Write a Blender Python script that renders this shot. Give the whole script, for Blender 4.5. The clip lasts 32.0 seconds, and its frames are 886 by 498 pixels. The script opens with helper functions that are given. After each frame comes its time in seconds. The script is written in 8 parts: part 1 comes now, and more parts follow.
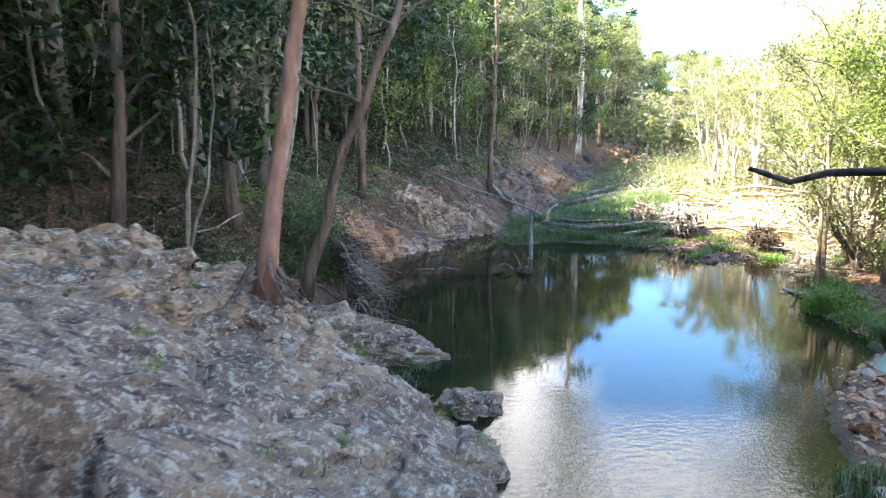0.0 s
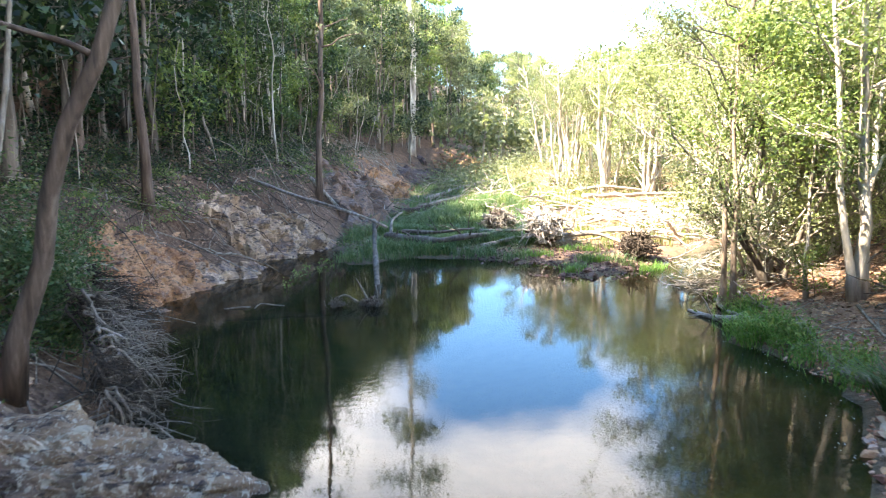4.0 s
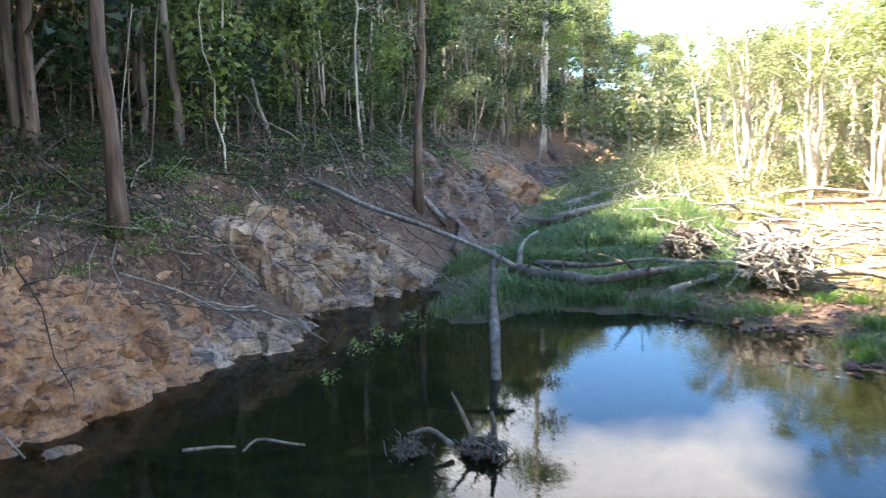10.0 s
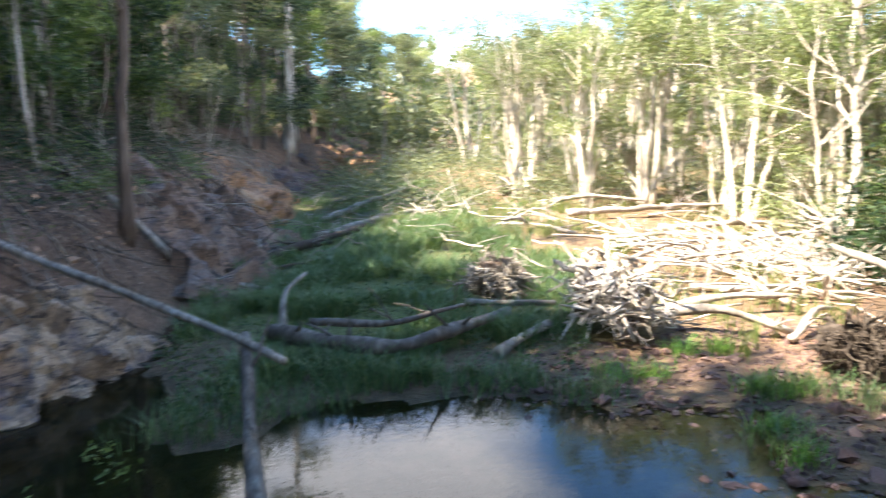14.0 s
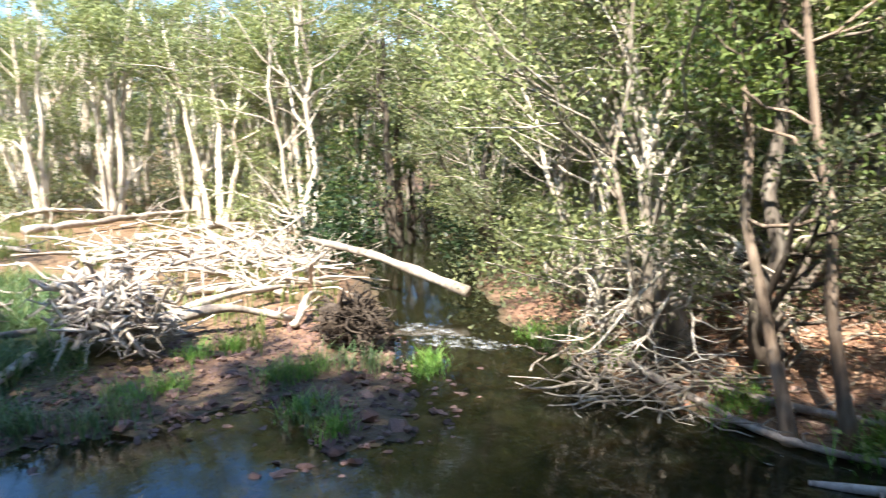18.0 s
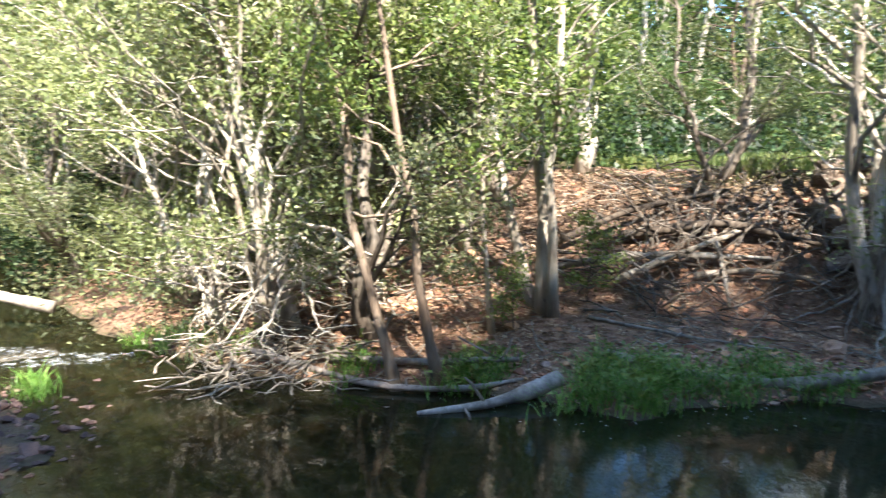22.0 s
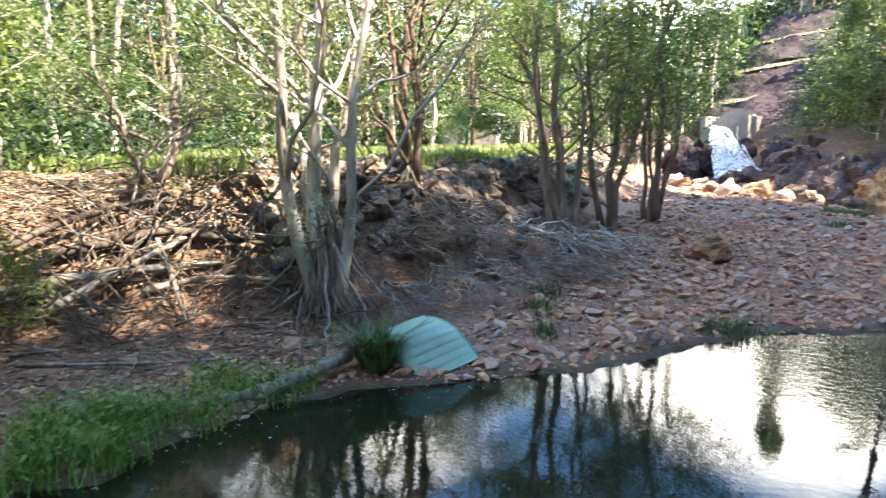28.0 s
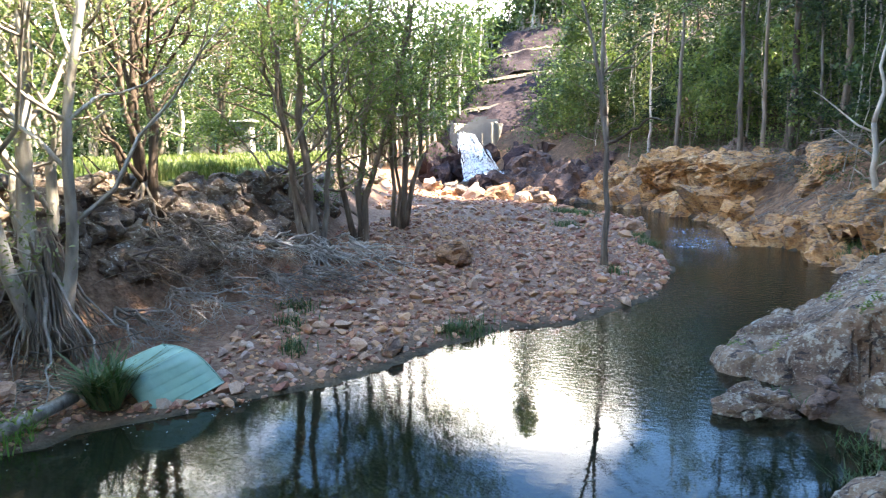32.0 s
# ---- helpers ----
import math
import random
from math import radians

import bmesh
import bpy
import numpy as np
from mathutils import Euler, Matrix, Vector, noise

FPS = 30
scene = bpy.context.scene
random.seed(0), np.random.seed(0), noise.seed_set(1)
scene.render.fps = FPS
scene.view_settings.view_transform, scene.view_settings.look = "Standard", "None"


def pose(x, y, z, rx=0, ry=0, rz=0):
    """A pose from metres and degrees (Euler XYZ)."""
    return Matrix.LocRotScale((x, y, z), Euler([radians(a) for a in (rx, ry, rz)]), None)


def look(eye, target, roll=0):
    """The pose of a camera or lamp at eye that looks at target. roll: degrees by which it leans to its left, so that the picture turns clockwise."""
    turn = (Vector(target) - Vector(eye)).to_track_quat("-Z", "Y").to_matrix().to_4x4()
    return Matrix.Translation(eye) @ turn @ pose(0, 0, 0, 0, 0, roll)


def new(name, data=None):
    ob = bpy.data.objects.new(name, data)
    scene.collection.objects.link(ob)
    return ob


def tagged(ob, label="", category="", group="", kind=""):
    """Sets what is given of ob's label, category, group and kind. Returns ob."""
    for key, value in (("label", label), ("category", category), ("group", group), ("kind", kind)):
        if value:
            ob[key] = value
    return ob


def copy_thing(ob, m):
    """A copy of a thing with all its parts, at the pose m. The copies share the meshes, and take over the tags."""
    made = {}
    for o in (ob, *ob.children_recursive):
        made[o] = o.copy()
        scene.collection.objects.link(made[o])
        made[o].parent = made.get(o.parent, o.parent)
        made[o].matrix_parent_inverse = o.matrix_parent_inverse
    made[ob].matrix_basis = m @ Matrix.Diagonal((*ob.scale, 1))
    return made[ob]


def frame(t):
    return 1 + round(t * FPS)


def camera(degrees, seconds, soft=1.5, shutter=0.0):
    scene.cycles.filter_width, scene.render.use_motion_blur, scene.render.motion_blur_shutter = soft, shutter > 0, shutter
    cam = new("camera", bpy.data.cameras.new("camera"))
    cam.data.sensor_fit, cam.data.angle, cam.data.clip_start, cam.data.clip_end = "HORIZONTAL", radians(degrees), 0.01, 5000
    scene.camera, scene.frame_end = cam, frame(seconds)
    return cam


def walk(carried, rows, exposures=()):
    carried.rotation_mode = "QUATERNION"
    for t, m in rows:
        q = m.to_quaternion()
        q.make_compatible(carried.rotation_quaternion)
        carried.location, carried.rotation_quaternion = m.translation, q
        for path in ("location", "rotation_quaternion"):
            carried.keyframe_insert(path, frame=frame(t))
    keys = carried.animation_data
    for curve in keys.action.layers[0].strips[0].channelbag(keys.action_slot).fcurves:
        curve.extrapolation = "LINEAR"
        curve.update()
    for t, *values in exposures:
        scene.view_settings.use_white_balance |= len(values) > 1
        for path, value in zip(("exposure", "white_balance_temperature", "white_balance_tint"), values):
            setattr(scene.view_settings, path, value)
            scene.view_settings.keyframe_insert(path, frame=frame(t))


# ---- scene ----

# ================= camera and its path =================
cam = camera(63.3, 32.0, 1.1, 0.8)
PATH = [
    (0, (0.0, 0.0, 4.299), (0.0, 1.975, 3.986), 0.3),
    (0.5, (0.033, 0.635, 4.262), (0.072, 2.61, 3.95), 0.2),
    (1, (0.033, 1.274, 4.225), (0.12, 3.248, 3.914), 0.1),
    (1.5, (0.024, 1.935, 4.188), (0.187, 3.905, 3.879), 0.1),
    (2, (0.022, 2.615, 4.145), (0.26, 4.577, 3.838), 0.2),
    (2.5, (0.051, 3.337, 4.108), (0.362, 5.289, 3.803), 0.2),
    (3, (0.099, 4.071, 4.072), (0.482, 6.01, 3.769), 0.2),
    (3.5, (0.185, 4.805, 4.023), (0.629, 6.731, 3.721), 0.2),
    (5.5, (0.531, 7.785, 3.735), (1.011, 9.704, 3.44), -0.1),
    (6, (0.654, 8.581, 3.698), (1.064, 10.517, 3.403), -0.3),
    (6.5, (0.809, 9.378, 3.669), (1.138, 11.328, 3.374), -0.4),
    (7, (0.959, 10.13, 3.65), (1.212, 12.092, 3.354), -0.5),
    (7.5, (1.093, 10.888, 3.638), (1.335, 12.851, 3.34), -0.6),
    (8, (1.224, 11.641, 3.621), (1.464, 13.604, 3.323), -0.6),
    (8.5, (1.339, 12.425, 3.597), (1.58, 14.388, 3.298), -0.6),
    (9, (1.441, 13.211, 3.571), (1.679, 15.174, 3.27), -0.6),
    (9.5, (1.545, 14.009, 3.547), (1.756, 15.975, 3.245), -0.6),
    (10, (1.653, 14.773, 3.525), (1.783, 16.745, 3.224), -0.7),
    (10.5, (1.762, 15.519, 3.504), (1.829, 17.495, 3.204), -0.8),
    (11, (1.847, 16.249, 3.498), (1.905, 18.226, 3.198), -0.7),
    (11.5, (1.946, 16.982, 3.494), (1.951, 18.959, 3.192), -0.7),
    (12, (2.057, 17.675, 3.511), (2.03, 19.652, 3.208), -0.7),
    (12.5, (2.138, 18.351, 3.532), (2.289, 20.322, 3.226), -0.6),
    (13, (2.196, 18.944, 3.542), (2.575, 20.884, 3.234), -0.4),
    (13.5, (2.261, 19.482, 3.553), (2.83, 21.375, 3.245), -0.1),
    (14, (2.317, 19.958, 3.562), (3.121, 21.764, 3.258), -0.1),
    (14.5, (2.376, 20.342, 3.557), (3.374, 22.05, 3.26), -0.2),
    (15, (2.415, 20.528, 3.535), (3.589, 22.121, 3.242), -0.2),
    (15.5, (2.421, 20.602, 3.514), (3.746, 22.072, 3.227), -0.2),
    (17.5, (2.297, 20.655, 3.33), (4.028, 21.618, 3.054), -0.6),
    (18, (2.22, 20.678, 3.294), (4.021, 21.501, 3.018), -0.6),
    (18.5, (2.16, 20.687, 3.273), (4.02, 21.367, 2.997), -0.5),
    (19, (2.069, 20.681, 3.246), (3.973, 21.228, 2.975), -0.4),
    (19.5, (1.951, 20.746, 3.221), (3.892, 21.147, 2.956), -0.3),
    (20, (1.803, 20.865, 3.206), (3.77, 21.115, 2.944), -0.2),
    (20.5, (1.588, 21.05, 3.215), (3.569, 21.14, 2.956), -0.1),
    (21, (1.358, 21.295, 3.238), (3.34, 21.22, 2.978), -0.0),
    (21.5, (1.221, 21.462, 3.258), (3.19, 21.232, 2.996), -0.1),
    (22, (1.141, 21.544, 3.276), (3.087, 21.166, 3.009), -0.1),
    (22.5, (1.136, 21.595, 3.288), (3.048, 21.076, 3.015), -0.1),
    (23, (1.129, 21.634, 3.305), (2.998, 20.979, 3.026), -0.2),
    (23.5, (1.157, 21.651, 3.32), (2.976, 20.868, 3.035), -0.2),
    (24, (1.214, 21.646, 3.344), (2.975, 20.743, 3.055), -0.2),
    (24.5, (1.315, 21.611, 3.361), (3.012, 20.594, 3.066), -0.2),
    (25, (1.406, 21.536, 3.381), (3.036, 20.416, 3.083), -0.2),
    (25.5, (1.505, 21.413, 3.394), (3.079, 20.218, 3.092), -0.2),
    (27.5, (2.047, 21.11, 3.437), (3.296, 19.578, 3.135), -0.6),
    (28, (2.074, 21.105, 3.451), (3.235, 19.503, 3.151), -0.6),
    (28.5, (2.029, 21.113, 3.48), (3.102, 19.452, 3.18), -0.6),
    (29, (1.957, 21.123, 3.518), (2.936, 19.405, 3.218), -0.6),
    (29.5, (1.887, 21.121, 3.553), (2.773, 19.353, 3.252), -0.7),
    (30, (1.818, 21.109, 3.589), (2.626, 19.304, 3.288), -0.7),
    (30.5, (1.742, 21.083, 3.623), (2.487, 19.251, 3.322), -0.7),
    (31, (1.683, 21.068, 3.653), (2.372, 19.214, 3.352), -0.7),
    (31.5, (1.65, 21.05, 3.682), (2.286, 19.178, 3.381), -0.7),
    (32, (1.629, 21.039, 3.696), (2.223, 19.153, 3.396), -0.7),
]
EXPOSURES = [(t, e, kelvin, 10) for t, e, kelvin in ((0.0, 3.65, 7300), (9.0, 3.45, 7200), (12.0, 3.4, 7100), (13.2, 3.22, 7000), (15.0, 2.5, 6800), (18.0, 2.45, 6500), (22.0, 2.95, 6500), (25.0, 3.3, 6900), (28.0, 3.45, 7200), (32.0, 3.6, 7300))]
walk(cam, [(t, look(eye, target, roll)) for t, eye, target, roll in PATH], EXPOSURES)

# ================= world, sun, light =================
SUN_EL, SUN_AZ = radians(50.5), radians(266)      # azimuth clockwise from +y
world = bpy.data.worlds.new("sky")
scene.world = world
world.use_nodes = True
wn, wl = world.node_tree.nodes, world.node_tree.links
wn.clear()
w_out = wn.new("ShaderNodeOutputWorld")
w_bg = wn.new("ShaderNodeBackground")
w_sky = wn.new("ShaderNodeTexSky")
w_sky.sky_type, w_sky.sun_disc = "NISHITA", False
w_sky.sun_elevation, w_sky.sun_rotation = SUN_EL, SUN_AZ
w_sky.dust_density, w_sky.ozone_density = 0.6, 1.5
w_tc = wn.new("ShaderNodeTexCoord")
w_map = wn.new("ShaderNodeMapping")
w_map.inputs["Scale"].default_value = (1.0, 1.0, 2.2)
w_noise = wn.new("ShaderNodeTexNoise")
w_noise.inputs["Scale"].default_value, w_noise.inputs["Detail"].default_value, w_noise.inputs["Roughness"].default_value = 2.6, 7, 0.55
w_ramp = wn.new("ShaderNodeValToRGB")
w_ramp.color_ramp.elements[0].position, w_ramp.color_ramp.elements[1].position = 0.44, 0.66
w_mix = wn.new("ShaderNodeMix")
w_mix.data_type = "RGBA"
w_lit = wn.new("ShaderNodeMix")
w_lit.data_type = "RGBA"
w_lit.inputs["A"].default_value, w_lit.inputs["B"].default_value = (8.0, 8.3, 9.3, 1), (19.0, 19.2, 19.5, 1)
w_soft = wn.new("ShaderNodeTexNoise")
w_soft.inputs["Scale"].default_value, w_soft.inputs["Detail"].default_value = 3.2, 4
w_side = wn.new("ShaderNodeSeparateXYZ")
w_tone = wn.new("ShaderNodeMath")
w_tone.operation = "MULTIPLY_ADD"
w_tone.inputs[1].default_value = -0.3
w_edge = wn.new("ShaderNodeMapRange")
w_edge.inputs["From Min"].default_value, w_edge.inputs["From Max"].default_value = 0.3, 0.75
wl.new(w_tc.outputs["Generated"], w_soft.inputs["Vector"])
wl.new(w_tc.outputs["Generated"], w_side.inputs[0])
wl.new(w_side.outputs["Y"], w_tone.inputs[0])
wl.new(w_soft.outputs["Fac"], w_tone.inputs[2])
wl.new(w_tone.outputs[0], w_edge.inputs["Value"])
wl.new(w_edge.outputs["Result"], w_lit.inputs["Factor"])
wl.new(w_lit.outputs["Result"], w_mix.inputs["B"])
wl.new(w_tc.outputs["Generated"], w_map.inputs["Vector"])
wl.new(w_map.outputs["Vector"], w_noise.inputs["Vector"])
w_sep = wn.new("ShaderNodeSeparateXYZ")
w_high = wn.new("ShaderNodeMapRange")
w_high.inputs["From Min"].default_value, w_high.inputs["From Max"].default_value = 0.75, 0.5
w_mul = wn.new("ShaderNodeMath")
w_mul.operation = "MULTIPLY"
wl.new(w_tc.outputs["Generated"], w_sep.inputs[0])
wl.new(w_sep.outputs["Z"], w_high.inputs["Value"])
# banks of cloud and the blue gaps between them: azimuth, elevation, half width, weight
w_sum = w_noise.outputs["Fac"]
for az, el, half, weight in [(17, 15, 8, -0.24), (46, 26, 13, -0.2), (158, 32, 12, -0.22), (8, 28, 12, 0.12), (26, 26, 9, 0.1), (168, 17, 9, 0.22), (192, 24, 10, -0.1)]:
    a, e = radians(az), radians(el)
    dot, near, scaled = wn.new("ShaderNodeVectorMath"), wn.new("ShaderNodeMapRange"), wn.new("ShaderNodeMath")
    dot.operation, scaled.operation, near.interpolation_type = "DOT_PRODUCT", "MULTIPLY_ADD", "SMOOTHSTEP"
    dot.inputs[1].default_value = (math.sin(a) * math.cos(e), math.cos(a) * math.cos(e), math.sin(e))
    near.inputs["From Min"].default_value = math.cos(radians(half * 1.5))
    wl.new(w_tc.outputs["Generated"], dot.inputs[0])
    wl.new(dot.outputs["Value"], near.inputs["Value"])
    wl.new(near.outputs["Result"], scaled.inputs[0])
    scaled.inputs[1].default_value = weight
    wl.new(w_sum, scaled.inputs[2])
    w_sum = scaled.outputs[0]
wl.new(w_sum, w_ramp.inputs["Fac"])
wl.new(w_high.outputs["Result"], w_mul.inputs[0])
wl.new(w_ramp.outputs["Color"], w_mul.inputs[1])
wl.new(w_mul.outputs[0], w_mix.inputs["Factor"])
w_blue = wn.new("ShaderNodeMix")
w_blue.data_type, w_blue.blend_type = "RGBA", "MULTIPLY"
w_blue.inputs["Factor"].default_value = 1.0
w_blue.inputs["B"].default_value = (0.66, 1.02, 1.34, 1)
wl.new(w_sky.outputs["Color"], w_blue.inputs["A"])
wl.new(w_blue.outputs["Result"], w_mix.inputs["A"])
wl.new(w_mix.outputs["Result"], w_bg.inputs["Color"])
wl.new(w_bg.outputs["Background"], w_out.inputs["Surface"])
w_bg.inputs["Strength"].default_value = 0.1

sun = new("sun", bpy.data.lights.new("sun", "SUN"))
sun.data.energy, sun.data.angle, sun.data.color = 5.0, radians(0.53), (1.0, 0.93, 0.82)
SUN_FROM = Vector((math.sin(SUN_AZ) * math.cos(SUN_EL), math.cos(SUN_AZ) * math.cos(SUN_EL), math.sin(SUN_EL)))
sun.matrix_world = look(SUN_FROM * 100, (0, 0, 0))

# ================= materials =================
def material(name):
    m = bpy.data.materials.new(name)
    m.use_nodes = True
    n, l = m.node_tree.nodes, m.node_tree.links
    return m, n, l, n["Principled BSDF"]


def position(n, l, scale=(1, 1, 1)):
    g, mp = n.new("ShaderNodeNewGeometry"), n.new("ShaderNodeMapping")
    mp.inputs["Scale"].default_value = scale
    l.new(g.outputs["Position"], mp.inputs["Vector"])
    return mp.outputs["Vector"]


def noise_node(n, l, vec, scale, detail=6, rough=0.6, distortion=0.0):
    t = n.new("ShaderNodeTexNoise")
    t.inputs["Scale"].default_value, t.inputs["Detail"].default_value = scale, detail
    t.inputs["Roughness"].default_value, t.inputs["Distortion"].default_value = rough, distortion
    l.new(vec, t.inputs["Vector"])
    return t.outputs["Fac"]


def ramp(n, l, fac, stops):
    r = n.new("ShaderNodeValToRGB")
    e = r.color_ramp.elements
    while len(e) < len(stops):
        e.new(0.5)
    for k, (p, c) in enumerate(stops):
        e[k].position, e[k].color = p, (*c, 1) if len(c) == 3 else c
    l.new(fac, r.inputs["Fac"])
    return r.outputs["Color"]


def blend(n, l, fac, a, b, how="MIX"):
    x = n.new("ShaderNodeMix")
    x.data_type, x.blend_type = "RGBA", how
    for s, v in (("Factor", fac), ("A", a), ("B", b)):
        if isinstance(v, bpy.types.NodeSocket):
            l.new(v, x.inputs[s])
        else:
            x.inputs[s].default_value = v if s == "Factor" else (*v, 1)
    return x.outputs["Result"]


def bump(n, l, p, height, strength=0.5, distance=0.05):
    b = n.new("ShaderNodeBump")
    b.inputs["Strength"].default_value, b.inputs["Distance"].default_value = strength, distance
    l.new(height, b.inputs["Height"])
    l.new(b.outputs["Normal"], p.inputs["Normal"])


def random_of(n, island):
    if island:
        return n.new("ShaderNodeNewGeometry").outputs["Random Per Island"]
    return n.new("ShaderNodeObjectInfo").outputs["Random"]


def leaf_material(name, stops, translucent=0.4, rough=0.45):
    """Leaves: each leaf takes a shade of its own; light comes through."""
    m, n, l, p = material(name)
    col = ramp(n, l, random_of(n, True), stops)
    col = blend(n, l, noise_node(n, l, position(n, l), 0.35, 2), blend(n, l, 1.0, col, (0.62, 0.68, 0.6), "MULTIPLY"), col)
    l.new(col, p.inputs["Base Color"])
    p.inputs["Roughness"].default_value = rough
    p.inputs["Specular IOR Level"].default_value = 0.3
    t = n.new("ShaderNodeBsdfTranslucent")
    l.new(blend(n, l, 1.0, col, (1.25, 1.3, 0.8), "MULTIPLY"), t.inputs["Color"])
    mx = n.new("ShaderNodeMixShader")
    mx.inputs["Fac"].default_value = translucent
    l.new(p.outputs["BSDF"], mx.inputs[1])
    l.new(t.outputs["BSDF"], mx.inputs[2])
    l.new(mx.outputs["Shader"], n["Material Output"].inputs["Surface"])
    return m


def bark_material(name, base, dark, light, scale=6.0, streak=0.12, spots=0.0, relief=0.6):
    m, n, l, p = material(name)
    v = position(n, l, (1, 1, streak))
    f = noise_node(n, l, v, scale, 8, 0.65)
    c = ramp(n, l, f, [(0.3, dark), (0.52, base), (0.72, light)])
    big = noise_node(n, l, position(n, l, (1, 1, 0.4)), 1.3, 3)
    c = blend(n, l, ramp(n, l, big, [(0.42, (0, 0, 0)), (0.62, (1, 1, 1))]), c, blend(n, l, 1.0, c, (0.62, 0.58, 0.55), "MULTIPLY"))
    c = blend(n, l, ramp(n, l, random_of(n, False), [(0.0, (0, 0, 0)), (1.0, (0.7, 0.7, 0.7))]), c, blend(n, l, 1.0, c, (0.75, 0.72, 0.7), "MULTIPLY"))
    l.new(c, p.inputs["Base Color"])
    p.inputs["Roughness"].default_value = 0.85
    p.inputs["Specular IOR Level"].default_value = 0.2
    bump(n, l, p, f, relief, 0.04)
    return m


def stone_material(name, stops, island=False, scale=5.0, lichen=0.0, stains=None, relief=0.7, rough=0.85, joints=False):
    """Rock: each piece takes a shade, with grain, blotches and, on some, pale lichen."""
    m, n, l, p = material(name)
    v = position(n, l)
    f = noise_node(n, l, v, scale, 10, 0.68, 0.3)
    r = n.new("ShaderNodeMath")
    r.operation = "MULTIPLY_ADD"
    l.new(random_of(n, island), r.inputs[0])
    r.inputs[1].default_value = 0.55
    fa = n.new("ShaderNodeMath")
    fa.operation = "MULTIPLY"
    l.new(f, fa.inputs[0])
    fa.inputs[1].default_value = 0.45
    l.new(fa.outputs[0], r.inputs[2])
    c = ramp(n, l, r.outputs[0], stops)
    grain = noise_node(n, l, v, scale * 9, 4, 0.7)
    c = blend(n, l, 0.5, c, ramp(n, l, grain, [(0.3, (0.25, 0.25, 0.25)), (0.7, (0.8, 0.8, 0.8))]), "OVERLAY")
    if stains:
        c = blend(n, l, ramp(n, l, noise_node(n, l, v, 0.9, 6, 0.6, 0.6), [(0.5, (0, 0, 0)), (0.6, (1, 1, 1))]), c, stains)
    if lichen:
        spots = noise_node(n, l, v, 13.0, 8, 0.72, 0.15)
        c = blend(n, l, ramp(n, l, spots, [(0.58 - 0.08 * lichen, (0, 0, 0)), (0.64 - 0.06 * lichen, (0.95, 0.95, 0.95))]), c, (0.42, 0.4, 0.35))
        dk = noise_node(n, l, v, 2.6, 9, 0.72, 0.2)
        c = blend(n, l, ramp(n, l, dk, [(0.53, (0, 0, 0)), (0.6, (0.75, 0.75, 0.75))]), c, (0.06, 0.05, 0.055))
    vor = n.new("ShaderNodeTexVoronoi")
    vor.feature = "DISTANCE_TO_EDGE"
    vor.inputs["Scale"].default_value = scale * 0.55
    warp = n.new("ShaderNodeVectorMath")
    warp.operation = "MULTIPLY_ADD"
    nt = n.new("ShaderNodeTexNoise")
    nt.inputs["Scale"].default_value = scale * 0.6
    l.new(v, nt.inputs["Vector"])
    l.new(nt.outputs["Color"], warp.inputs[0])
    warp.inputs[1].default_value = (2.6 / scale,) * 3
    l.new(v, warp.inputs[2])
    l.new(warp.outputs["Vector"], vor.inputs["Vector"])
    joint = ramp(n, l, vor.outputs["Distance"], [(0.0, (0, 0, 0)), (0.02, (1, 1, 1))])
    if joints:
        c = blend(n, l, joint, blend(n, l, 1.0, c, (0.62, 0.58, 0.55), "MULTIPLY"), c)
    l.new(c, p.inputs["Base Color"])
    p.inputs["Roughness"].default_value = rough
    p.inputs["Specular IOR Level"].default_value = 0.3
    mixh = blend(n, l, 0.22, f, joint) if joints else f
    bump(n, l, p, mixh, relief, 0.25 / scale)
    return m



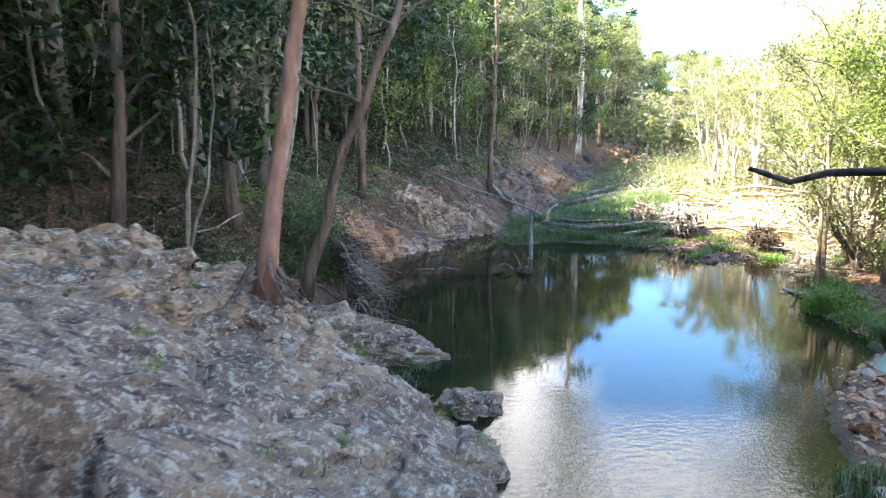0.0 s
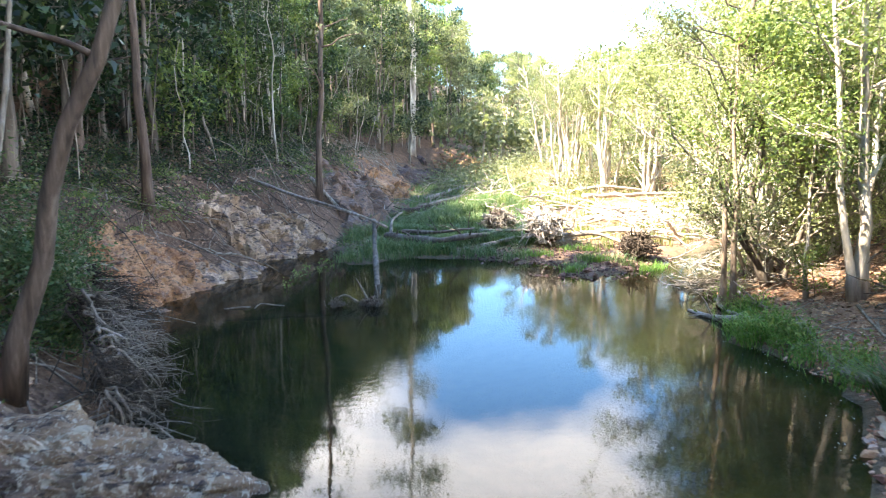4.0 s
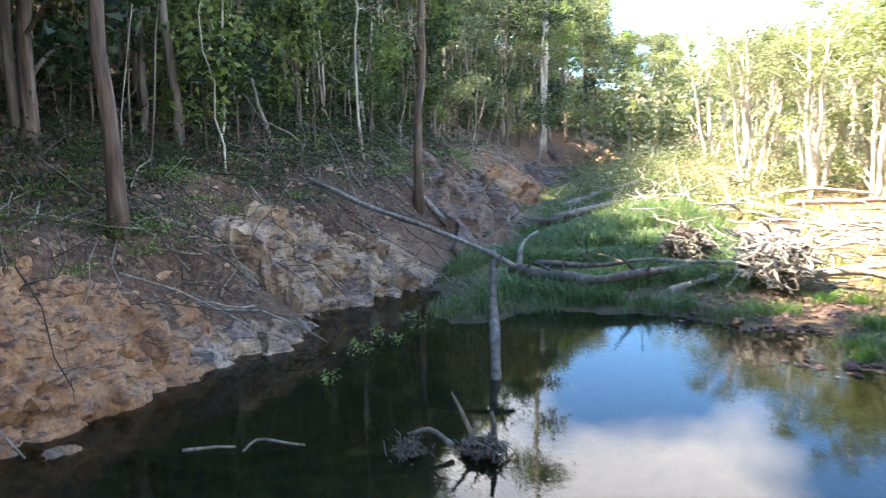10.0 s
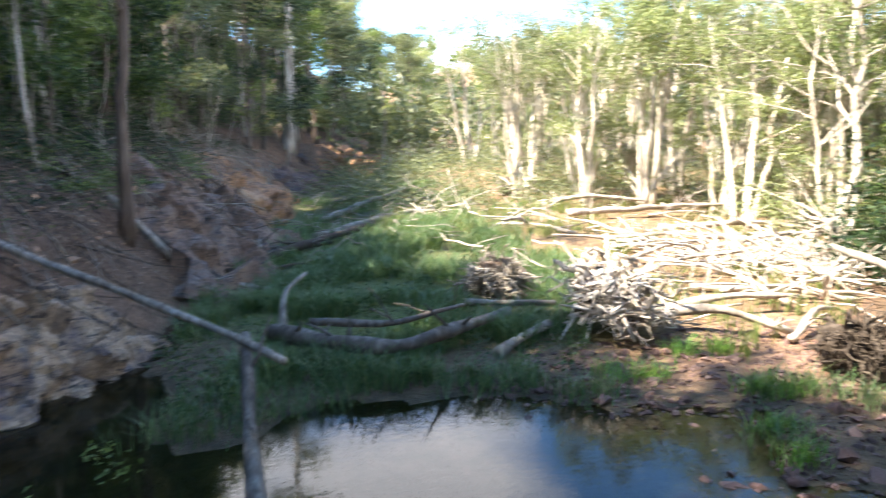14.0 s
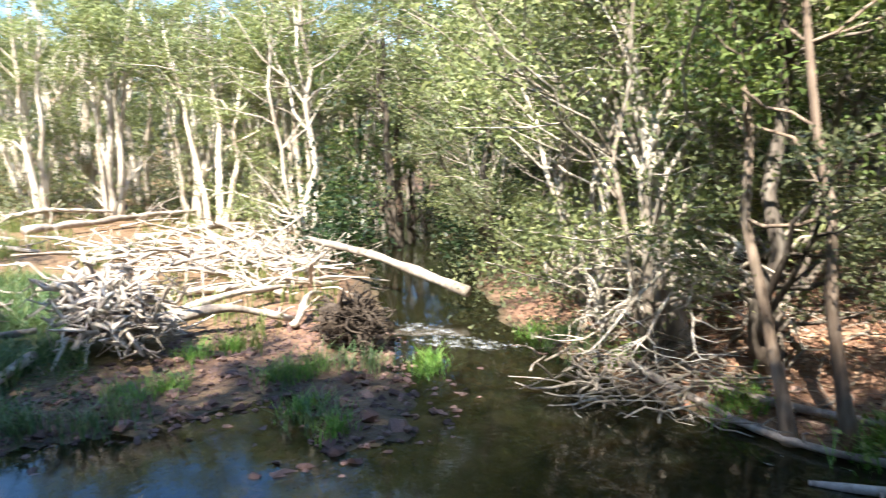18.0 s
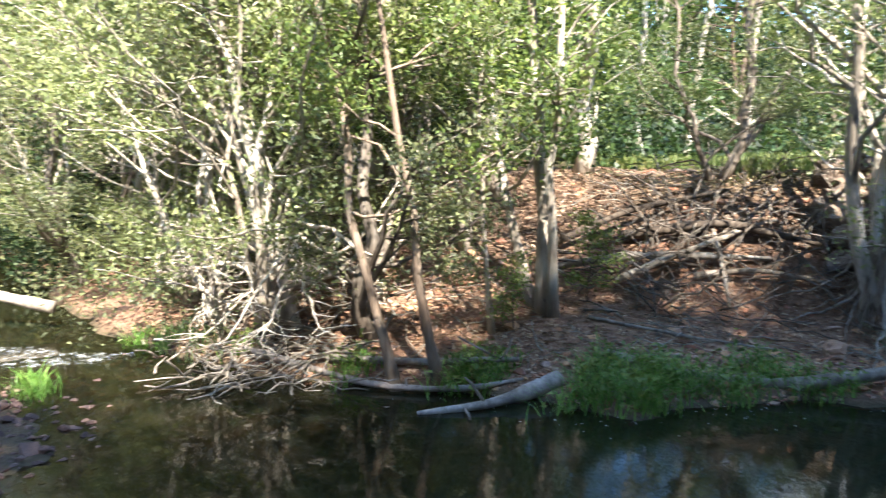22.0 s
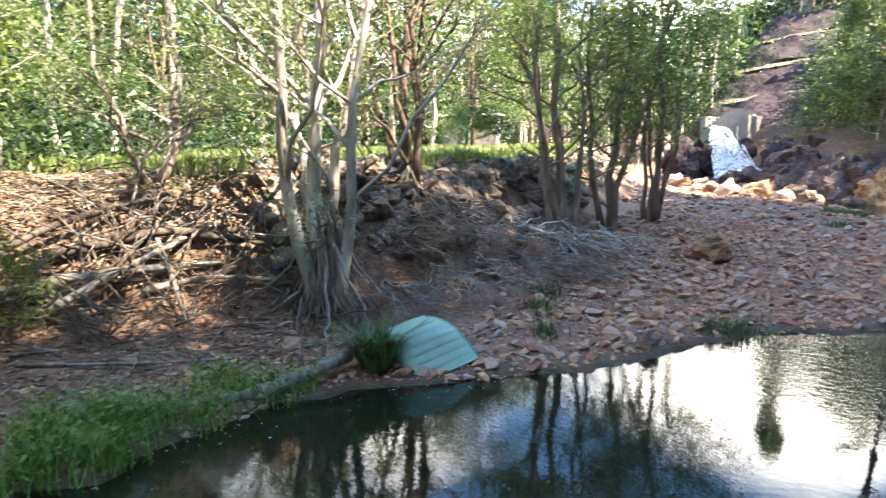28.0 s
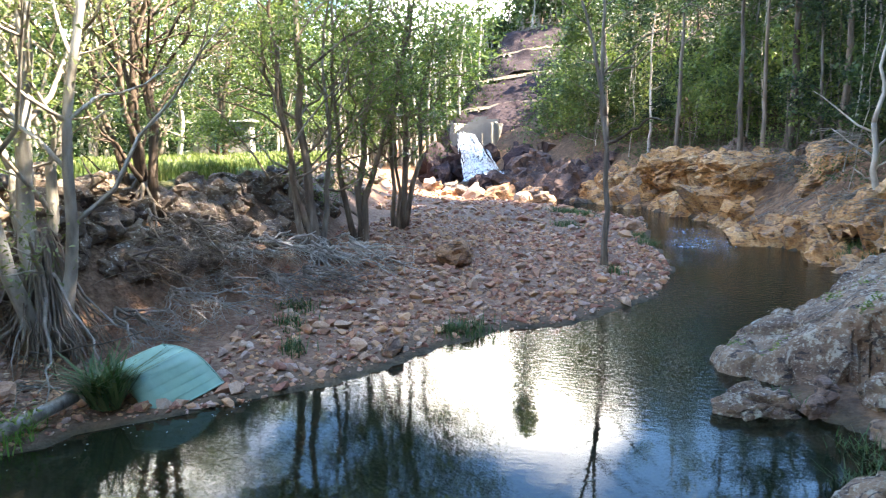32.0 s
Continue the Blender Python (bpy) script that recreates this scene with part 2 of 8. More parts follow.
def crag_material(name, tones, grey, seam, crust=None, cover=0.5, relief=0.8):
    """Bedrock: blended tones, grey weathering, dark seams and, on the slab, a crust of lichen in flecks and islands."""
    m, n, l, p = material(name)
    v = position(n, l)
    broad = noise_node(n, l, v, 0.7, 4, 0.6, 0.5)
    mid = noise_node(n, l, v, 3.2, 8, 0.66, 0.4)
    fine = noise_node(n, l, v, 16, 8, 0.75, 0.2)
    mixed = blend(n, l, 0.5, broad, mid)
    c = ramp(n, l, mixed, tones)
    c = blend(n, l, ramp(n, l, noise_node(n, l, position(n, l, (1, 1, 1.6)), 1.5, 9, 0.7, 0.7), [(0.5, (0, 0, 0)), (0.62, (0.85, 0.85, 0.85))]), c, grey)
    streak = noise_node(n, l, position(n, l, (1.0, 1.0, 4.0)), 2.4, 9, 0.72, 0.9)
    c = blend(n, l, ramp(n, l, streak, [(0.53, (0, 0, 0)), (0.6, (0.85, 0.85, 0.85))]), c, seam)
    c = blend(n, l, 0.65, c, ramp(n, l, fine, [(0.32, (0.2, 0.2, 0.2)), (0.5, (0.5, 0.5, 0.5)), (0.7, (0.82, 0.8, 0.78))]), "OVERLAY")
    if crust:
        pale = blend(n, l, fine, tuple(0.5 * q for q in crust), crust)
        isl = noise_node(n, l, v, 3.4, 12, 0.74, 0.5)
        c = blend(n, l, ramp(n, l, isl, [(0.57 - 0.06 * cover, (0, 0, 0)), (0.6 - 0.06 * cover, (0.95, 0.95, 0.95))]), c, pale)
        fleck = noise_node(n, l, v, 15.0, 8, 0.75, 0.4)
        c = blend(n, l, ramp(n, l, fleck, [(0.6 - 0.1 * cover, (0, 0, 0)), (0.64 - 0.1 * cover, (0.9, 0.9, 0.9))]), c, pale)
        dark = noise_node(n, l, v, 5.0, 10, 0.75, 0.4)
        c = blend(n, l, ramp(n, l, dark, [(0.57, (0, 0, 0)), (0.61, (0.85, 0.85, 0.85))]), c, (0.045, 0.036, 0.04))
        ochre = noise_node(n, l, v, 2.1, 8, 0.7, 0.5)
        c = blend(n, l, ramp(n, l, ochre, [(0.6, (0, 0, 0)), (0.68, (0.8, 0.8, 0.8))]), c, (0.3, 0.17, 0.085))
    l.new(c, p.inputs["Base Color"])
    p.inputs["Roughness"].default_value = 0.88
    p.inputs["Specular IOR Level"].default_value = 0.25
    chip = n.new("ShaderNodeTexVoronoi")
    chip.inputs["Scale"].default_value = 6.5
    bent = n.new("ShaderNodeVectorMath")
    bent.operation = "MULTIPLY_ADD"
    wn_ = n.new("ShaderNodeTexNoise")
    wn_.inputs["Scale"].default_value, wn_.inputs["Detail"].default_value = 5.0, 5
    l.new(v, wn_.inputs["Vector"])
    l.new(wn_.outputs["Color"], bent.inputs[0])
    bent.inputs[1].default_value = (0.35, 0.35, 0.35)
    l.new(v, bent.inputs[2])
    l.new(bent.outputs["Vector"], chip.inputs["Vector"])
    bump(n, l, p, blend(n, l, 0.35, blend(n, l, 0.5, mid, fine), chip.outputs["Distance"]), relief, 0.14)
    return m


def slab_material():
    """Dark brown-grey bedrock streaked along its bedding, crusted with pale lichen in flecks and islands, tan where it is freshly broken."""
    m, n, l, p = material("slab_rock")
    v = position(n, l)
    turned = n.new("ShaderNodeMapping")
    turned.inputs["Rotation"].default_value = (0.0, 0.0, 0.42)
    turned.inputs["Scale"].default_value = (0.35, 1.2, 1.0)
    l.new(v, turned.inputs["Vector"])
    bed = turned.outputs["Vector"]
    broad, streak, fine = noise_node(n, l, v, 0.9, 5, 0.6, 0.4), noise_node(n, l, bed, 3.4, 9, 0.7, 0.4), noise_node(n, l, v, 22, 6, 0.75, 0.2)
    c = ramp(n, l, blend(n, l, 0.55, broad, streak), [(0.36, (0.06, 0.043, 0.036)), (0.46, (0.15, 0.105, 0.078)), (0.56, (0.26, 0.18, 0.122)), (0.68, (0.38, 0.265, 0.165))])
    at = n.new("ShaderNodeAttribute")
    at.attribute_name = "zone"
    zs = n.new("ShaderNodeSeparateColor")
    l.new(at.outputs["Color"], zs.inputs[0])
    tan = ramp(n, l, noise_node(n, l, v, 2.6, 8, 0.68, 0.5), [(0.34, (0.12, 0.07, 0.05)), (0.48, (0.27, 0.165, 0.1)), (0.6, (0.38, 0.27, 0.18)), (0.74, (0.46, 0.37, 0.28))])
    fresh = n.new("ShaderNodeMath")
    fresh.operation = "MULTIPLY"
    l.new(zs.outputs["Red"], fresh.inputs[0])
    l.new(ramp(n, l, noise_node(n, l, v, 1.7, 6, 0.65, 0.3), [(0.42, (0.1, 0.1, 0.1)), (0.56, (1, 1, 1))]), fresh.inputs[1])
    c = blend(n, l, fresh.outputs[0], c, tan)
    pale = blend(n, l, fine, (0.26, 0.23, 0.18), (0.6, 0.55, 0.45))
    for scale, lo, hi, amount in ((4.2, 0.57, 0.61, 0.8), (10.0, 0.56, 0.6, 0.85), (26.0, 0.575, 0.62, 0.75)):
        f = noise_node(n, l, v, scale, 7, 0.68, 0.3)
        c = blend(n, l, ramp(n, l, f, [(lo, (0, 0, 0)), (hi, (amount, amount, amount))]), c, pale)
    moss = noise_node(n, l, v, 1.3, 8, 0.7, 0.4)
    c = blend(n, l, ramp(n, l, moss, [(0.63, (0, 0, 0)), (0.7, (0.6, 0.6, 0.6))]), c, (0.13, 0.12, 0.055))
    dark = noise_node(n, l, bed, 7.0, 9, 0.74, 0.4)
    c = blend(n, l, ramp(n, l, dark, [(0.55, (0, 0, 0)), (0.6, (0.9, 0.9, 0.9))]), c, (0.04, 0.034, 0.036))
    l.new(c, p.inputs["Base Color"])
    p.inputs["Roughness"].default_value = 0.9
    p.inputs["Specular IOR Level"].default_value = 0.22
    bump(n, l, p, blend(n, l, 0.45, blend(n, l, 0.4, streak, noise_node(n, l, v, 11.0, 7, 0.68, 0.3)), fine), 0.9, 0.1)
    return m


M = {}
# leaf_dark: dark green with the shade of the forest interior in its colour
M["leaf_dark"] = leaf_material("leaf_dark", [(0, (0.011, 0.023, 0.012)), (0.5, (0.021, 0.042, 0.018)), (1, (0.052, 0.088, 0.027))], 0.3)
M["leaf_mid"] = leaf_material("leaf_mid", [(0, (0.03, 0.055, 0.022)), (0.5, (0.058, 0.092, 0.034)), (1, (0.13, 0.17, 0.05))])
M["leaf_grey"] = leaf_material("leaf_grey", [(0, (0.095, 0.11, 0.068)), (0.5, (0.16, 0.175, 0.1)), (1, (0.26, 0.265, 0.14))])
# leaf_bright: yellow-green raised to hold the sun on bank foliage
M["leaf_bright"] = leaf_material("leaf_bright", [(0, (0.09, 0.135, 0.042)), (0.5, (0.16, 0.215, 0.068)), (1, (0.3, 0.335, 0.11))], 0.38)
M["leaf_terrace"] = leaf_material("leaf_terrace", [(0, (0.05, 0.085, 0.028)), (0.5, (0.095, 0.14, 0.043)), (1, (0.2, 0.235, 0.075))], 0.35)
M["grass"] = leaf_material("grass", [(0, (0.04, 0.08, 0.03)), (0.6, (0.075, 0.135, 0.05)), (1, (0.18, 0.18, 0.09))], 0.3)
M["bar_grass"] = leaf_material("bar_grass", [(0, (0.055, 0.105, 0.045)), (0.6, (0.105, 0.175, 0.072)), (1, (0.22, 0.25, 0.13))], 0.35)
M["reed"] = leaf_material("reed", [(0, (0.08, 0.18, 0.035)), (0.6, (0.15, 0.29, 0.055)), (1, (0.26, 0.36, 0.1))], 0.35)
# grass_lit: brighter, yellower copy of grass with sunshine in the colour
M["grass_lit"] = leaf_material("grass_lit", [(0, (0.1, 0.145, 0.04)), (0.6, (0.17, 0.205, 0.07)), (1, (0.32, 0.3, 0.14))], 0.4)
# leaf_sun: pale leaf copy with sunlight mixed into its green
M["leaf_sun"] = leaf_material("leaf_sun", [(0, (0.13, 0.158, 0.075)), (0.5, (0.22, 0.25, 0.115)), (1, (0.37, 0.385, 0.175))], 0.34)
M["bark_grey"] = bark_material("bark_grey", (0.17, 0.145, 0.12), (0.06, 0.05, 0.042), (0.32, 0.29, 0.25))
M["bark_pale"] = bark_material("bark_pale", (0.46, 0.42, 0.36), (0.2, 0.17, 0.14), (0.66, 0.63, 0.56), 5, 0.2)
M["bark_tan"] = bark_material("bark_tan", (0.25, 0.195, 0.15), (0.095, 0.07, 0.055), (0.42, 0.35, 0.28), 7, 0.12, relief=0.8)
M["bark_paper"] = bark_material("bark_paper", (0.62, 0.57, 0.48), (0.34, 0.28, 0.22), (0.8, 0.77, 0.7), 5, 0.2)
M["bark_red"] = bark_material("bark_red", (0.3, 0.165, 0.115), (0.15, 0.1, 0.085), (0.44, 0.34, 0.29), 4, 0.3, relief=0.3)
M["bark_brown"] = bark_material("bark_brown", (0.135, 0.1, 0.078), (0.045, 0.034, 0.028), (0.26, 0.205, 0.165), 9, 0.08, relief=0.9)
M["dead_wood"] = bark_material("dead_wood", (0.27, 0.24, 0.2), (0.1, 0.085, 0.07), (0.45, 0.42, 0.37), 10, 0.25)
M["wet_wood"] = bark_material("wet_wood", (0.14, 0.118, 0.098), (0.05, 0.042, 0.035), (0.26, 0.235, 0.205), 10, 0.3)
M["drift_wood"] = bark_material("drift_wood", (0.5, 0.45, 0.39), (0.2, 0.17, 0.14), (0.68, 0.64, 0.58), 8, 0.4)
M["dark_wood"] = bark_material("dark_wood", (0.07, 0.055, 0.043), (0.025, 0.02, 0.016), (0.15, 0.125, 0.1), 10, 0.25)
M["twig_grey"] = bark_material("twig_grey", (0.32, 0.28, 0.245), (0.14, 0.12, 0.105), (0.46, 0.42, 0.38), 10, 0.5)
M["slab_rock"] = slab_material()
M["ochre_rock"] = crag_material("ochre_rock", [(0.36, (0.13, 0.066, 0.038)), (0.47, (0.29, 0.147, 0.074)), (0.56, (0.38, 0.212, 0.112)), (0.68, (0.43, 0.29, 0.18))], (0.18, 0.13, 0.105), (0.06, 0.043, 0.036))
M["rust_rock"] = crag_material("rust_rock", [(0.36, (0.17, 0.075, 0.036)), (0.46, (0.4, 0.2, 0.075)), (0.55, (0.5, 0.29, 0.13)), (0.68, (0.58, 0.44, 0.29))], (0.24, 0.18, 0.145), (0.07, 0.045, 0.036))
M["pale_rock"] = crag_material("pale_rock", [(0.36, (0.14, 0.088, 0.058)), (0.47, (0.27, 0.18, 0.115)), (0.56, (0.38, 0.27, 0.18)), (0.7, (0.48, 0.37, 0.265))], (0.13, 0.105, 0.105), (0.05, 0.042, 0.042))
M["brown_rock"] = crag_material("brown_rock", [(0.36, (0.07, 0.045, 0.035)), (0.48, (0.15, 0.095, 0.068)), (0.58, (0.23, 0.15, 0.105)), (0.7, (0.3, 0.2, 0.14))], (0.15, 0.125, 0.115), (0.05, 0.04, 0.037))
M["dark_rock"] = crag_material("dark_rock", [(0.36, (0.05, 0.038, 0.038)), (0.5, (0.1, 0.068, 0.06)), (0.66, (0.24, 0.14, 0.09))], (0.09, 0.075, 0.08), (0.03, 0.024, 0.025))
M["gravel"] = stone_material("gravel", [(0.12, (0.1, 0.048, 0.038)), (0.3, (0.26, 0.112, 0.072)), (0.45, (0.37, 0.18, 0.11)), (0.58, (0.46, 0.26, 0.135)), (0.72, (0.32, 0.215, 0.175)), (0.88, (0.46, 0.32, 0.235))], island=True, scale=6)
M["spit"] = stone_material("spit", [(0.1, (0.04, 0.025, 0.022)), (0.4, (0.085, 0.05, 0.043)), (0.7, (0.15, 0.095, 0.078))], island=True, scale=6)
M["stone"] = stone_material("stone", [(0.1, (0.12, 0.078, 0.062)), (0.35, (0.24, 0.13, 0.092)), (0.6, (0.38, 0.235, 0.15)), (0.85, (0.39, 0.32, 0.265))], scale=4)
M["riprap"] = stone_material("riprap", [(0.1, (0.06, 0.045, 0.036)), (0.5, (0.125, 0.09, 0.068)), (0.8, (0.2, 0.145, 0.105))], scale=3, lichen=0.15)


def ground_material():
    """One sheet of ground: leaf litter, bare gravelly soil by the water, mud below it, and ochre earth on steep cuts."""
    m, n, l, p = material("ground")
    v = position(n, l)
    sep = n.new("ShaderNodeSeparateXYZ")
    l.new(v, sep.inputs[0])
    f = noise_node(n, l, v, 7, 10, 0.7)
    big = noise_node(n, l, v, 0.5, 5, 0.6)
    litter = ramp(n, l, f, [(0.3, (0.026, 0.018, 0.013)), (0.5, (0.06, 0.04, 0.028)), (0.62, (0.115, 0.075, 0.05)), (0.78, (0.2, 0.14, 0.095))])
    leafy = n.new("ShaderNodeTexVoronoi")
    leafy.inputs["Scale"].default_value = 17.0
    l.new(v, leafy.inputs["Vector"])
    shade = n.new("ShaderNodeSeparateColor")
    l.new(leafy.outputs["Color"], shade.inputs[0])
    flakes = ramp(n, l, shade.outputs["Red"], [(0.1, (0.03, 0.02, 0.014)), (0.5, (0.085, 0.053, 0.036)), (0.8, (0.14, 0.092, 0.062)), (1.0, (0.21, 0.15, 0.105))])
    litter = blend(n, l, ramp(n, l, noise_node(n, l, v, 1.9, 7, 0.68, 0.4), [(0.4, (0.1, 0.1, 0.1)), (0.58, (0.9, 0.9, 0.9))]), litter, flakes)
    soil = ramp(n, l, f, [(0.3, (0.1, 0.052, 0.035)), (0.5, (0.2, 0.112, 0.073)), (0.7, (0.31, 0.195, 0.13))])
    c = blend(n, l, ramp(n, l, big, [(0.45, (0, 0, 0)), (0.6, (1, 1, 1))]), litter, blend(n, l, 0.25, litter, soil))
    at = n.new("ShaderNodeAttribute")
    at.attribute_name = "zone"
    zs = n.new("ShaderNodeSeparateColor")
    l.new(at.outputs["Color"], zs.inputs[0])
    c = blend(n, l, zs.outputs["Red"], c, soil)
    ochre = ramp(n, l, noise_node(n, l, v, 2.2, 10, 0.72, 0.6), [(0.32, (0.045, 0.03, 0.022)), (0.46, (0.13, 0.075, 0.045)), (0.6, (0.27, 0.155, 0.085)), (0.75, (0.36, 0.25, 0.16))])
    c = blend(n, l, zs.outputs["Green"], c, ochre)
    green = ramp(n, l, f, [(0.3, (0.03, 0.05, 0.015)), (0.6, (0.07, 0.11, 0.025)), (0.8, (0.13, 0.13, 0.05))])
    c = blend(n, l, zs.outputs["Blue"], c, green)
    mud = ramp(n, l, noise_node(n, l, v, 2.5, 8, 0.65), [(0.35, (0.035, 0.03, 0.018)), (0.6, (0.09, 0.065, 0.038)), (0.75, (0.16, 0.105, 0.062))])
    wet = n.new("ShaderNodeMapRange")
    wet.inputs["From Min"].default_value, wet.inputs["From Max"].default_value = 0.15, 0.02
    l.new(sep.outputs["Z"], wet.inputs["Value"])
    c = blend(n, l, wet.outputs["Result"], c, mud)
    l.new(c, p.inputs["Base Color"])
    p.inputs["Roughness"].default_value = 0.9
    p.inputs["Specular IOR Level"].default_value = 0.2
    bump(n, l, p, blend(n, l, 0.4, f, leafy.outputs["Distance"]), 0.9, 0.07)
    return m


def water_material():
    """Murky pool: a mirror by Fresnel over a green-brown body."""
    m, n, l, p = material("water")
    n.remove(p)
    v = position(n, l, (1.0, 1.6, 1.0))
    small = noise_node(n, l, v, 5.5, 3, 0.55)
    calm = noise_node(n, l, position(n, l), 0.16, 2, 0.5)
    amount = n.new("ShaderNodeMapRange")
    amount.inputs["From Min"].default_value, amount.inputs["From Max"].default_value = 0.4, 0.65
    amount.inputs["To Min"].default_value, amount.inputs["To Max"].default_value = 0.005, 0.035
    l.new(calm, amount.inputs["Value"])
    sy = n.new("ShaderNodeSeparateXYZ")
    l.new(position(n, l), sy.inputs[0])
    run = n.new("ShaderNodeMapRange")
    run.inputs["From Min"].default_value, run.inputs["From Max"].default_value = 12.5, 3.0
    run.inputs["To Min"].default_value, run.inputs["To Max"].default_value = 0.0, 0.32
    l.new(sy.outputs["Y"], run.inputs["Value"])
    both = n.new("ShaderNodeMath")
    l.new(amount.outputs["Result"], both.inputs[0])
    l.new(run.outputs["Result"], both.inputs[1])
    b = n.new("ShaderNodeBump")
    b.inputs["Distance"].default_value = 0.06
    l.new(both.outputs[0], b.inputs["Strength"])
    l.new(small, b.inputs["Height"])
    gl, tr, df = n.new("ShaderNodeBsdfGlossy"), n.new("ShaderNodeBsdfTransparent"), n.new("ShaderNodeBsdfDiffuse")
    gl.inputs["Roughness"].default_value = 0.012
    tr.inputs["Color"].default_value = (0.31, 0.265, 0.16, 1)
    df.inputs["Color"].default_value = (0.019, 0.027, 0.015, 1)
    body = n.new("ShaderNodeMixShader")
    murk = n.new("ShaderNodeMapRange")
    murk.inputs["From Min"].default_value, murk.inputs["From Max"].default_value = 23.0, 18.0
    murk.inputs["To Min"].default_value, murk.inputs["To Max"].default_value = 0.2, 0.4
    l.new(sy.outputs["Y"], murk.inputs["Value"])
    l.new(murk.outputs["Result"], body.inputs["Fac"])
    l.new(tr.outputs[0], body.inputs[1])
    l.new(df.outputs[0], body.inputs[2])
    fr = n.new("ShaderNodeFresnel")
    fr.inputs["IOR"].default_value = 1.35
    for node in (gl, fr):
        l.new(b.outputs["Normal"], node.inputs["Normal"])
    mx = n.new("ShaderNodeMixShader")
    l.new(fr.outputs[0], mx.inputs["Fac"])
    l.new(body.outputs[0], mx.inputs[1])
    l.new(gl.outputs[0], mx.inputs[2])
    l.new(mx.outputs[0], n["Material Output"].inputs["Surface"])
    return m


def plain_material(name, colour, rough=0.6, metal=0.0, mottle=0.25, scale=4.0):
    m, n, l, p = material(name)
    f = noise_node(n, l, position(n, l), scale, 8, 0.65)
    l.new(ramp(n, l, f, [(0.3, tuple(c * (1 - mottle) for c in colour)), (0.7, tuple(min(1, c * (1 + mottle)) for c in colour))]), p.inputs["Base Color"])
    p.inputs["Roughness"].default_value, p.inputs["Metallic"].default_value = rough, metal
    bump(n, l, p, f, 0.2, 0.02)
    return m


def foam_material(name="foam", lo=0.46, hi=0.66):
    """Broken white water: streaks of foam with clear water between them."""
    m, n, l, p = material(name)
    f = noise_node(n, l, position(n, l, (1, 1, 0.5)), 5.0, 8, 0.72, 1.2)
    p.inputs["Base Color"].default_value = (0.6, 0.64, 0.66, 1)
    p.inputs["Roughness"].default_value = 0.45
    l.new(ramp(n, l, f, [(lo, (0, 0, 0)), (hi, (0.95, 0.95, 0.95))]), p.inputs["Alpha"])
    bump(n, l, p, f, 0.6, 0.08)
    return m


M["ground"] = ground_material()
M["water"] = water_material()
M["hull"] = plain_material("hull", (0.205, 0.345, 0.25), 0.42, 0.0, 0.12, 3)
M["hull_dark"] = plain_material("hull_dark", (0.1, 0.2, 0.155), 0.5, 0.0, 0.1)
M["foam"] = foam_material("foam", 0.49, 0.8)
M["white_water"] = foam_material("white_water", 0.36, 0.54)
M["concrete"] = plain_material("concrete", (0.16, 0.15, 0.135), 0.9, 0.0, 0.25, 1.2)
M["purple_rock"] = stone_material("purple_rock", [(0.1, (0.011, 0.006, 0.008)), (0.5, (0.02, 0.0105, 0.013)), (0.8, (0.03, 0.018, 0.02))], scale=0.8)
M["dry_grass"] = plain_material("dry_grass", (0.085, 0.064, 0.047), 0.95, 0.0, 0.35, 2)
M["roof"] = plain_material("roof", (0.5, 0.5, 0.48), 0.5)

# ================= mesh helpers =================
class Soup:
    """Collects vertices and faces for one mesh."""

    def __init__(self):
        self.v, self.f, self.count = [], [], 0

    def add(self, verts, faces):
        verts = np.asarray(verts, float).reshape(-1, 3)
        self.v.append(verts)
        self.f.extend([[i + self.count for i in face] for face in faces])
        self.count += len(verts)

    def tube(self, pts, radii, sides=6, cap=True, flat=1.0):
        """A round bar along pts with the given radii."""
        pts, radii = np.asarray(pts, float), np.asarray(radii, float)
        d = np.gradient(pts, axis=0)
        d /= np.linalg.norm(d, axis=1)[:, None] + 1e-9
        ref = np.where(np.abs(d[:, 2:3]) > 0.9, [[1.0, 0, 0]], [[0, 0, 1.0]])
        a = np.cross(d, ref)
        a /= np.linalg.norm(a, axis=1)[:, None] + 1e-9
        b = np.cross(d, a)
        for k in range(1, len(a)):
            if a[k] @ a[k - 1] < 0:
                a[k], b[k] = -a[k], -b[k]
        ang = np.linspace(0, 2 * np.pi, sides, endpoint=False)
        ring = pts[:, None] + radii[:, None, None] * (np.cos(ang)[None, :, None] * a[:, None] + flat * np.sin(ang)[None, :, None] * b[:, None])
        n = len(pts)
        faces = [[k * sides + j, k * sides + (j + 1) % sides, (k + 1) * sides + (j + 1) % sides, (k + 1) * sides + j] for k in range(n - 1) for j in range(sides)]
        if cap:
            faces += [list(range(sides))[::-1], [(n - 1) * sides + j for j in range(sides)]]
        self.add(ring, faces)

    def mesh(self, name, mat, smooth=True):
        me = bpy.data.meshes.new(name)
        v = np.concatenate(self.v) if self.v else np.zeros((0, 3))
        me.from_pydata(v.tolist(), [], self.f)
        me.materials.append(mat)
        if smooth:
            me.polygons.foreach_set("use_smooth", [True] * len(me.polygons))
        return me


def quads_mesh(name, v, mat):
    """A mesh of loose faces from an array (n, corners, 3)."""
    v = np.asarray(v, np.float32)
    n, c = v.shape[:2]
    me = bpy.data.meshes.new(name)
    me.vertices.add(c * n), me.loops.add(c * n), me.polygons.add(n)
    me.vertices.foreach_set("co", v.ravel())
    me.loops.foreach_set("vertex_index", np.arange(c * n, dtype=np.int32))
    me.polygons.foreach_set("loop_start", np.arange(0, c * n, c, dtype=np.int32))
    me.update(calc_edges=True)
    me.materials.append(mat)
    return me


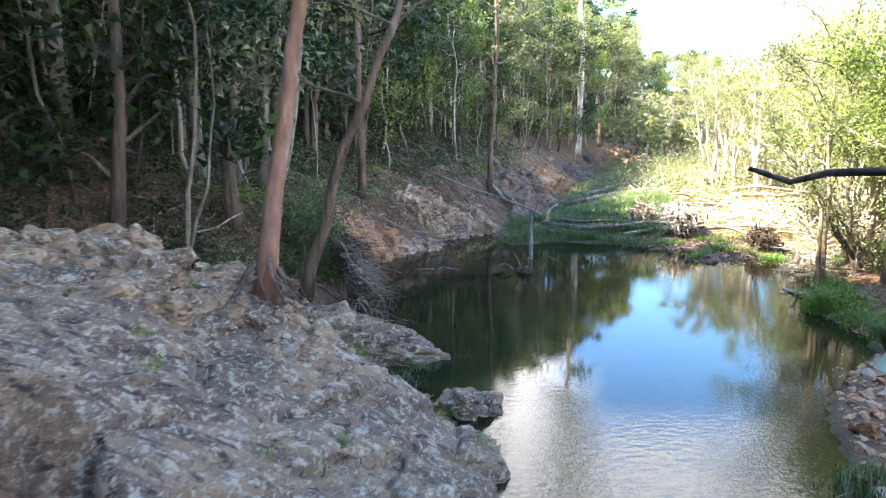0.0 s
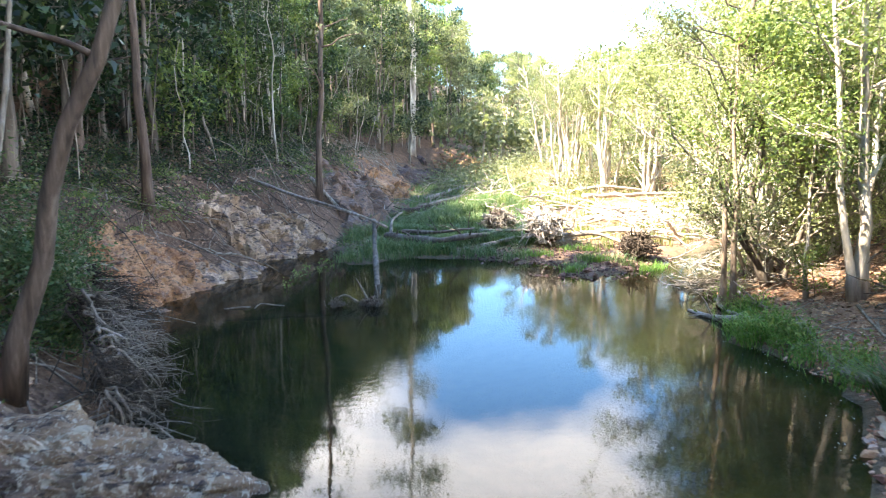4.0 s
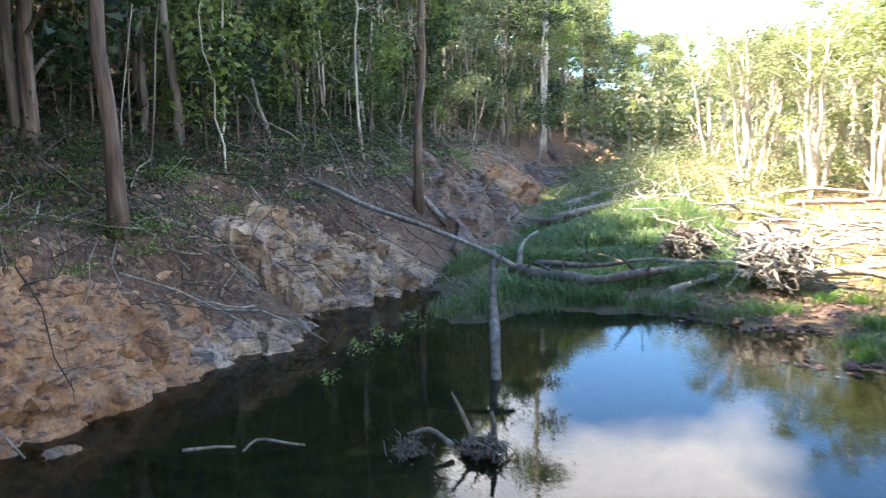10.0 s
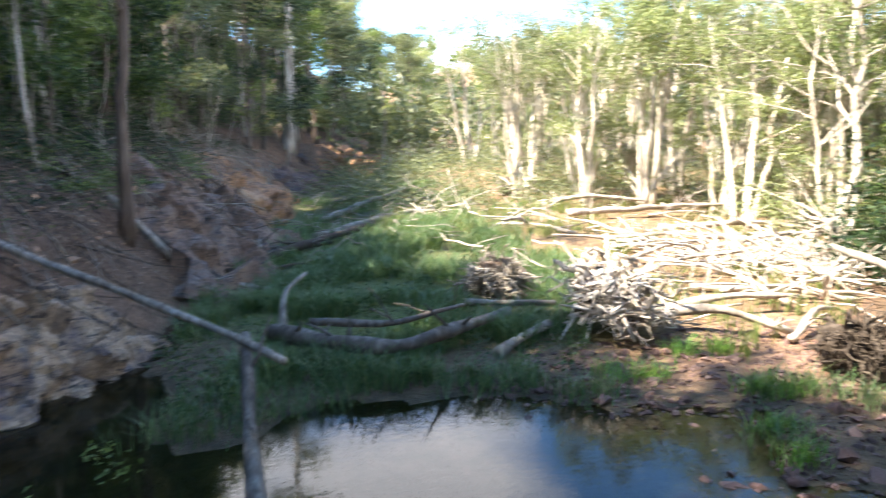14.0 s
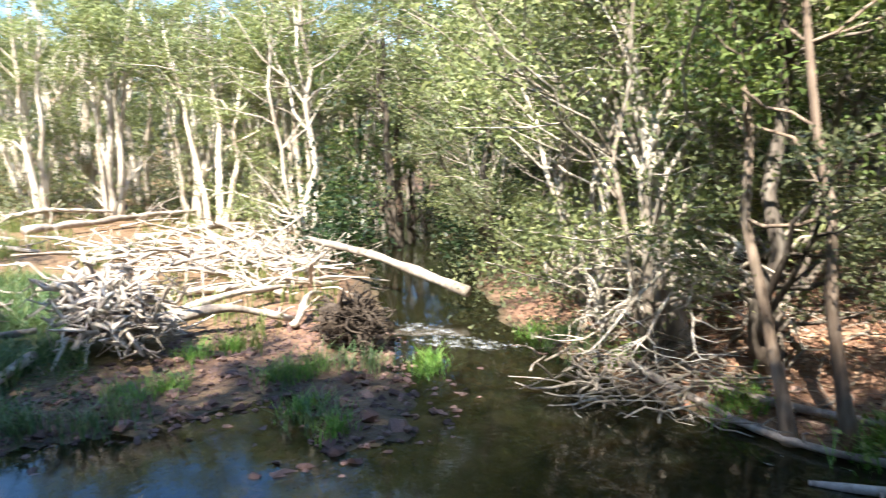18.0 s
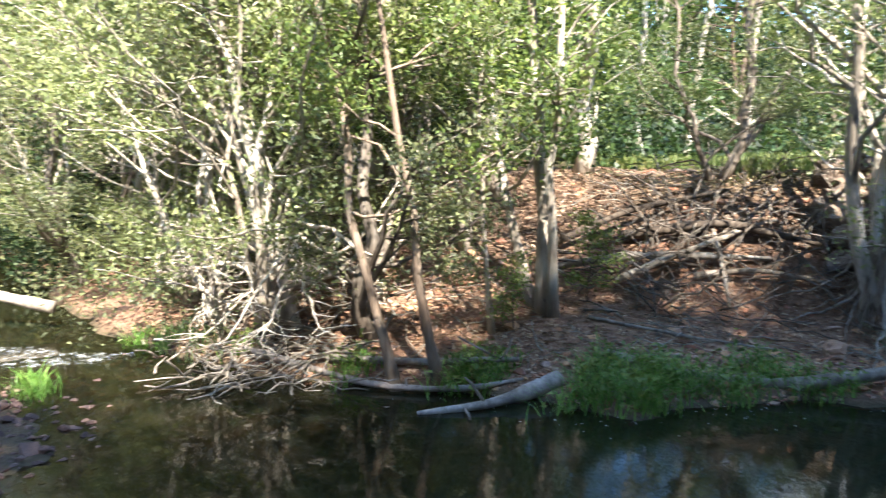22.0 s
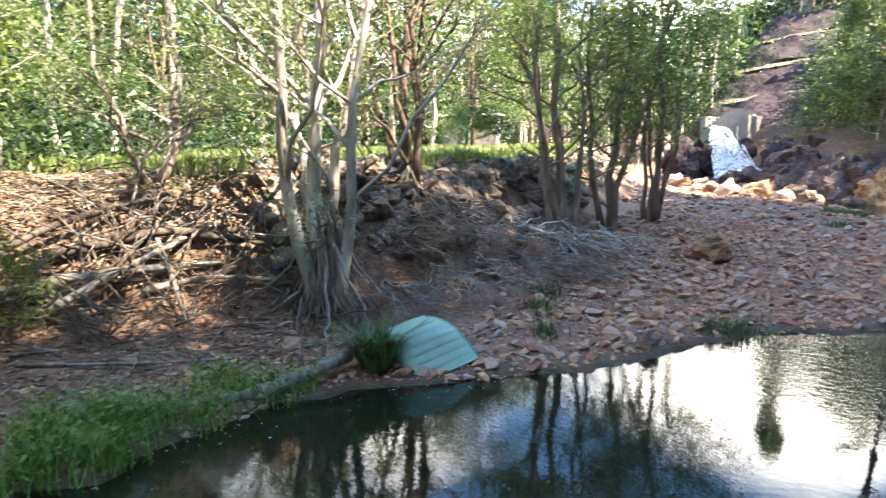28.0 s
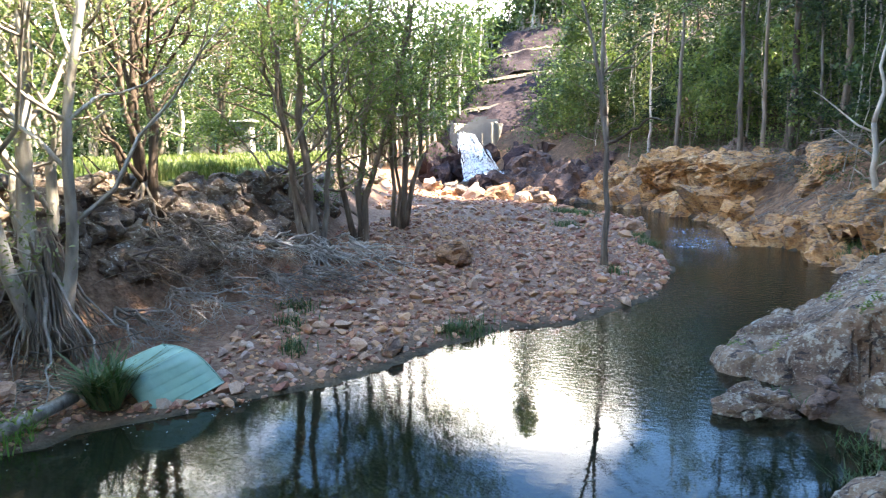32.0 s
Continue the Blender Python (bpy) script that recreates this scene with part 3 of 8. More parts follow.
def part(name, data, parent, label=""):
    """Links mesh data as one part under a thing or a part."""
    ob = new(name, data)
    ob.parent = parent
    return tagged(ob, label)


def thing(name, label, category, group="", at=None, kind=""):
    ob = tagged(new(name), label, category, group, kind)
    if at is not None:
        ob.matrix_world = at
    return ob


rng = np.random.default_rng(7)


def fbm(x, y, scale, octaves=4, seed=0):
    """Smooth value noise on a lattice, about -1 to 1."""
    x, y = np.asarray(x, float) / scale, np.asarray(y, float) / scale
    out, amp, total = 0.0, 1.0, 0.0
    for o in range(octaves):
        xi, yi = np.floor(x), np.floor(y)
        fx, fy = x - xi, y - yi
        fx, fy = fx * fx * (3 - 2 * fx), fy * fy * (3 - 2 * fy)

        def h(i, j):
            s = np.sin(i * 127.1 + j * 311.7 + seed * 17.3 + o * 53.9) * 43758.5453
            return (s - np.floor(s)) * 2 - 1

        out = out + amp * ((h(xi, yi) * (1 - fx) + h(xi + 1, yi) * fx) * (1 - fy) + (h(xi, yi + 1) * (1 - fx) + h(xi + 1, yi + 1) * fx) * fy)
        total += amp
        x, y, amp = x * 2.03 + 5.1, y * 2.03 + 1.7, amp * 0.5
    return out / total


def smooth(a, lo, hi):
    u = np.clip((a - lo) / (hi - lo), 0, 1)
    return u * u * (3 - 2 * u)


# ================= the lie of the land =================
SHORE_WEST = [(15.3, -31), (12.3, -28), (8, -23.5), (3, -17.5), (-0.6, -11), (-1.1, -5.3), (-2.6, -3.8), (-3.4, 0), (-2.6, 3.5), (-0.6, 6.2), (0.8, 8.2),
              (0.5, 9.2), (0.1, 10.2), (-0.4, 11.0), (-1.0, 11.8), (-1.2, 12.6), (-0.5, 13.3), (-0.2, 13.9), (-1.2, 16), (-2.1, 17.3), (-1.8, 18.4), (-2.3, 20.8), (-2.9, 22.6), (-2.0, 24.2), (-1.6, 25.3),
              (-0.9, 26.5), (0.0, 27.3), (0.25, 28), (0.0, 29.6), (0.9, 30.2), (1.7, 30.9), (2.5, 32)]
TOE_WEST = [(3.8, 36), (7, 46), (10.5, 57), (15.5, 67), (24, 80), (36, 97), (60, 135), (140, 420)]
SHORE_NORTH = [(2.9, 30.6), (2.3, 28.9), (2.7, 28.3), (3.4, 28.5), (4.8, 29.1), (6.3, 28.7), (7.2, 28.4), (8, 27.2), (8.7, 27.5), (10.1, 26.7),
               (9.9, 25.9), (8.9, 25.3), (8.5, 24.8), (9.1, 24.3), (10.5, 25.1), (11.9, 26.1), (13, 26.7), (15.9, 28.5), (22, 32.5), (31, 37.5), (42, 42), (70, 50)]
SHORE_EAST = [(70, 46), (42, 38.5), (31, 34), (24, 29.8), (18, 26.9), (15, 25.2), (13.4, 24), (12.5, 23), (11.7, 22), (11, 21.2), (10.6, 19.5), (9.9, 18.4),
              (9.1, 17.7), (9.4, 17), (9.2, 15.8), (9.2, 15), (8.8, 13.8), (8, 13.2), (7.5, 12.7), (6.6, 11.6), (5.9, 10.1), (5.4, 8.7), (4.6, 7.8), (3.5, 6.9),
              (1.8, 3.8), (1.4, 0.3), (2.2, -5.2), (2.6, -12.5), (5.5, -16), (10, -20.5), (14.5, -25.5), (17, -29), (17, -31)]
TERRACE = [(14, 19), (12.2, 15.5), (11.0, 12.2), (10.2, 8.8), (10.0, 6.0), (11, 1), (13.5, -8), (17, -18), (22, -26), (40, -45)]


def near_line(x, y, line):
    best = np.full(np.shape(x), 1e9)
    for (ax, ay), (bx, by) in zip(line, line[1:]):
        dx, dy = bx - ax, by - ay
        u = np.clip(((x - ax) * dx + (y - ay) * dy) / (dx * dx + dy * dy), 0, 1)
        best = np.minimum(best, np.hypot(x - ax - u * dx, y - ay - u * dy))
    return best


def inside(x, y, poly):
    res = np.zeros(np.shape(x), bool)
    for (ax, ay), (bx, by) in zip(poly, poly[1:] + poly[:1]):
        hit = (ay > y) != (by > y)
        res ^= hit & (x < (bx - ax) * (y - ay) / (by - ay + 1e-12) + ax)
    return res


POOL = SHORE_WEST + SHORE_NORTH + SHORE_EAST
LAND_WEST = [(60, -420)] + SHORE_WEST + TOE_WEST + [(-900, 420), (-900, -420)]
LAND_EAST = SHORE_EAST + [(60, -420), (900, -420), (900, 60)]


def terrain(x, y):
    """Height and ground kind (soil, ochre cut, grass) at places."""
    x, y = np.asarray(x, float), np.asarray(y, float)
    jx, jy = x + 0.25 * fbm(x, y, 1.1, 3, 3), y + 0.25 * fbm(x, y, 1.1, 3, 4)
    water = inside(jx, jy, POOL)
    west, east = inside(jx, jy, LAND_WEST), inside(jx, jy, LAND_EAST)
    dw, dn, de = near_line(jx, jy, SHORE_WEST + TOE_WEST), near_line(jx, jy, SHORE_NORTH), near_line(jx, jy, SHORE_EAST)
    ds = np.minimum(np.minimum(near_line(jx, jy, SHORE_WEST), dn), de)
    # west: a rocky bank, then the forest slope
    slabby = smooth(y, 3, 7) * (1 - smooth(y, 14, 18))
    south = 1 - smooth(y, 0, 5)
    shelf = smooth(y, 9.2, 10) * (1 - smooth(y, 12.8, 13.6))
    wide = 2.0 + 5.0 * slabby + 1.4 * south
    high = 1.7 + 0.1 * slabby + 0.5 * south
    base = 0.6 * smooth(y, 32, 42)
    start = wide * 0.75 + 4.5 * slabby
    zw = base + high * np.clip(dw / wide, 0, 1) ** (0.75 + 0.6 * slabby) + (0.46 - 0.06 * slabby) * np.clip(dw - start, 0, 62)
    zw += 0.75 * np.exp(-((x + 3.6) ** 2 + (y - 15.7) ** 2) / 2.2)
    zw += 0.22 * fbm(x, y, 0.9, 4, 12) * smooth(dw, 0.8, 2.0) * (1 - smooth(dw, 7, 10)) + 0.4 * fbm(x, y, 2.6, 5, 1) * smooth(dw, 0.4, 3) + 0.9 * fbm(x, y, 14, 3, 2) * smooth(dw, 6, 20)
    rocky = np.where(y > 10, smooth(y, 17, 19) * (1 - 0.25 * smooth(y, 33, 35)), 1 - smooth(y, 1, 4))
    zw -= 0.42 * rocky * (1 - smooth(dw, 1.3 + 1.4 * south, 2.3 + 2.2 * south))
    zw += (0.1 * shelf * smooth(dw, 0, 0.7) - 0.7 * slabby * (1 - shelf)) * (1 - smooth(dw, 1.2, 4.0))
    # north: a low bar
    zn = 0.02 + 0.075 * np.clip(dn, 0, 26) * (1 - 0.75 * smooth(8 - dw, 0, 8)) + 0.14 * fbm(x, y, 2.6, 4, 5) * smooth(dn, 0.3, 2.5)
    zn += 0.3 * np.clip(x - 80, 0, 45) + 0.12 * np.clip(y - 130, 0, 130)
    # east: a slope of leaf litter in the north, a gravel beach and a terrace in the south
    zl = 0.06 + 0.3 * np.clip(de, 0, 9) + 0.22 * np.clip(de - 9, 0, 70) + 0.3 * fbm(x, y, 4, 4, 6) * smooth(de, 0.5, 5)
    dt = near_line(x, y, TERRACE) * np.where(inside(x, y, TERRACE + [(900, -420), (900, 60), (60, 60)]), 1, -1)
    beach = 0.04 + 0.11 * np.clip(de, 0, 9)
    zb = beach + (2.85 - np.minimum(beach, 1.6)) * smooth(dt, -0.6, 2.6) + 0.25 * np.clip(dt - 26, 0, 60) + 0.19 * fbm(x, y, 2.2, 4, 7) * smooth(de, 0.3, 2)
    k = smooth(y, 12.5, 18.5)
    ze = zb * (1 - k) + zl * k
    z = np.where(west, zw, np.where(east, ze, zn))
    z = np.where(water, -0.02 - (0.06 + 0.2 * smooth(np.minimum(dn, de * 1.6), 0.8, 4.5)) * np.minimum(ds, 5) + 0.05 * fbm(x, y, 1.5, 3, 8), np.maximum(z, np.where(west, 0.03 - 0.6 * np.maximum(slabby, rocky) * (1 - shelf) * (y < 36) * (1 - smooth(dw, 0.7, 1.8)), 0.03)) + 0.05 * fbm(x, y, 0.7, 3, 9) * smooth(ds, 0.1, 1))
    # east part of bar: pale sand, its paleness also standing for sunlight
    soil = np.where(water, 1, np.where(west, 0.0, np.where(east, 1 - smooth(np.where(y > 14, de - 3.5, dt), -1, 2), np.maximum(0.3 * (1 - smooth(dn, 3, 8)), 0.85 * smooth(x - 0.35 * (y - 28), 7.5, 10)))))
    ochre = np.where(west & ~water, (1 - smooth(dw, 0.5 + 1.9 * south, 2.0 + 3.8 * south)) * (0.35 + 0.65 * south), 0.0)
    ochre = np.maximum(ochre, np.where(west & (y > 40), 0.45 * (1 - smooth(dw, 2, 5)), 0))
    ochre = np.maximum(ochre, np.where(west & ~water, 0.55 * shelf * (1 - smooth(dw, 2.5, 4.5)), 0))
    green = np.where(east & ~water, smooth(dt, 1.6, 3.0) * (1 - smooth(y, 11, 16)), np.where(~west & ~water, 0.75 * smooth(dn, 1.0, 3) * (1 - 0.75 * smooth(x, 8, 12)), 0))
    return z, soil, ochre, green


def axis(lo, hi, step, far):
    """Even steps from lo to hi, widening beyond."""
    side, s, p = [], step, 0.0
    while p < far:
        s *= 1.11
        p += s
        side.append(p)
    return np.array([lo - v for v in side[::-1]] + list(np.arange(lo, hi, step)) + [hi + v for v in side])


GX, GY = axis(-6, 15, 0.22, 480), axis(0, 34, 0.22, 480)
gx, gy = np.meshgrid(GX, GY)
GZ, soil_at, ochre_at, green_at = terrain(gx.ravel(), gy.ravel())
nx, ny = len(GX), len(GY)
ground_mesh = bpy.data.meshes.new("ground")
ids = np.arange(nx * ny).reshape(ny, nx)
faces = np.stack([ids[:-1, :-1], ids[:-1, 1:], ids[1:, 1:], ids[1:, :-1]], -1).reshape(-1, 4)
ground_mesh.from_pydata(np.stack([gx.ravel(), gy.ravel(), GZ], -1).tolist(), [], faces.tolist())
ground_mesh.polygons.foreach_set("use_smooth", [True] * len(ground_mesh.polygons))
zone = ground_mesh.color_attributes.new("zone", "FLOAT_COLOR", "POINT")
zone.data.foreach_set("color", np.stack([soil_at, ochre_at, green_at, np.ones_like(soil_at)], -1).ravel())
ground_mesh.materials.append(M["ground"])
ground = tagged(new("ground", ground_mesh), "brown leaf litter, gravel and ochre earth of a creek valley", "ground", kind="structure")
GZ = GZ.reshape(ny, nx)


def gz(x, y):
    """Height of the ground sheet."""
    i, j = int(np.clip(np.searchsorted(GX, x) - 1, 0, nx - 2)), int(np.clip(np.searchsorted(GY, y) - 1, 0, ny - 2))
    u, v = (x - GX[i]) / (GX[i + 1] - GX[i]), (y - GY[j]) / (GY[j + 1] - GY[j])
    return float((GZ[j, i] * (1 - u) + GZ[j, i + 1] * u) * (1 - v) + (GZ[j + 1, i] * (1 - u) + GZ[j + 1, i + 1] * u) * v)


def gz_many(x, y):
    x, y = np.asarray(x, float), np.asarray(y, float)
    i, j = np.clip(np.searchsorted(GX, x) - 1, 0, nx - 2), np.clip(np.searchsorted(GY, y) - 1, 0, ny - 2)
    u, v = (x - GX[i]) / (GX[i + 1] - GX[i]), (y - GY[j]) / (GY[j + 1] - GY[j])
    return (GZ[j, i] * (1 - u) + GZ[j, i + 1] * u) * (1 - v) + (GZ[j + 1, i] * (1 - u) + GZ[j + 1, i + 1] * u) * v


def in_cut(x, y):
    """The open reach of the creek below the cut hillside, where no tree stands."""
    u = (x - 2.4) / (20.6 - y + 1e-9)
    return (y < -20) & (y > -68) & (u > 0.1) & (u < np.where(y < -46, 0.205, 0.245))


def west_places(n, d0, d1, y0, y1, seed, slab=True):
    r = np.random.default_rng(seed)
    x, y = r.uniform(-42, 40, n * 30), r.uniform(y0, y1, n * 30)
    d = near_line(x, y, SHORE_WEST + TOE_WEST)
    k = inside(x, y, LAND_WEST) & (d > np.where(slab & (y > 2) & (y < 17), np.maximum(d0, 9.5), d0)) & (d < d1)
    k &= ~in_cut(x, y)
    return np.stack([x[k], y[k]], 1)[:n]


pool_soup = Soup()
pool_soup.add([(-9, -31.2, 0), (75, -31.2, 0), (75, 52, 0), (-9, 52, 0)], [[0, 1, 2, 3]])
water = tagged(new("water", pool_soup.mesh("water", M["water"], False)), "still dark green creek pool mirroring sky and trees", "water", kind="structure")

# ================= rock =================
def fbm3(p, scale, octaves=4, seed=0):
    q = np.asarray(p, float) / scale
    out, amp, total = 0.0, 1.0, 0.0
    for o in range(octaves):
        i = np.floor(q)
        f = q - i
        f = f * f * (3 - 2 * f)

        def h(a, b, c):
            s = np.sin((i[:, 0] + a) * 127.1 + (i[:, 1] + b) * 311.7 + (i[:, 2] + c) * 74.7 + seed * 17.3 + o * 53.9) * 43758.5453
            return (s - np.floor(s)) * 2 - 1

        v = 0.0
        for a in (0, 1):
            for b in (0, 1):
                for c in (0, 1):
                    v = v + h(a, b, c) * (f[:, 0] if a else 1 - f[:, 0]) * (f[:, 1] if b else 1 - f[:, 1]) * (f[:, 2] if c else 1 - f[:, 2])
        out, total = out + amp * v, total + amp
        q, amp = q * 2.03 + 3.7, amp * 0.5
    return out / total


BALLS = {}


def ball(sub):
    if sub not in BALLS:
        bm = bmesh.new()
        bmesh.ops.create_icosphere(bm, subdivisions=sub, radius=1)
        BALLS[sub] = (np.array([v.co[:] for v in bm.verts]), [[v.index for v in f.verts] for f in bm.faces])
        bm.free()
    return BALLS[sub]


def fracture(p, seed, cell, step, tip, crack, bed=(0.25, -0.3, 0.92), squash=2.0, warp=0.25, cells=False):
    """Offsets that break a surface into tilted facets with steps and cracks between them."""
    r = np.random.default_rng(seed)
    n = np.asarray(bed) / np.linalg.norm(bed)
    w = np.stack([fbm3(p, cell * 1.1, 3, seed + k) for k in (1, 2, 3)], 1)
    q = p + w * cell * warp * 2
    q = q + (q @ n)[:, None] * n * (squash - 1)
    span = np.ptp(p, axis=0)
    count = int(np.clip(1.6 * (span[0] * span[1] + span[1] * span[2] + span[0] * span[2]) / cell ** 2, 12, 600))
    pick = r.integers(0, len(p), count)
    off, lean, site = r.normal(size=count) * step, r.normal(size=(count, 3)) * tip, q[pick]
    out, cell_of = np.zeros(len(p)), np.zeros(len(p), int)
    for k in range(0, len(p), 4000):
        d = ((q[k:k + 4000, None, :] - site[None]) ** 2).sum(2)
        two = np.argpartition(d, 1, axis=1)[:, :2]
        dd = np.sqrt(np.take_along_axis(d, two, 1))
        swap = dd[:, 0] > dd[:, 1]
        first = np.where(swap, two[:, 1], two[:, 0])
        gap = np.abs(dd[:, 0] - dd[:, 1]) / cell
        cell_of[k:k + 4000] = first
        out[k:k + 4000] = off[first] + ((p[k:k + 4000] - p[pick[first]]) * lean[first]).sum(1) - crack * (1 - smooth(gap, 0.0, 0.16))
    return (out, cell_of) if cells else out


def rock_mesh(name, mat, size, seed, sub=5, rough=0.12, k=3.0, strata=0.0, tilt=(0.2, -0.3, 0.93), layer=0.3, crack=0.05, cell=1.0, cuts=16):
    """A weathered rock body: a rounded block cut by planes and broken into facets."""
    d, f = ball(sub)
    p = d / ((np.abs(d) ** k).sum(1) ** (1 / k))[:, None] * np.asarray(size)
    m = min(size)
    rc = np.random.default_rng(seed + 900)
    for _ in range(cuts):
        c = rc.normal(size=3)
        c /= np.linalg.norm(c)
        reach = (p @ c).max() * rc.uniform(0.68, 0.92)
        over = np.clip(p @ c - reach, 0, None)
        p = p - over[:, None] * c * 0.96
    fine = fbm3(p, cell * 0.3, 5, seed + 1)
    grain = fbm3(p, cell * 0.12, 3, seed + 4)
    big = fracture(p, seed, cell * 0.75, rough * m * 0.6, 0.2, crack, tilt, 2.0, 0.1)
    small = fracture(p, seed + 40, cell * 0.26, rough * m * 0.22, 0.2, crack * 0.4, tilt, 2.0, 0.1) if sub > 4 else 0.0
    p = p + d * (rough * m * 0.35 * fbm3(p, cell * 1.6, 2, seed) + 0.25 * rough * m * fine + 0.05 * rough * m * grain + big + small)[:, None]
    me = bpy.data.meshes.new(name)
    me.from_pydata(p.tolist(), [], f)
    me.materials.append(mat)
    me.polygons.foreach_set("use_smooth", [sub > 4] * len(me.polygons))
    if sub > 4:
        me.set_sharp_from_angle(angle=radians(27))
    return me


def pieces(faces, owner):
    """Lists of the faces of each cell, one list for each connected piece."""
    out = []
    for which in np.unique(owner):
        ids = np.nonzero(owner == which)[0]
        used, local = np.unique(faces[ids], return_inverse=True)
        local = local.reshape(-1, 4)
        mark = np.arange(len(used))
        while True:
            least = mark[local].min(1)
            fresh = mark.copy()
            for k in range(4):
                np.minimum.at(fresh, local[:, k], least)
            if (fresh == mark).all():
                break
            mark = fresh
        first = mark[local[:, 0]]
        out += [ids[first == m] for m in np.unique(first)]
    return out


def apron(name, label, mat, line, wide, high, seed, step=0.06, steep=0.45, cell=0.75, facet=0.1, tip=0.2, crack=0.07, under=0.5, lump=0.14, ends=0.35, foot=0.0):
    """A fractured rock bank that rises from a shoreline: line runs along the water with land on its left."""
    line = np.asarray(line, float)
    seg = np.concatenate([[0], np.cumsum(np.linalg.norm(np.diff(line, axis=0), axis=1))])
    u = np.arange(0, seg[-1] + step, step)
    c = np.stack([np.interp(u, seg, line[:, a]) for a in (0, 1)], 1)
    t = np.gradient(c, axis=0)
    w = max(3, int(0.9 / step)) | 1
    t = np.stack([np.convolve(np.pad(t[:, a], w // 2, mode="edge"), np.ones(w) / w, "valid") for a in (0, 1)], 1)
    t /= np.linalg.norm(t, axis=1)[:, None]
    nrm = np.stack([-t[:, 1], t[:, 0]], 1)
    d = np.arange(-under, wide + step, step)
    uu, dd = np.meshgrid(np.arange(len(u)), d, indexing="ij")
    x, y = c[uu, 0] + nrm[uu, 0] * dd, c[uu, 1] + nrm[uu, 1] * dd
    end = smooth(u, 0, ends) * (1 - smooth(u, seg[-1] - ends, seg[-1]))
    h = high * (0.75 + 0.4 * fbm(u, u * 0 + seed, 1.7, 3, seed)) * (0.35 + 0.65 * end)
    rise = np.where(dd > 0, 1 - np.exp(-np.clip(dd, 0, None) / (wide * steep)), dd / (wide * steep) * 0.7)
    z = h[uu] * rise - 0.5 * smooth(dd, wide - 0.7, wide) - 0.5 * (1 - end[uu])
    z = z + foot
    p = np.stack([x, y, z], -1).reshape(-1, 3)
    gu, gd = np.gradient(np.stack([x, y, z], -1), axis=(0, 1))
    nn = np.cross(gu, gd).reshape(-1, 3)
    nn /= np.linalg.norm(nn, axis=1)[:, None] + 1e-9
    off, cell_of = fracture(p, seed, cell, facet, tip, crack, warp=0.12, cells=True)
    off = off + fracture(p, seed + 7, cell * 0.36, facet * 0.12, tip * 0.4, crack * 0.4, warp=0.12)
    off = off + lump * fbm3(p, cell * 2, 2, seed) + 0.035 * fbm3(p, cell * 0.3, 4, seed + 1)
    p = p + nn * off[:, None]
    a, b = len(u), len(d)
    ids = np.arange(a * b).reshape(a, b)
    faces = np.stack([ids[:-1, :-1], ids[1:, :-1], ids[1:, 1:], ids[:-1, 1:]], -1).reshape(-1, 4)
    owner = cell_of[faces[:, 0]]
    mid = np.array([*c[len(c) // 2], foot])
    ob = thing(name, label, "rock", at=pose(*mid))
    for which in pieces(faces, owner):
        used, local = np.unique(faces[which], return_inverse=True)
        me = bpy.data.meshes.new("block")
        me.from_pydata((p[used] - mid).tolist(), [], local.reshape(-1, 4).tolist())
        me.materials.append(M[mat])
        me.polygons.foreach_set("use_smooth", [True] * len(me.polygons))
        me.set_sharp_from_angle(angle=radians(27))
        part("block", me, ob)
    return ob


def rock(name, label, mat, at, size, yaw, seed, tip=(0, 0), **kw):
    ob = tagged(new(name, rock_mesh(name, M[mat], size, seed, **kw)), label, "rock")
    ob.matrix_world = pose(*at, tip[0], tip[1], yaw)
    return ob


def hull(seed, n=13, flat=0.6):
    """An angular stone: points on an uneven ball, joined by their hull."""
    r = np.random.default_rng(seed)
    bm = bmesh.new()
    for _ in range(n):
        v = r.normal(size=3)
        v /= np.linalg.norm(v)
        v *= r.uniform(0.8, 1.05)
        bm.verts.new((v[0] * 0.5 * r.uniform(0.9, 1.25), v[1] * 0.42, v[2] * 0.5 * flat))
    res = bmesh.ops.convex_hull(bm, input=bm.verts)
    bmesh.ops.delete(bm, geom=[g for g in res["geom_interior"] if isinstance(g, bmesh.types.BMVert)], context="VERTS")
    bm.verts.index_update()
    v, f = np.array([x.co[:] for x in bm.verts]), [[x.index for x in y.verts] for y in bm.faces]
    bm.free()
    return v, f


HULLS = [hull(300 + k, 9 + k % 6, [0.45, 0.6, 0.75, 0.5][k % 4]) for k in range(14)]


def turn(r, lean=25):
    return np.array(Euler((radians(r.uniform(-lean, lean)), radians(r.uniform(-lean, lean)), r.uniform(0, 6.28))).to_matrix())


def stones(name, label, mat, xs, ys, sizes, seed, sink=0.15):
    """Many stones as one heap of loose pieces."""
    r = np.random.default_rng(seed)
    z = gz_many(xs, ys)
    soup = Soup()
    for x, y, h, s in zip(xs, ys, z, sizes):
        v, f = HULLS[r.integers(0, len(HULLS))]
        soup.add((v * s) @ turn(r).T + (x, y, h + s * (0.25 - sink)), f)
    return tagged(new(name, soup.mesh(name, M[mat], False)), label, "stones", kind="stuff")


def hull_mesh(k, mat):
    me = bpy.data.meshes.new("stone")
    me.from_pydata(HULLS[k][0].tolist(), [], HULLS[k][1])
    me.materials.append(mat)
    return me


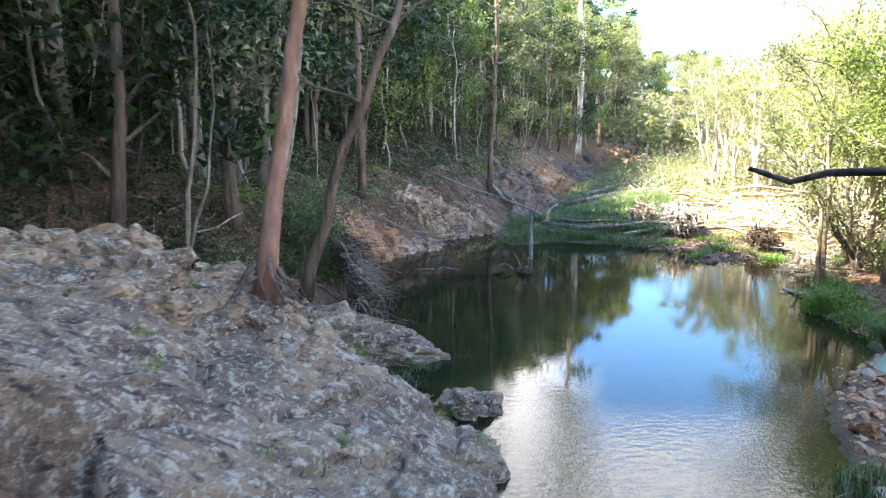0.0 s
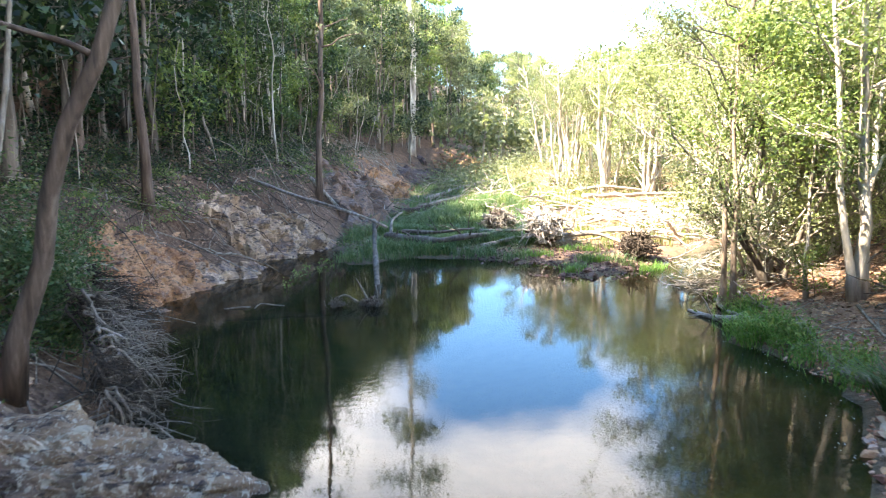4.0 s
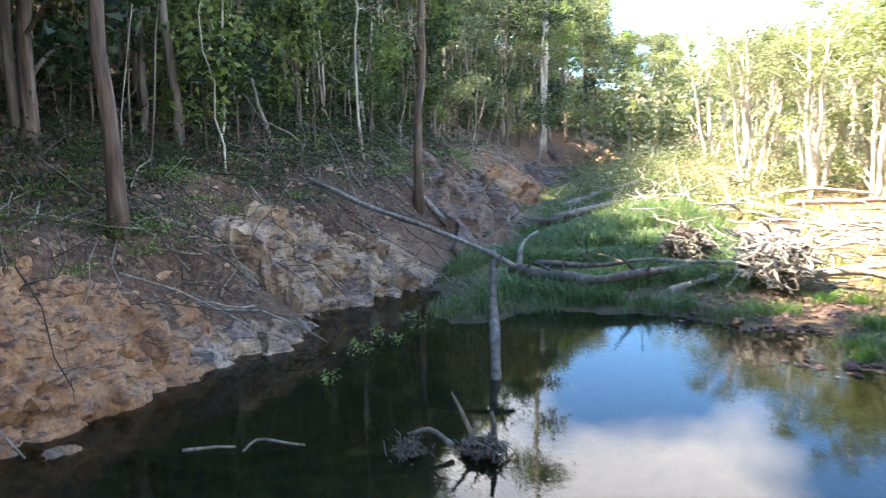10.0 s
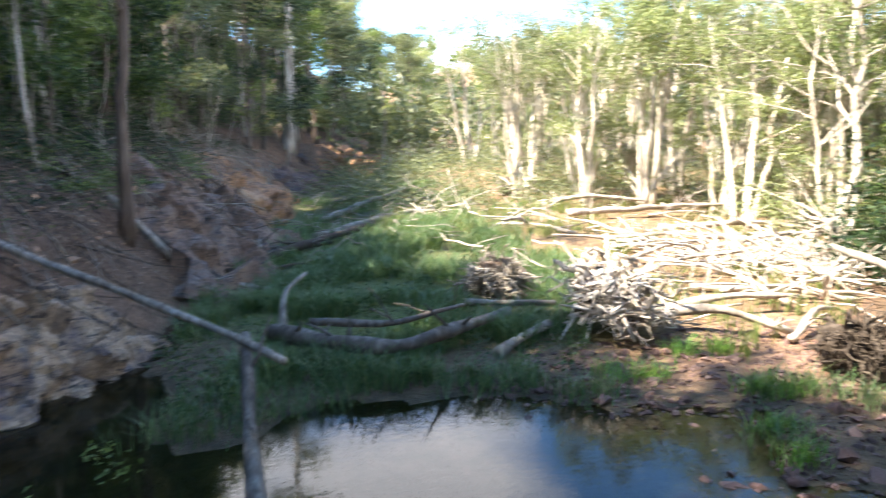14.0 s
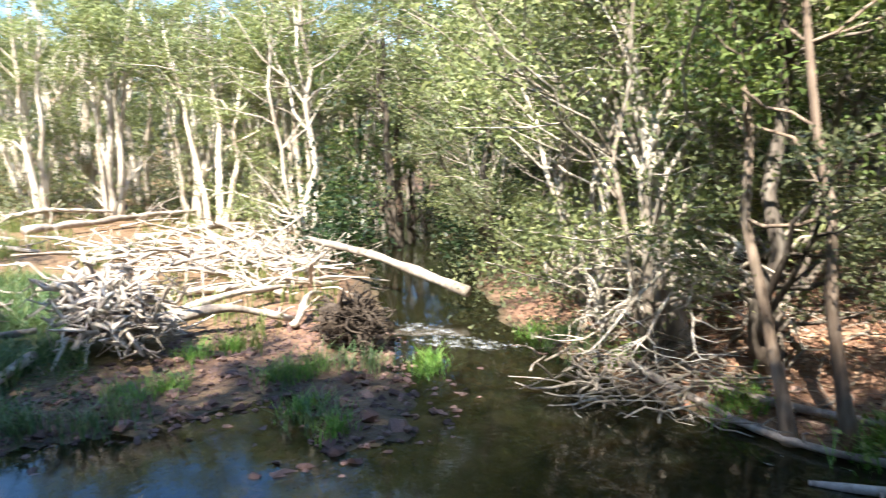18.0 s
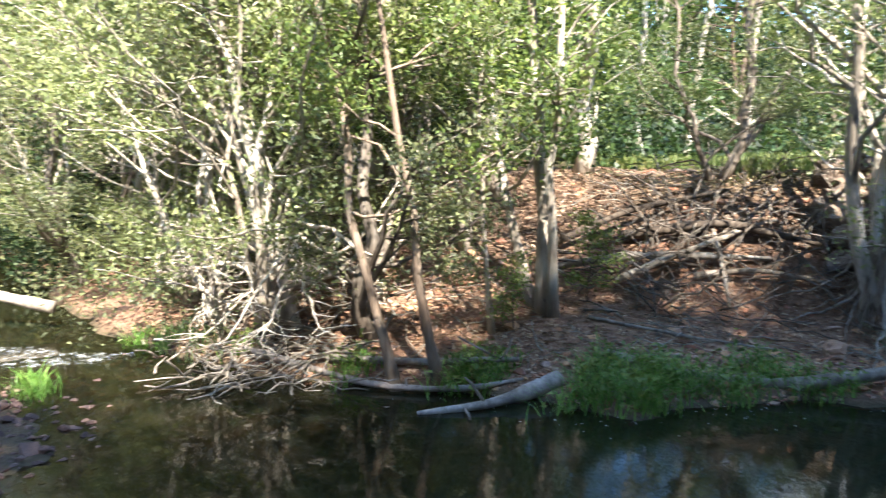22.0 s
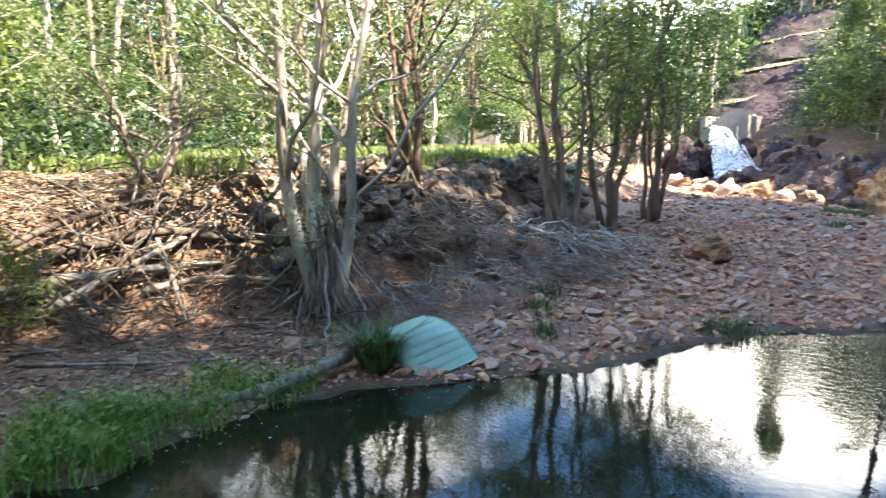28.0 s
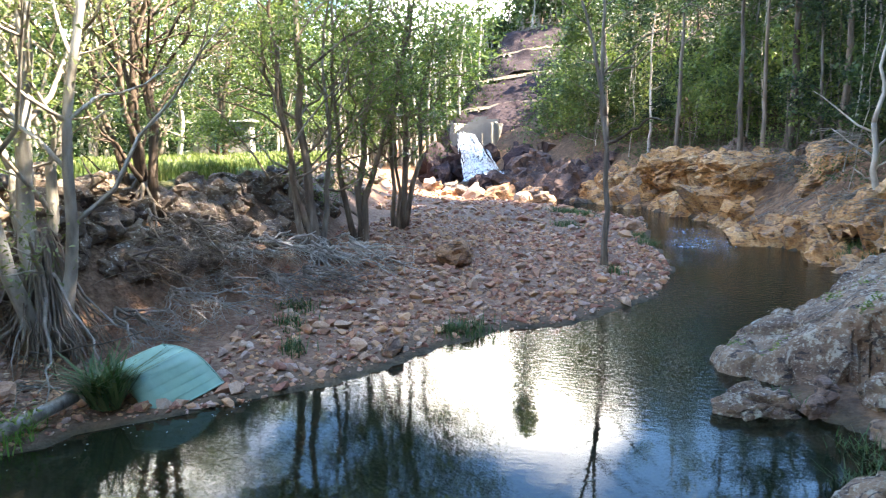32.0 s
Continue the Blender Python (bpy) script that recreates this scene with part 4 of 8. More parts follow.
# the lichen-covered slab by the water, its upper broken terrace and its tongues
SLAB = "grey lichen-covered rock slab dipping into the pool"
SLAB_EDGE = [(-1.5, 5.6), (-0.8, 6.4), (-0.1, 7.1), (0.55, 7.7), (0.95, 8.5), (0.75, 9.2), (-0.2, 9.6), (-1.2, 10.0), (-2.0, 10.6), (-3.2, 11.0), (-5.0, 11.7), (-7.6, 12.3), (-9.0, 10.5),
             (-8.6, 8.2), (-6.0, 6.9), (-4.1, 6.0), (-3.3, 5.8), (-2.7, 5.2), (-2.2, 4.8)]


def slab_height(x, y):
    """The dipping top of the slab, stepped along its bedding and falling off at its edges; also the share of its upper terrace."""
    x, y = np.asarray(x, float), np.asarray(y, float)
    jx, jy = x + 0.2 * fbm(x, y, 0.8, 4, 41), y + 0.2 * fbm(x, y, 0.8, 4, 42)
    sd = near_line(jx, jy, SLAB_EDGE + SLAB_EDGE[:1]) * np.where(inside(jx, jy, SLAB_EDGE), 1, -1)
    z = 0.5 - 0.42 * x + 0.05 * (y - 8) + 0.16 * fbm(x, y, 2.4, 3, 43)
    z = np.where(z > 1.9, 1.9 + 0.75 * (1 - np.exp(-(z - 1.9) / 0.75)), z)
    across, along = 0.41 * x + 0.91 * y, 0.91 * x - 0.41 * y
    upper = smooth(across + 0.35 * fbm(x, y, 1.3, 3, 44), 7.05, 7.5) * smooth(-along, 3.6, 5.2)
    lay = across / 0.62 + 0.55 * fbm(along, across, 2.2, 4, 45)
    k = np.floor(lay)
    amount = 0.03 + 0.1 * np.abs(fbm(k * 3.7, along * 0.35, 1.0, 3, 46))
    saw = (lay - k) - smooth(lay - k, 0.82, 1.0)
    z = z - amount * (1.0 + 0.8 * upper) * saw + 0.22 * upper
    fall = 1 - smooth(sd, -0.22, 0.16 + 0.25 * smooth(-x, 2.0, 4.0))
    return z - (z + 0.7) * fall, upper, sd


def slab_sheet():
    sx, sy = np.arange(-9.5, 1.4, 0.045), np.arange(3.8, 12.8, 0.045)
    x, y = np.meshgrid(sx, sy)
    z, upper, sd = slab_height(x, y)
    p = np.stack([x, y, z], -1)
    nn = np.cross(np.gradient(p, axis=1).reshape(-1, 3), np.gradient(p, axis=0).reshape(-1, 3))
    nn /= np.linalg.norm(nn, axis=1)[:, None] + 1e-9
    p, u = p.reshape(-1, 3), upper.ravel()
    off = fracture(p, 61, 1.3, 0.035, 0.05, 0.05, (0.4, -0.05, 0.9), 1.3, 0.2) + (0.25 + u) * fracture(p, 62, 0.45, 0.05, 0.16, 0.05, (0.4, -0.05, 0.9), 1.3, 0.15)
    off = off + 0.05 * fbm3(p, 0.5, 4, 63) + 0.022 * fbm3(p, 0.12, 3, 64)
    p = p + nn * off[:, None]
    n, m = len(sx), len(sy)
    ids = np.arange(n * m).reshape(m, n)
    f = np.stack([ids[:-1, :-1], ids[:-1, 1:], ids[1:, 1:], ids[1:, :-1]], -1).reshape(-1, 4)
    f = f[(sd.ravel() > -0.5)[f].all(1)]
    used, local = np.unique(f, return_inverse=True)
    me = bpy.data.meshes.new("rock_slab")
    me.from_pydata(p[used].tolist(), [], local.reshape(-1, 4).tolist())
    bare = np.clip(0.75 * u + (1 - smooth(sd.ravel(), 0.15, 0.5)) * smooth(-p[:, 0], 3.0, 3.8) * (p[:, 1] < 8.5), 0, 1)[used]
    tone = me.color_attributes.new("zone", "FLOAT_COLOR", "POINT")
    tone.data.foreach_set("color", np.stack([bare, bare * 0, bare * 0, np.ones_like(bare)], -1).ravel())
    me.materials.append(M["slab_rock"])
    me.polygons.foreach_set("use_smooth", [True] * len(me.polygons))
    me.set_sharp_from_angle(angle=radians(30))
    return tagged(new("rock_slab", me), SLAB, "rock")


slab = slab_sheet()
for x, y, q, yaw, mat in [(-0.35, 10.75, 0.3, 40, "brown_rock"), (-1.35, 10.75, 0.55, 10, "slab_rock"), (-1.0, 11.5, 0.3, 70, "pale_rock"), (-1.5, 11.75, 0.34, 20, "pale_rock"), (-2.1, 11.2, 0.5, 120, "slab_rock"), (-1.9, 12.4, 0.45, 60, "slab_rock"), (-0.55, 10.25, 0.26, 90, "brown_rock")]:
    rock("shore_rock", "angular rock on the ochre shelf beside the slab", mat, (x, y, float(gz(x, y)) + q * 0.15), (q, q * 0.7, q * 0.55), yaw, int(50 * q) + yaw, (4, 6), sub=4, rough=0.16, k=2.6, cell=0.4, cuts=12)
rock("rock_tongue", "low grey rock tongue reaching into the water", "slab_rock", (-2.1, 13.75, 0.1), (2.25, 0.75, 0.72), -4, 3, (0, 11), sub=6, rough=0.12, k=2.6, cell=0.7, cuts=6)
rock("flat_rock", "low flat grey rock at the water's edge", "slab_rock", (0.42, 10.8, 0.02), (0.62, 0.36, 0.27), 14, 4, sub=5, rough=0.14, k=2.6, cell=0.4, cuts=10)
rock("ochre_boulder", "broken ochre rock face below the slab", "ochre_rock", (-4.3, 5.0, 0.35), (1.5, 1.0, 1.0), 30, 7, rough=0.2, k=2.6, strata=0.1)
BLOCKS = {}


def outcrop(name, label, mat, at, blocks, seed):
    """A jointed outcrop: angular blocks bedded against each other. blocks: x, y, z, size of each, from at."""
    r = np.random.default_rng(seed)
    if mat not in BLOCKS:
        BLOCKS[mat] = [rock_mesh("block", M[mat], (0.5, 0.42, 0.4), 600 + k, 4, 0.07, 3.6, 0.03, (0.3, -0.3, 0.9), 0.12, 0.035, 0.3, 14) for k in range(7)]
    ob = thing(name, label, "rock", at=pose(*at))
    for x, y, z, q in blocks:
        b = part("block", BLOCKS[mat][r.integers(0, 7)], ob)
        b.matrix_local = pose(x, y, z, r.uniform(-16, 16), r.uniform(-6, 24), r.uniform(-30, 30) + 90 * r.integers(0, 4)) @ Matrix.Diagonal((q * r.uniform(0.9, 1.5), q * r.uniform(0.9, 1.3), q * r.uniform(0.7, 1.05), 1))
    return ob


# ochre and pale ledges of the west bank
rk = np.random.default_rng(21)
OCHRE, PALE = "weathered ochre rock ledge of jointed blocks above the waterline", "pale cream and grey layered rock outcrop"
apron("ochre_rock_ledge", "tan and ochre fractured rock bank sloping into the pool", "ochre_rock", [q for q in SHORE_WEST if 20 < q[1] < 25.4], 3.4, 2.7, 110, 0.05, 0.42, 1.35, 0.12, 0.22, 0.1)
apron("ochre_rock_ledge", "orange rock shoulder with dark seams at the waterline", "ochre_rock", [(-2.7, 23.2), (-1.9, 24.4), (-1.5, 25.4), (-0.8, 26.7)], 3.2, 2.6, 116, 0.05, 0.42, 1.2, 0.12, 0.22, 0.1)
apron("pale_rock_ledge", "flat pale rock ledge jutting into the water", "pale_rock", [(-1.7, 25.0), (-0.9, 26.4), (-0.05, 27.2), (0.2, 28.0), (-0.1, 29.2), (0.1, 29.8)], 1.9, 0.85, 113, 0.045, 0.45, 0.9, 0.06, 0.15, 0.06)
apron("pale_rock_outcrop", PALE, "pale_rock", [(0.05, 28.9), (0.0, 29.6), (0.9, 30.2), (1.7, 30.9), (2.5, 32), (2.9, 33.2)], 2.5, 2.5, 114, 0.05, 0.36, 0.95, 0.13, 0.24, 0.11)
apron("brown_outcrop", "brown smooth rock face on the wooded bank", "brown_rock", [(-2.7, 27.6), (-2.0, 28.6), (-1.2, 29.9), (-0.6, 31.2)], 2.0, 1.5, 117, 0.05, 0.3, 1.3, 0.1, 0.2, 0.09, 0.35, 0.12, 0.35, 0.85)
apron("dark_outcrop", "dark grey seam of rock high on the bank", "dark_rock", [(0.2, 33.6), (1.1, 35.2), (1.9, 37.0), (2.6, 38.8)], 2.2, 1.6, 118, 0.06, 0.35, 1.1, 0.14, 0.24, 0.1, 0.35, 0.14, 0.35, 0.9)
bx, by = rk.uniform(-6.4, -1.4, 70), rk.uniform(9.0, 11.3, 70)
bz = slab_height(bx, by)[0]
for mat, tint, a, b in (("slab_rock", "lichen-spotted grey", 0, 38), ("pale_rock", "tan and cream", 38, 70)):
    outcrop("broken_terrace", f"broken {tint} rocks round the foot of the red gum", mat, (0, 0, 0), [(x, y, z - 0.06, rk.uniform(0.25, 0.75)) for x, y, z in zip(bx[a:b], by[a:b], bz[a:b]) if z > 0.9], 17 + a)
outcrop("shelf_rocks", "grey rocks half sunk in earth behind the red gum", "slab_rock", (-4.2, 12.6, 0), [(x, y, gz(-4.2 + x, 12.6 + y) + 0.02, rk.uniform(0.3, 0.8)) for x, y in zip(rk.uniform(-3, 2.4, 18), rk.uniform(-0.6, 2.0, 18))], 19)
for k, (a, b) in enumerate([(0, 2), (1, 3), (2, 4), (3, 5)]):
    apron("far_ledge", "ochre and dark layered rock ledge along the far bank", ["brown_rock", "ochre_rock", "dark_rock", "ochre_rock"][k], [(q[0] + 0.35, q[1]) for q in TOE_WEST[a:b]], 4.6, 2.8, 130 + k, 0.13, 0.36, 1.7, 0.28, 0.3, 0.14, 0.5, 0.3, 0.3, 0.3)
# ledges of the west bank upstream
STEPPED = "orange and cream rock ledge stepping down to the creek"
apron("bank_ledge", STEPPED, "rust_rock", [(-1.3, -4.9), (-2.5, -3.8), (-3.3, -0.4), (-3.1, 2.2)], 3.0, 1.7, 151, 0.09, 0.5, 0.9, 0.2, 0.35)
apron("bank_ledge", STEPPED, "rust_rock", [(-0.7, -11.2), (-0.9, -8), (-1.1, -5.3)], 4.2, 1.9, 152, 0.1, 0.6, 1.2, 0.28, 0.3)
apron("bank_ledge", STEPPED, "rust_rock", [(3, -17.6), (1.2, -14.2), (-0.6, -10.8)], 4.4, 2.6, 153, 0.11, 0.45, 1.3, 0.3, 0.35)
apron("bank_ledge", STEPPED, "rust_rock", [(7.2, -22.6), (3, -17.3)], 4.0, 2.9, 154, 0.12, 0.45, 1.3, 0.3, 0.35)
apron("bank_ledge", "orange weathered ledge under the upstream forest", "rust_rock", [(-3.6, -3.2), (-4.2, -6.0), (-4.4, -9.5), (-3.6, -12.5)][::-1], 2.6, 1.3, 156, 0.09, 0.4, 1.1, 0.2, 0.3, 0.08, 0.4, 0.16, 0.5, 1.5)
apron("bank_ledge", "brown rock face under the upstream forest", "brown_rock", [(0.2, -17.6), (-1.6, -15.0), (-3.2, -12.2)], 2.6, 1.5, 157, 0.1, 0.4, 1.2, 0.22, 0.3, 0.08, 0.4, 0.16, 0.5, 2.2)
apron("bank_ledge", "orange and brown jointed ledge halfway up the bank", "rust_rock", [(-2.6, -8.4), (-3.2, -5.6), (-3.9, -2.2), (-4.4, 1.0)], 2.4, 1.1, 158, 0.08, 0.45, 0.9, 0.18, 0.3, 0.08, 0.4, 0.14, 0.5, 1.0)
apron("bank_ledge", "dark bare rock face beside the cascade", "dark_rock", [(14.3, -30.6), (12.3, -28), (6.9, -22.3)], 4.5, 3.6, 155, 0.13, 0.4, 1.4, 0.3, 0.35)
for k, (x, y, z, sx, sy, sz, yaw, mat) in enumerate([(-3.2, -6.2, 0.15, 2.3, 1.5, 0.6, -15, "rust_rock"), (-2.0, -14.4, 2.0, 2.4, 2.2, 0.9, 25, "rust_rock"), (0.9, -18.6, 2.1, 2.6, 1.8, 0.9, 40, "rust_rock"), (-5.6, -10.5, 2.3, 2.4, 2.6, 1.0, 10, "rust_rock")]):
    rock("bank_boulder", "flat-topped orange and grey rock on the ledge", mat, (x + 0.5, y, z), (sx, sy, sz), yaw, 50 + k, (-5, 8), sub=5, rough=0.2, k=3.2, crack=0.08, cell=0.9, cuts=24)

# ================= trees =================
def leaf_quads(centres, size, up=0.35, aspect=0.5, seed=1, droop=0.0):
    """Leaves as flat slivers, randomly turned."""
    r = np.random.default_rng(seed)
    n = len(centres)
    nrm = r.normal(size=(n, 3))
    nrm[:, 2] += up * 2
    nrm /= np.linalg.norm(nrm, axis=1)[:, None]
    t = r.normal(size=(n, 3))
    t[:, 2] -= droop * 2
    t -= (t * nrm).sum(1)[:, None] * nrm
    t /= np.linalg.norm(t, axis=1)[:, None] + 1e-9
    b = np.cross(nrm, t)
    s = size * r.uniform(0.6, 1.3, n)[:, None]
    w = s * aspect
    return np.stack([centres - t * s * 0.5 + b * w * 0.55, centres + t * s * 0.55, centres - t * s * 0.35 - b * w * 0.6], 1)


def wander(start, end, n, amount, r, sag=0.0):
    """A crooked line from start to end."""
    start, end = np.asarray(start, float), np.asarray(end, float)
    u = np.linspace(0, 1, n)[:, None]
    p = start + (end - start) * u
    wob = np.cumsum(r.normal(size=(n, 3)), 0)
    wob = wob - wob[:1] - (wob[-1:] - wob[:1]) * u
    p = p + wob * amount
    p[:, 2] -= sag * (4 * u * (1 - u))[:, 0]
    return p


def grow(seed, h, r0, lean=(0, 0), crown_from=0.5, spread=2.5, limbs=9, leaves=2200, leaf=0.16, clump=0.75, top_r=0.25, wob=0.06, sides=8, low_limbs=0, forks=0, bare=0.0, lite=False, rise=(0.15, 0.9)):
    """Trunk, limbs and leaf places of one tree standing at the origin."""
    r = np.random.default_rng(seed)
    trunk, branches = Soup(), Soup()
    n = max(8, int(h * 1.3))
    stems = []
    main = wander((0, 0, -0.25), (lean[0], lean[1], h), n, wob, r)
    u = np.linspace(0, 1, n)
    rad = r0 * ((1 - u) * (1 - top_r) + top_r) * (1 + 0.5 * np.exp(-u * 22))
    trunk.tube(main, rad, sides)
    stems.append((main, rad))
    for k in range(forks):
        a = r.uniform(0, 6.28) if forks > 1 else 1.0
        a = k * 6.28 / max(forks, 1) + r.uniform(-0.5, 0.5)
        base = np.array([math.cos(a), math.sin(a), 0]) * r0 * 1.3
        top = np.array([lean[0] + math.cos(a) * h * r.uniform(0.08, 0.25), lean[1] + math.sin(a) * h * r.uniform(0.08, 0.25), h * r.uniform(0.75, 1.0)])
        f = wander(base + (0, 0, -0.25), top, n, wob, r)
        fr = rad * r.uniform(0.55, 0.85)
        trunk.tube(f, fr, sides)
        stems.append((f, fr))
    tips = []
    for k in range(limbs * len(stems)):
        path, pr = stems[k % len(stems)]
        low = k < low_limbs
        q = r.uniform(0.12, crown_from) if low else crown_from + (1 - crown_from) * ((k + r.uniform(0, 1)) / (limbs * len(stems))) ** 0.9
        q = min(q, 0.98)
        i = int(q * (n - 1))
        s = path[i]
        a = r.uniform(0, 6.28)
        ln = spread * (1.15 - 0.65 * (q - crown_from) / (1 - crown_from + 1e-6)) * r.uniform(0.6, 1.15) * (0.6 if low else 1)
        e = s + np.array([math.cos(a) * ln, math.sin(a) * ln, ln * r.uniform(*rise)])
        lp = wander(s, e, 6, 0.07 * ln, r)
        branches.tube(lp[::2] if lite else lp, np.linspace(pr[i] * 0.5, 0.012, 3 if lite else 6), 4 if lite else 5, False)
        for _ in range(3):
            j = r.integers(2, 6)
            a2 = a + r.uniform(-1.3, 1.3)
            l2 = ln * r.uniform(0.3, 0.55)
            e2 = lp[j] + np.array([math.cos(a2) * l2, math.sin(a2) * l2, l2 * r.uniform(-0.1, 0.8)])
            bp = wander(lp[j], e2, 4, 0.06 * l2, r)
            branches.tube(bp[::3] if lite else bp, np.linspace(max(0.012, pr[i] * 0.2), 0.006, 2 if lite else 4), 3 if lite else 4, False)
            if r.uniform() > bare:
                tips.append((e2, l2))
                tips.append((bp[2], l2))
        if r.uniform() > bare:
            tips.append((lp[-1], ln * 0.5))
    tips_p = np.array([t for t, _ in tips]) if tips else np.zeros((0, 3))
    quads = None
    if len(tips_p) and leaves:
        pick = r.integers(0, len(tips_p), leaves)
        off = r.normal(size=(leaves, 3)) * clump * np.array([0.5, 0.5, 0.32])
        quads = leaf_quads(tips_p[pick] + off, leaf, 0.3, 0.45, seed + 1, 0.15)
    return trunk, branches, quads


PROTOS = {}


def proto(key, name, label, bark, leafmat, group, seed, **kw):
    """Builds one tree at the origin and keeps it for copies; it is moved to its first place by plant()."""
    trunk, branches, quads = grow(seed, **kw)
    ob = thing(name, label, "tree", group)
    part("trunk", trunk.mesh("trunk", M[bark]), ob)
    if branches.count:
        tagged(part("branchwork", branches.mesh("branchwork", M[bark]), ob), kind="stuff")
    if quads is not None:
        part("crown", quads_mesh("crown", quads, M[leafmat]), ob)
    PROTOS[key] = [ob, False]


HIGH = {"forest0": 16.5, "forest1": 14.5, "forest2": 18.5, "forest3": 15.5, "forest4": 20.5, "deep0": 18.5, "deep1": 16.5, "deep2": 20.5, "paper0": 11.5, "paper1": 13, "paper2": 10.5, "paper3": 13.5, "pole0": 10, "pole1": 9, "pole2": 11, "rim0": 14.5, "rim1": 16.5, "rim2": 13}


def low_sky(key, x, y, s):
    """Trees in the mouths of the valley stay low, so that it opens to the sky."""
    a = math.degrees(math.atan2(x, y))
    # western trees are capped by sun angle, which sets where their shade ends
    if 13 < y < 42 and x < 1 and key in HIGH:
        s = min(s, (1.19 * ((10.0 if y > 26.5 else 12.1 if y > 18.5 else 14.0) - x) - gz(x, y)) / HIGH[key])
    if y < -4 and key in HIGH and (2.4 - x) < 0.4 * (20.6 - y):
        room = 3.5 + math.hypot(x - 2.4, y - 20.6) * 0.26 - gz(x, y)
    elif y < 30 or not -6 < a < 26.5 or key not in HIGH:
        return s
    elif a < 14:
        b = math.degrees(math.atan2(x - 2, y - 16))
        room = math.hypot(x - 2, y - 16) * float(np.interp(b, [-4, 2, 12, 20], [0.62, 0.42, 0.3, 0.2])) - gz(x, y)
    else:
        room = 4.0 + math.hypot(x, y) * (0.122 if a < 20 else 0.11) - gz(x, y)
    return min(s, max(room, 3.0) / HIGH[key])


def plant(key, x, y, yaw=0.0, s=1.0, sz=None, z=None, label=""):
    if in_cut(x, y):
        return None
    ob, used = PROTOS[key]
    s = low_sky(key, x, y, s)
    m = pose(x, y, gz(x, y) if z is None else z, 0, 0, yaw)
    if used:
        c = copy_thing(ob, m)
    else:
        PROTOS[key][1] = True
        ob.matrix_world = m
        c = ob
    c.scale = (s, s, sz or s)
    return tagged(c, label)


FOREST = "trees of the shaded forest slope"
# crowns mostly in leaf_dark, whose colour includes the slope's shade
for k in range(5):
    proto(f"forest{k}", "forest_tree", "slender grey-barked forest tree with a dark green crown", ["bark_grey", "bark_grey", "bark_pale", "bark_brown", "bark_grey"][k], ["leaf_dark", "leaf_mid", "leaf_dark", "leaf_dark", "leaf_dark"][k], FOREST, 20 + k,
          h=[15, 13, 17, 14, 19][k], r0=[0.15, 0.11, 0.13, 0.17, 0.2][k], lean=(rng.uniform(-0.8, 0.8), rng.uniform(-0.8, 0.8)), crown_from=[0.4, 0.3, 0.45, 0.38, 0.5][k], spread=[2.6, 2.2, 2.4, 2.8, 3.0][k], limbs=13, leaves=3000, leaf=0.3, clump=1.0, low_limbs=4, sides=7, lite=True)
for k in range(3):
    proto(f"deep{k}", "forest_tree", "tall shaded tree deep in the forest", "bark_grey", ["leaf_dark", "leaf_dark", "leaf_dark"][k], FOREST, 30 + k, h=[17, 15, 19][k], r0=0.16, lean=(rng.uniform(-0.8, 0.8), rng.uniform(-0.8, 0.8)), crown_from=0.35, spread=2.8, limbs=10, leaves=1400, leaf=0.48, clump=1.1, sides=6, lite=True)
# grey-green species, with lighter leaf colours also standing for sun on the rim
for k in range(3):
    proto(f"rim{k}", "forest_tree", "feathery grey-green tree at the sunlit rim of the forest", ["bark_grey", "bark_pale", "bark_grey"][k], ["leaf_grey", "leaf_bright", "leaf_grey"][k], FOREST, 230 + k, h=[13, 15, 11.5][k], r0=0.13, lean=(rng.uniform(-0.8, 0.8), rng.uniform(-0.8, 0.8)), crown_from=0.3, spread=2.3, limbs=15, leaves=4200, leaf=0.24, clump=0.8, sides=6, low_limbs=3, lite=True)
SAPLING = "saplings of the forest understorey"
for k in range(5):
    proto(f"sapling{k}", "sapling", "thin leafy sapling in the forest understorey", ["bark_grey", "bark_pale", "bark_grey", "bark_brown", "bark_pale"][k], ["leaf_dark", "leaf_mid", "leaf_bright", "leaf_dark", "leaf_mid"][k], SAPLING, 40 + k,
          h=[5, 6.5, 4.2, 7.5, 3.4][k], r0=0.035, lean=(rng.uniform(-0.6, 0.6), rng.uniform(-0.6, 0.6)), crown_from=0.25, spread=1.0, limbs=10, leaves=1000, leaf=0.21, clump=0.6, sides=5, lite=True)
POLE = "bare thin stems on the forest slope"
for k in range(3):
    proto(f"pole{k}", "thin_tree", "thin bare pale stem of a young tree", ["bark_pale", "bark_grey", "dead_wood"][k], "leaf_dark", POLE, 60 + k, h=[9, 8, 10][k], r0=[0.06, 0.05, 0.07][k], lean=(rng.uniform(-1, 1), rng.uniform(-1, 1)), crown_from=0.6, spread=1.3, limbs=8, leaves=500, leaf=0.2, clump=0.8, sides=6, wob=0.1, bare=0.3)
BARKS = "sunlit pale paperbark trees on the bar"
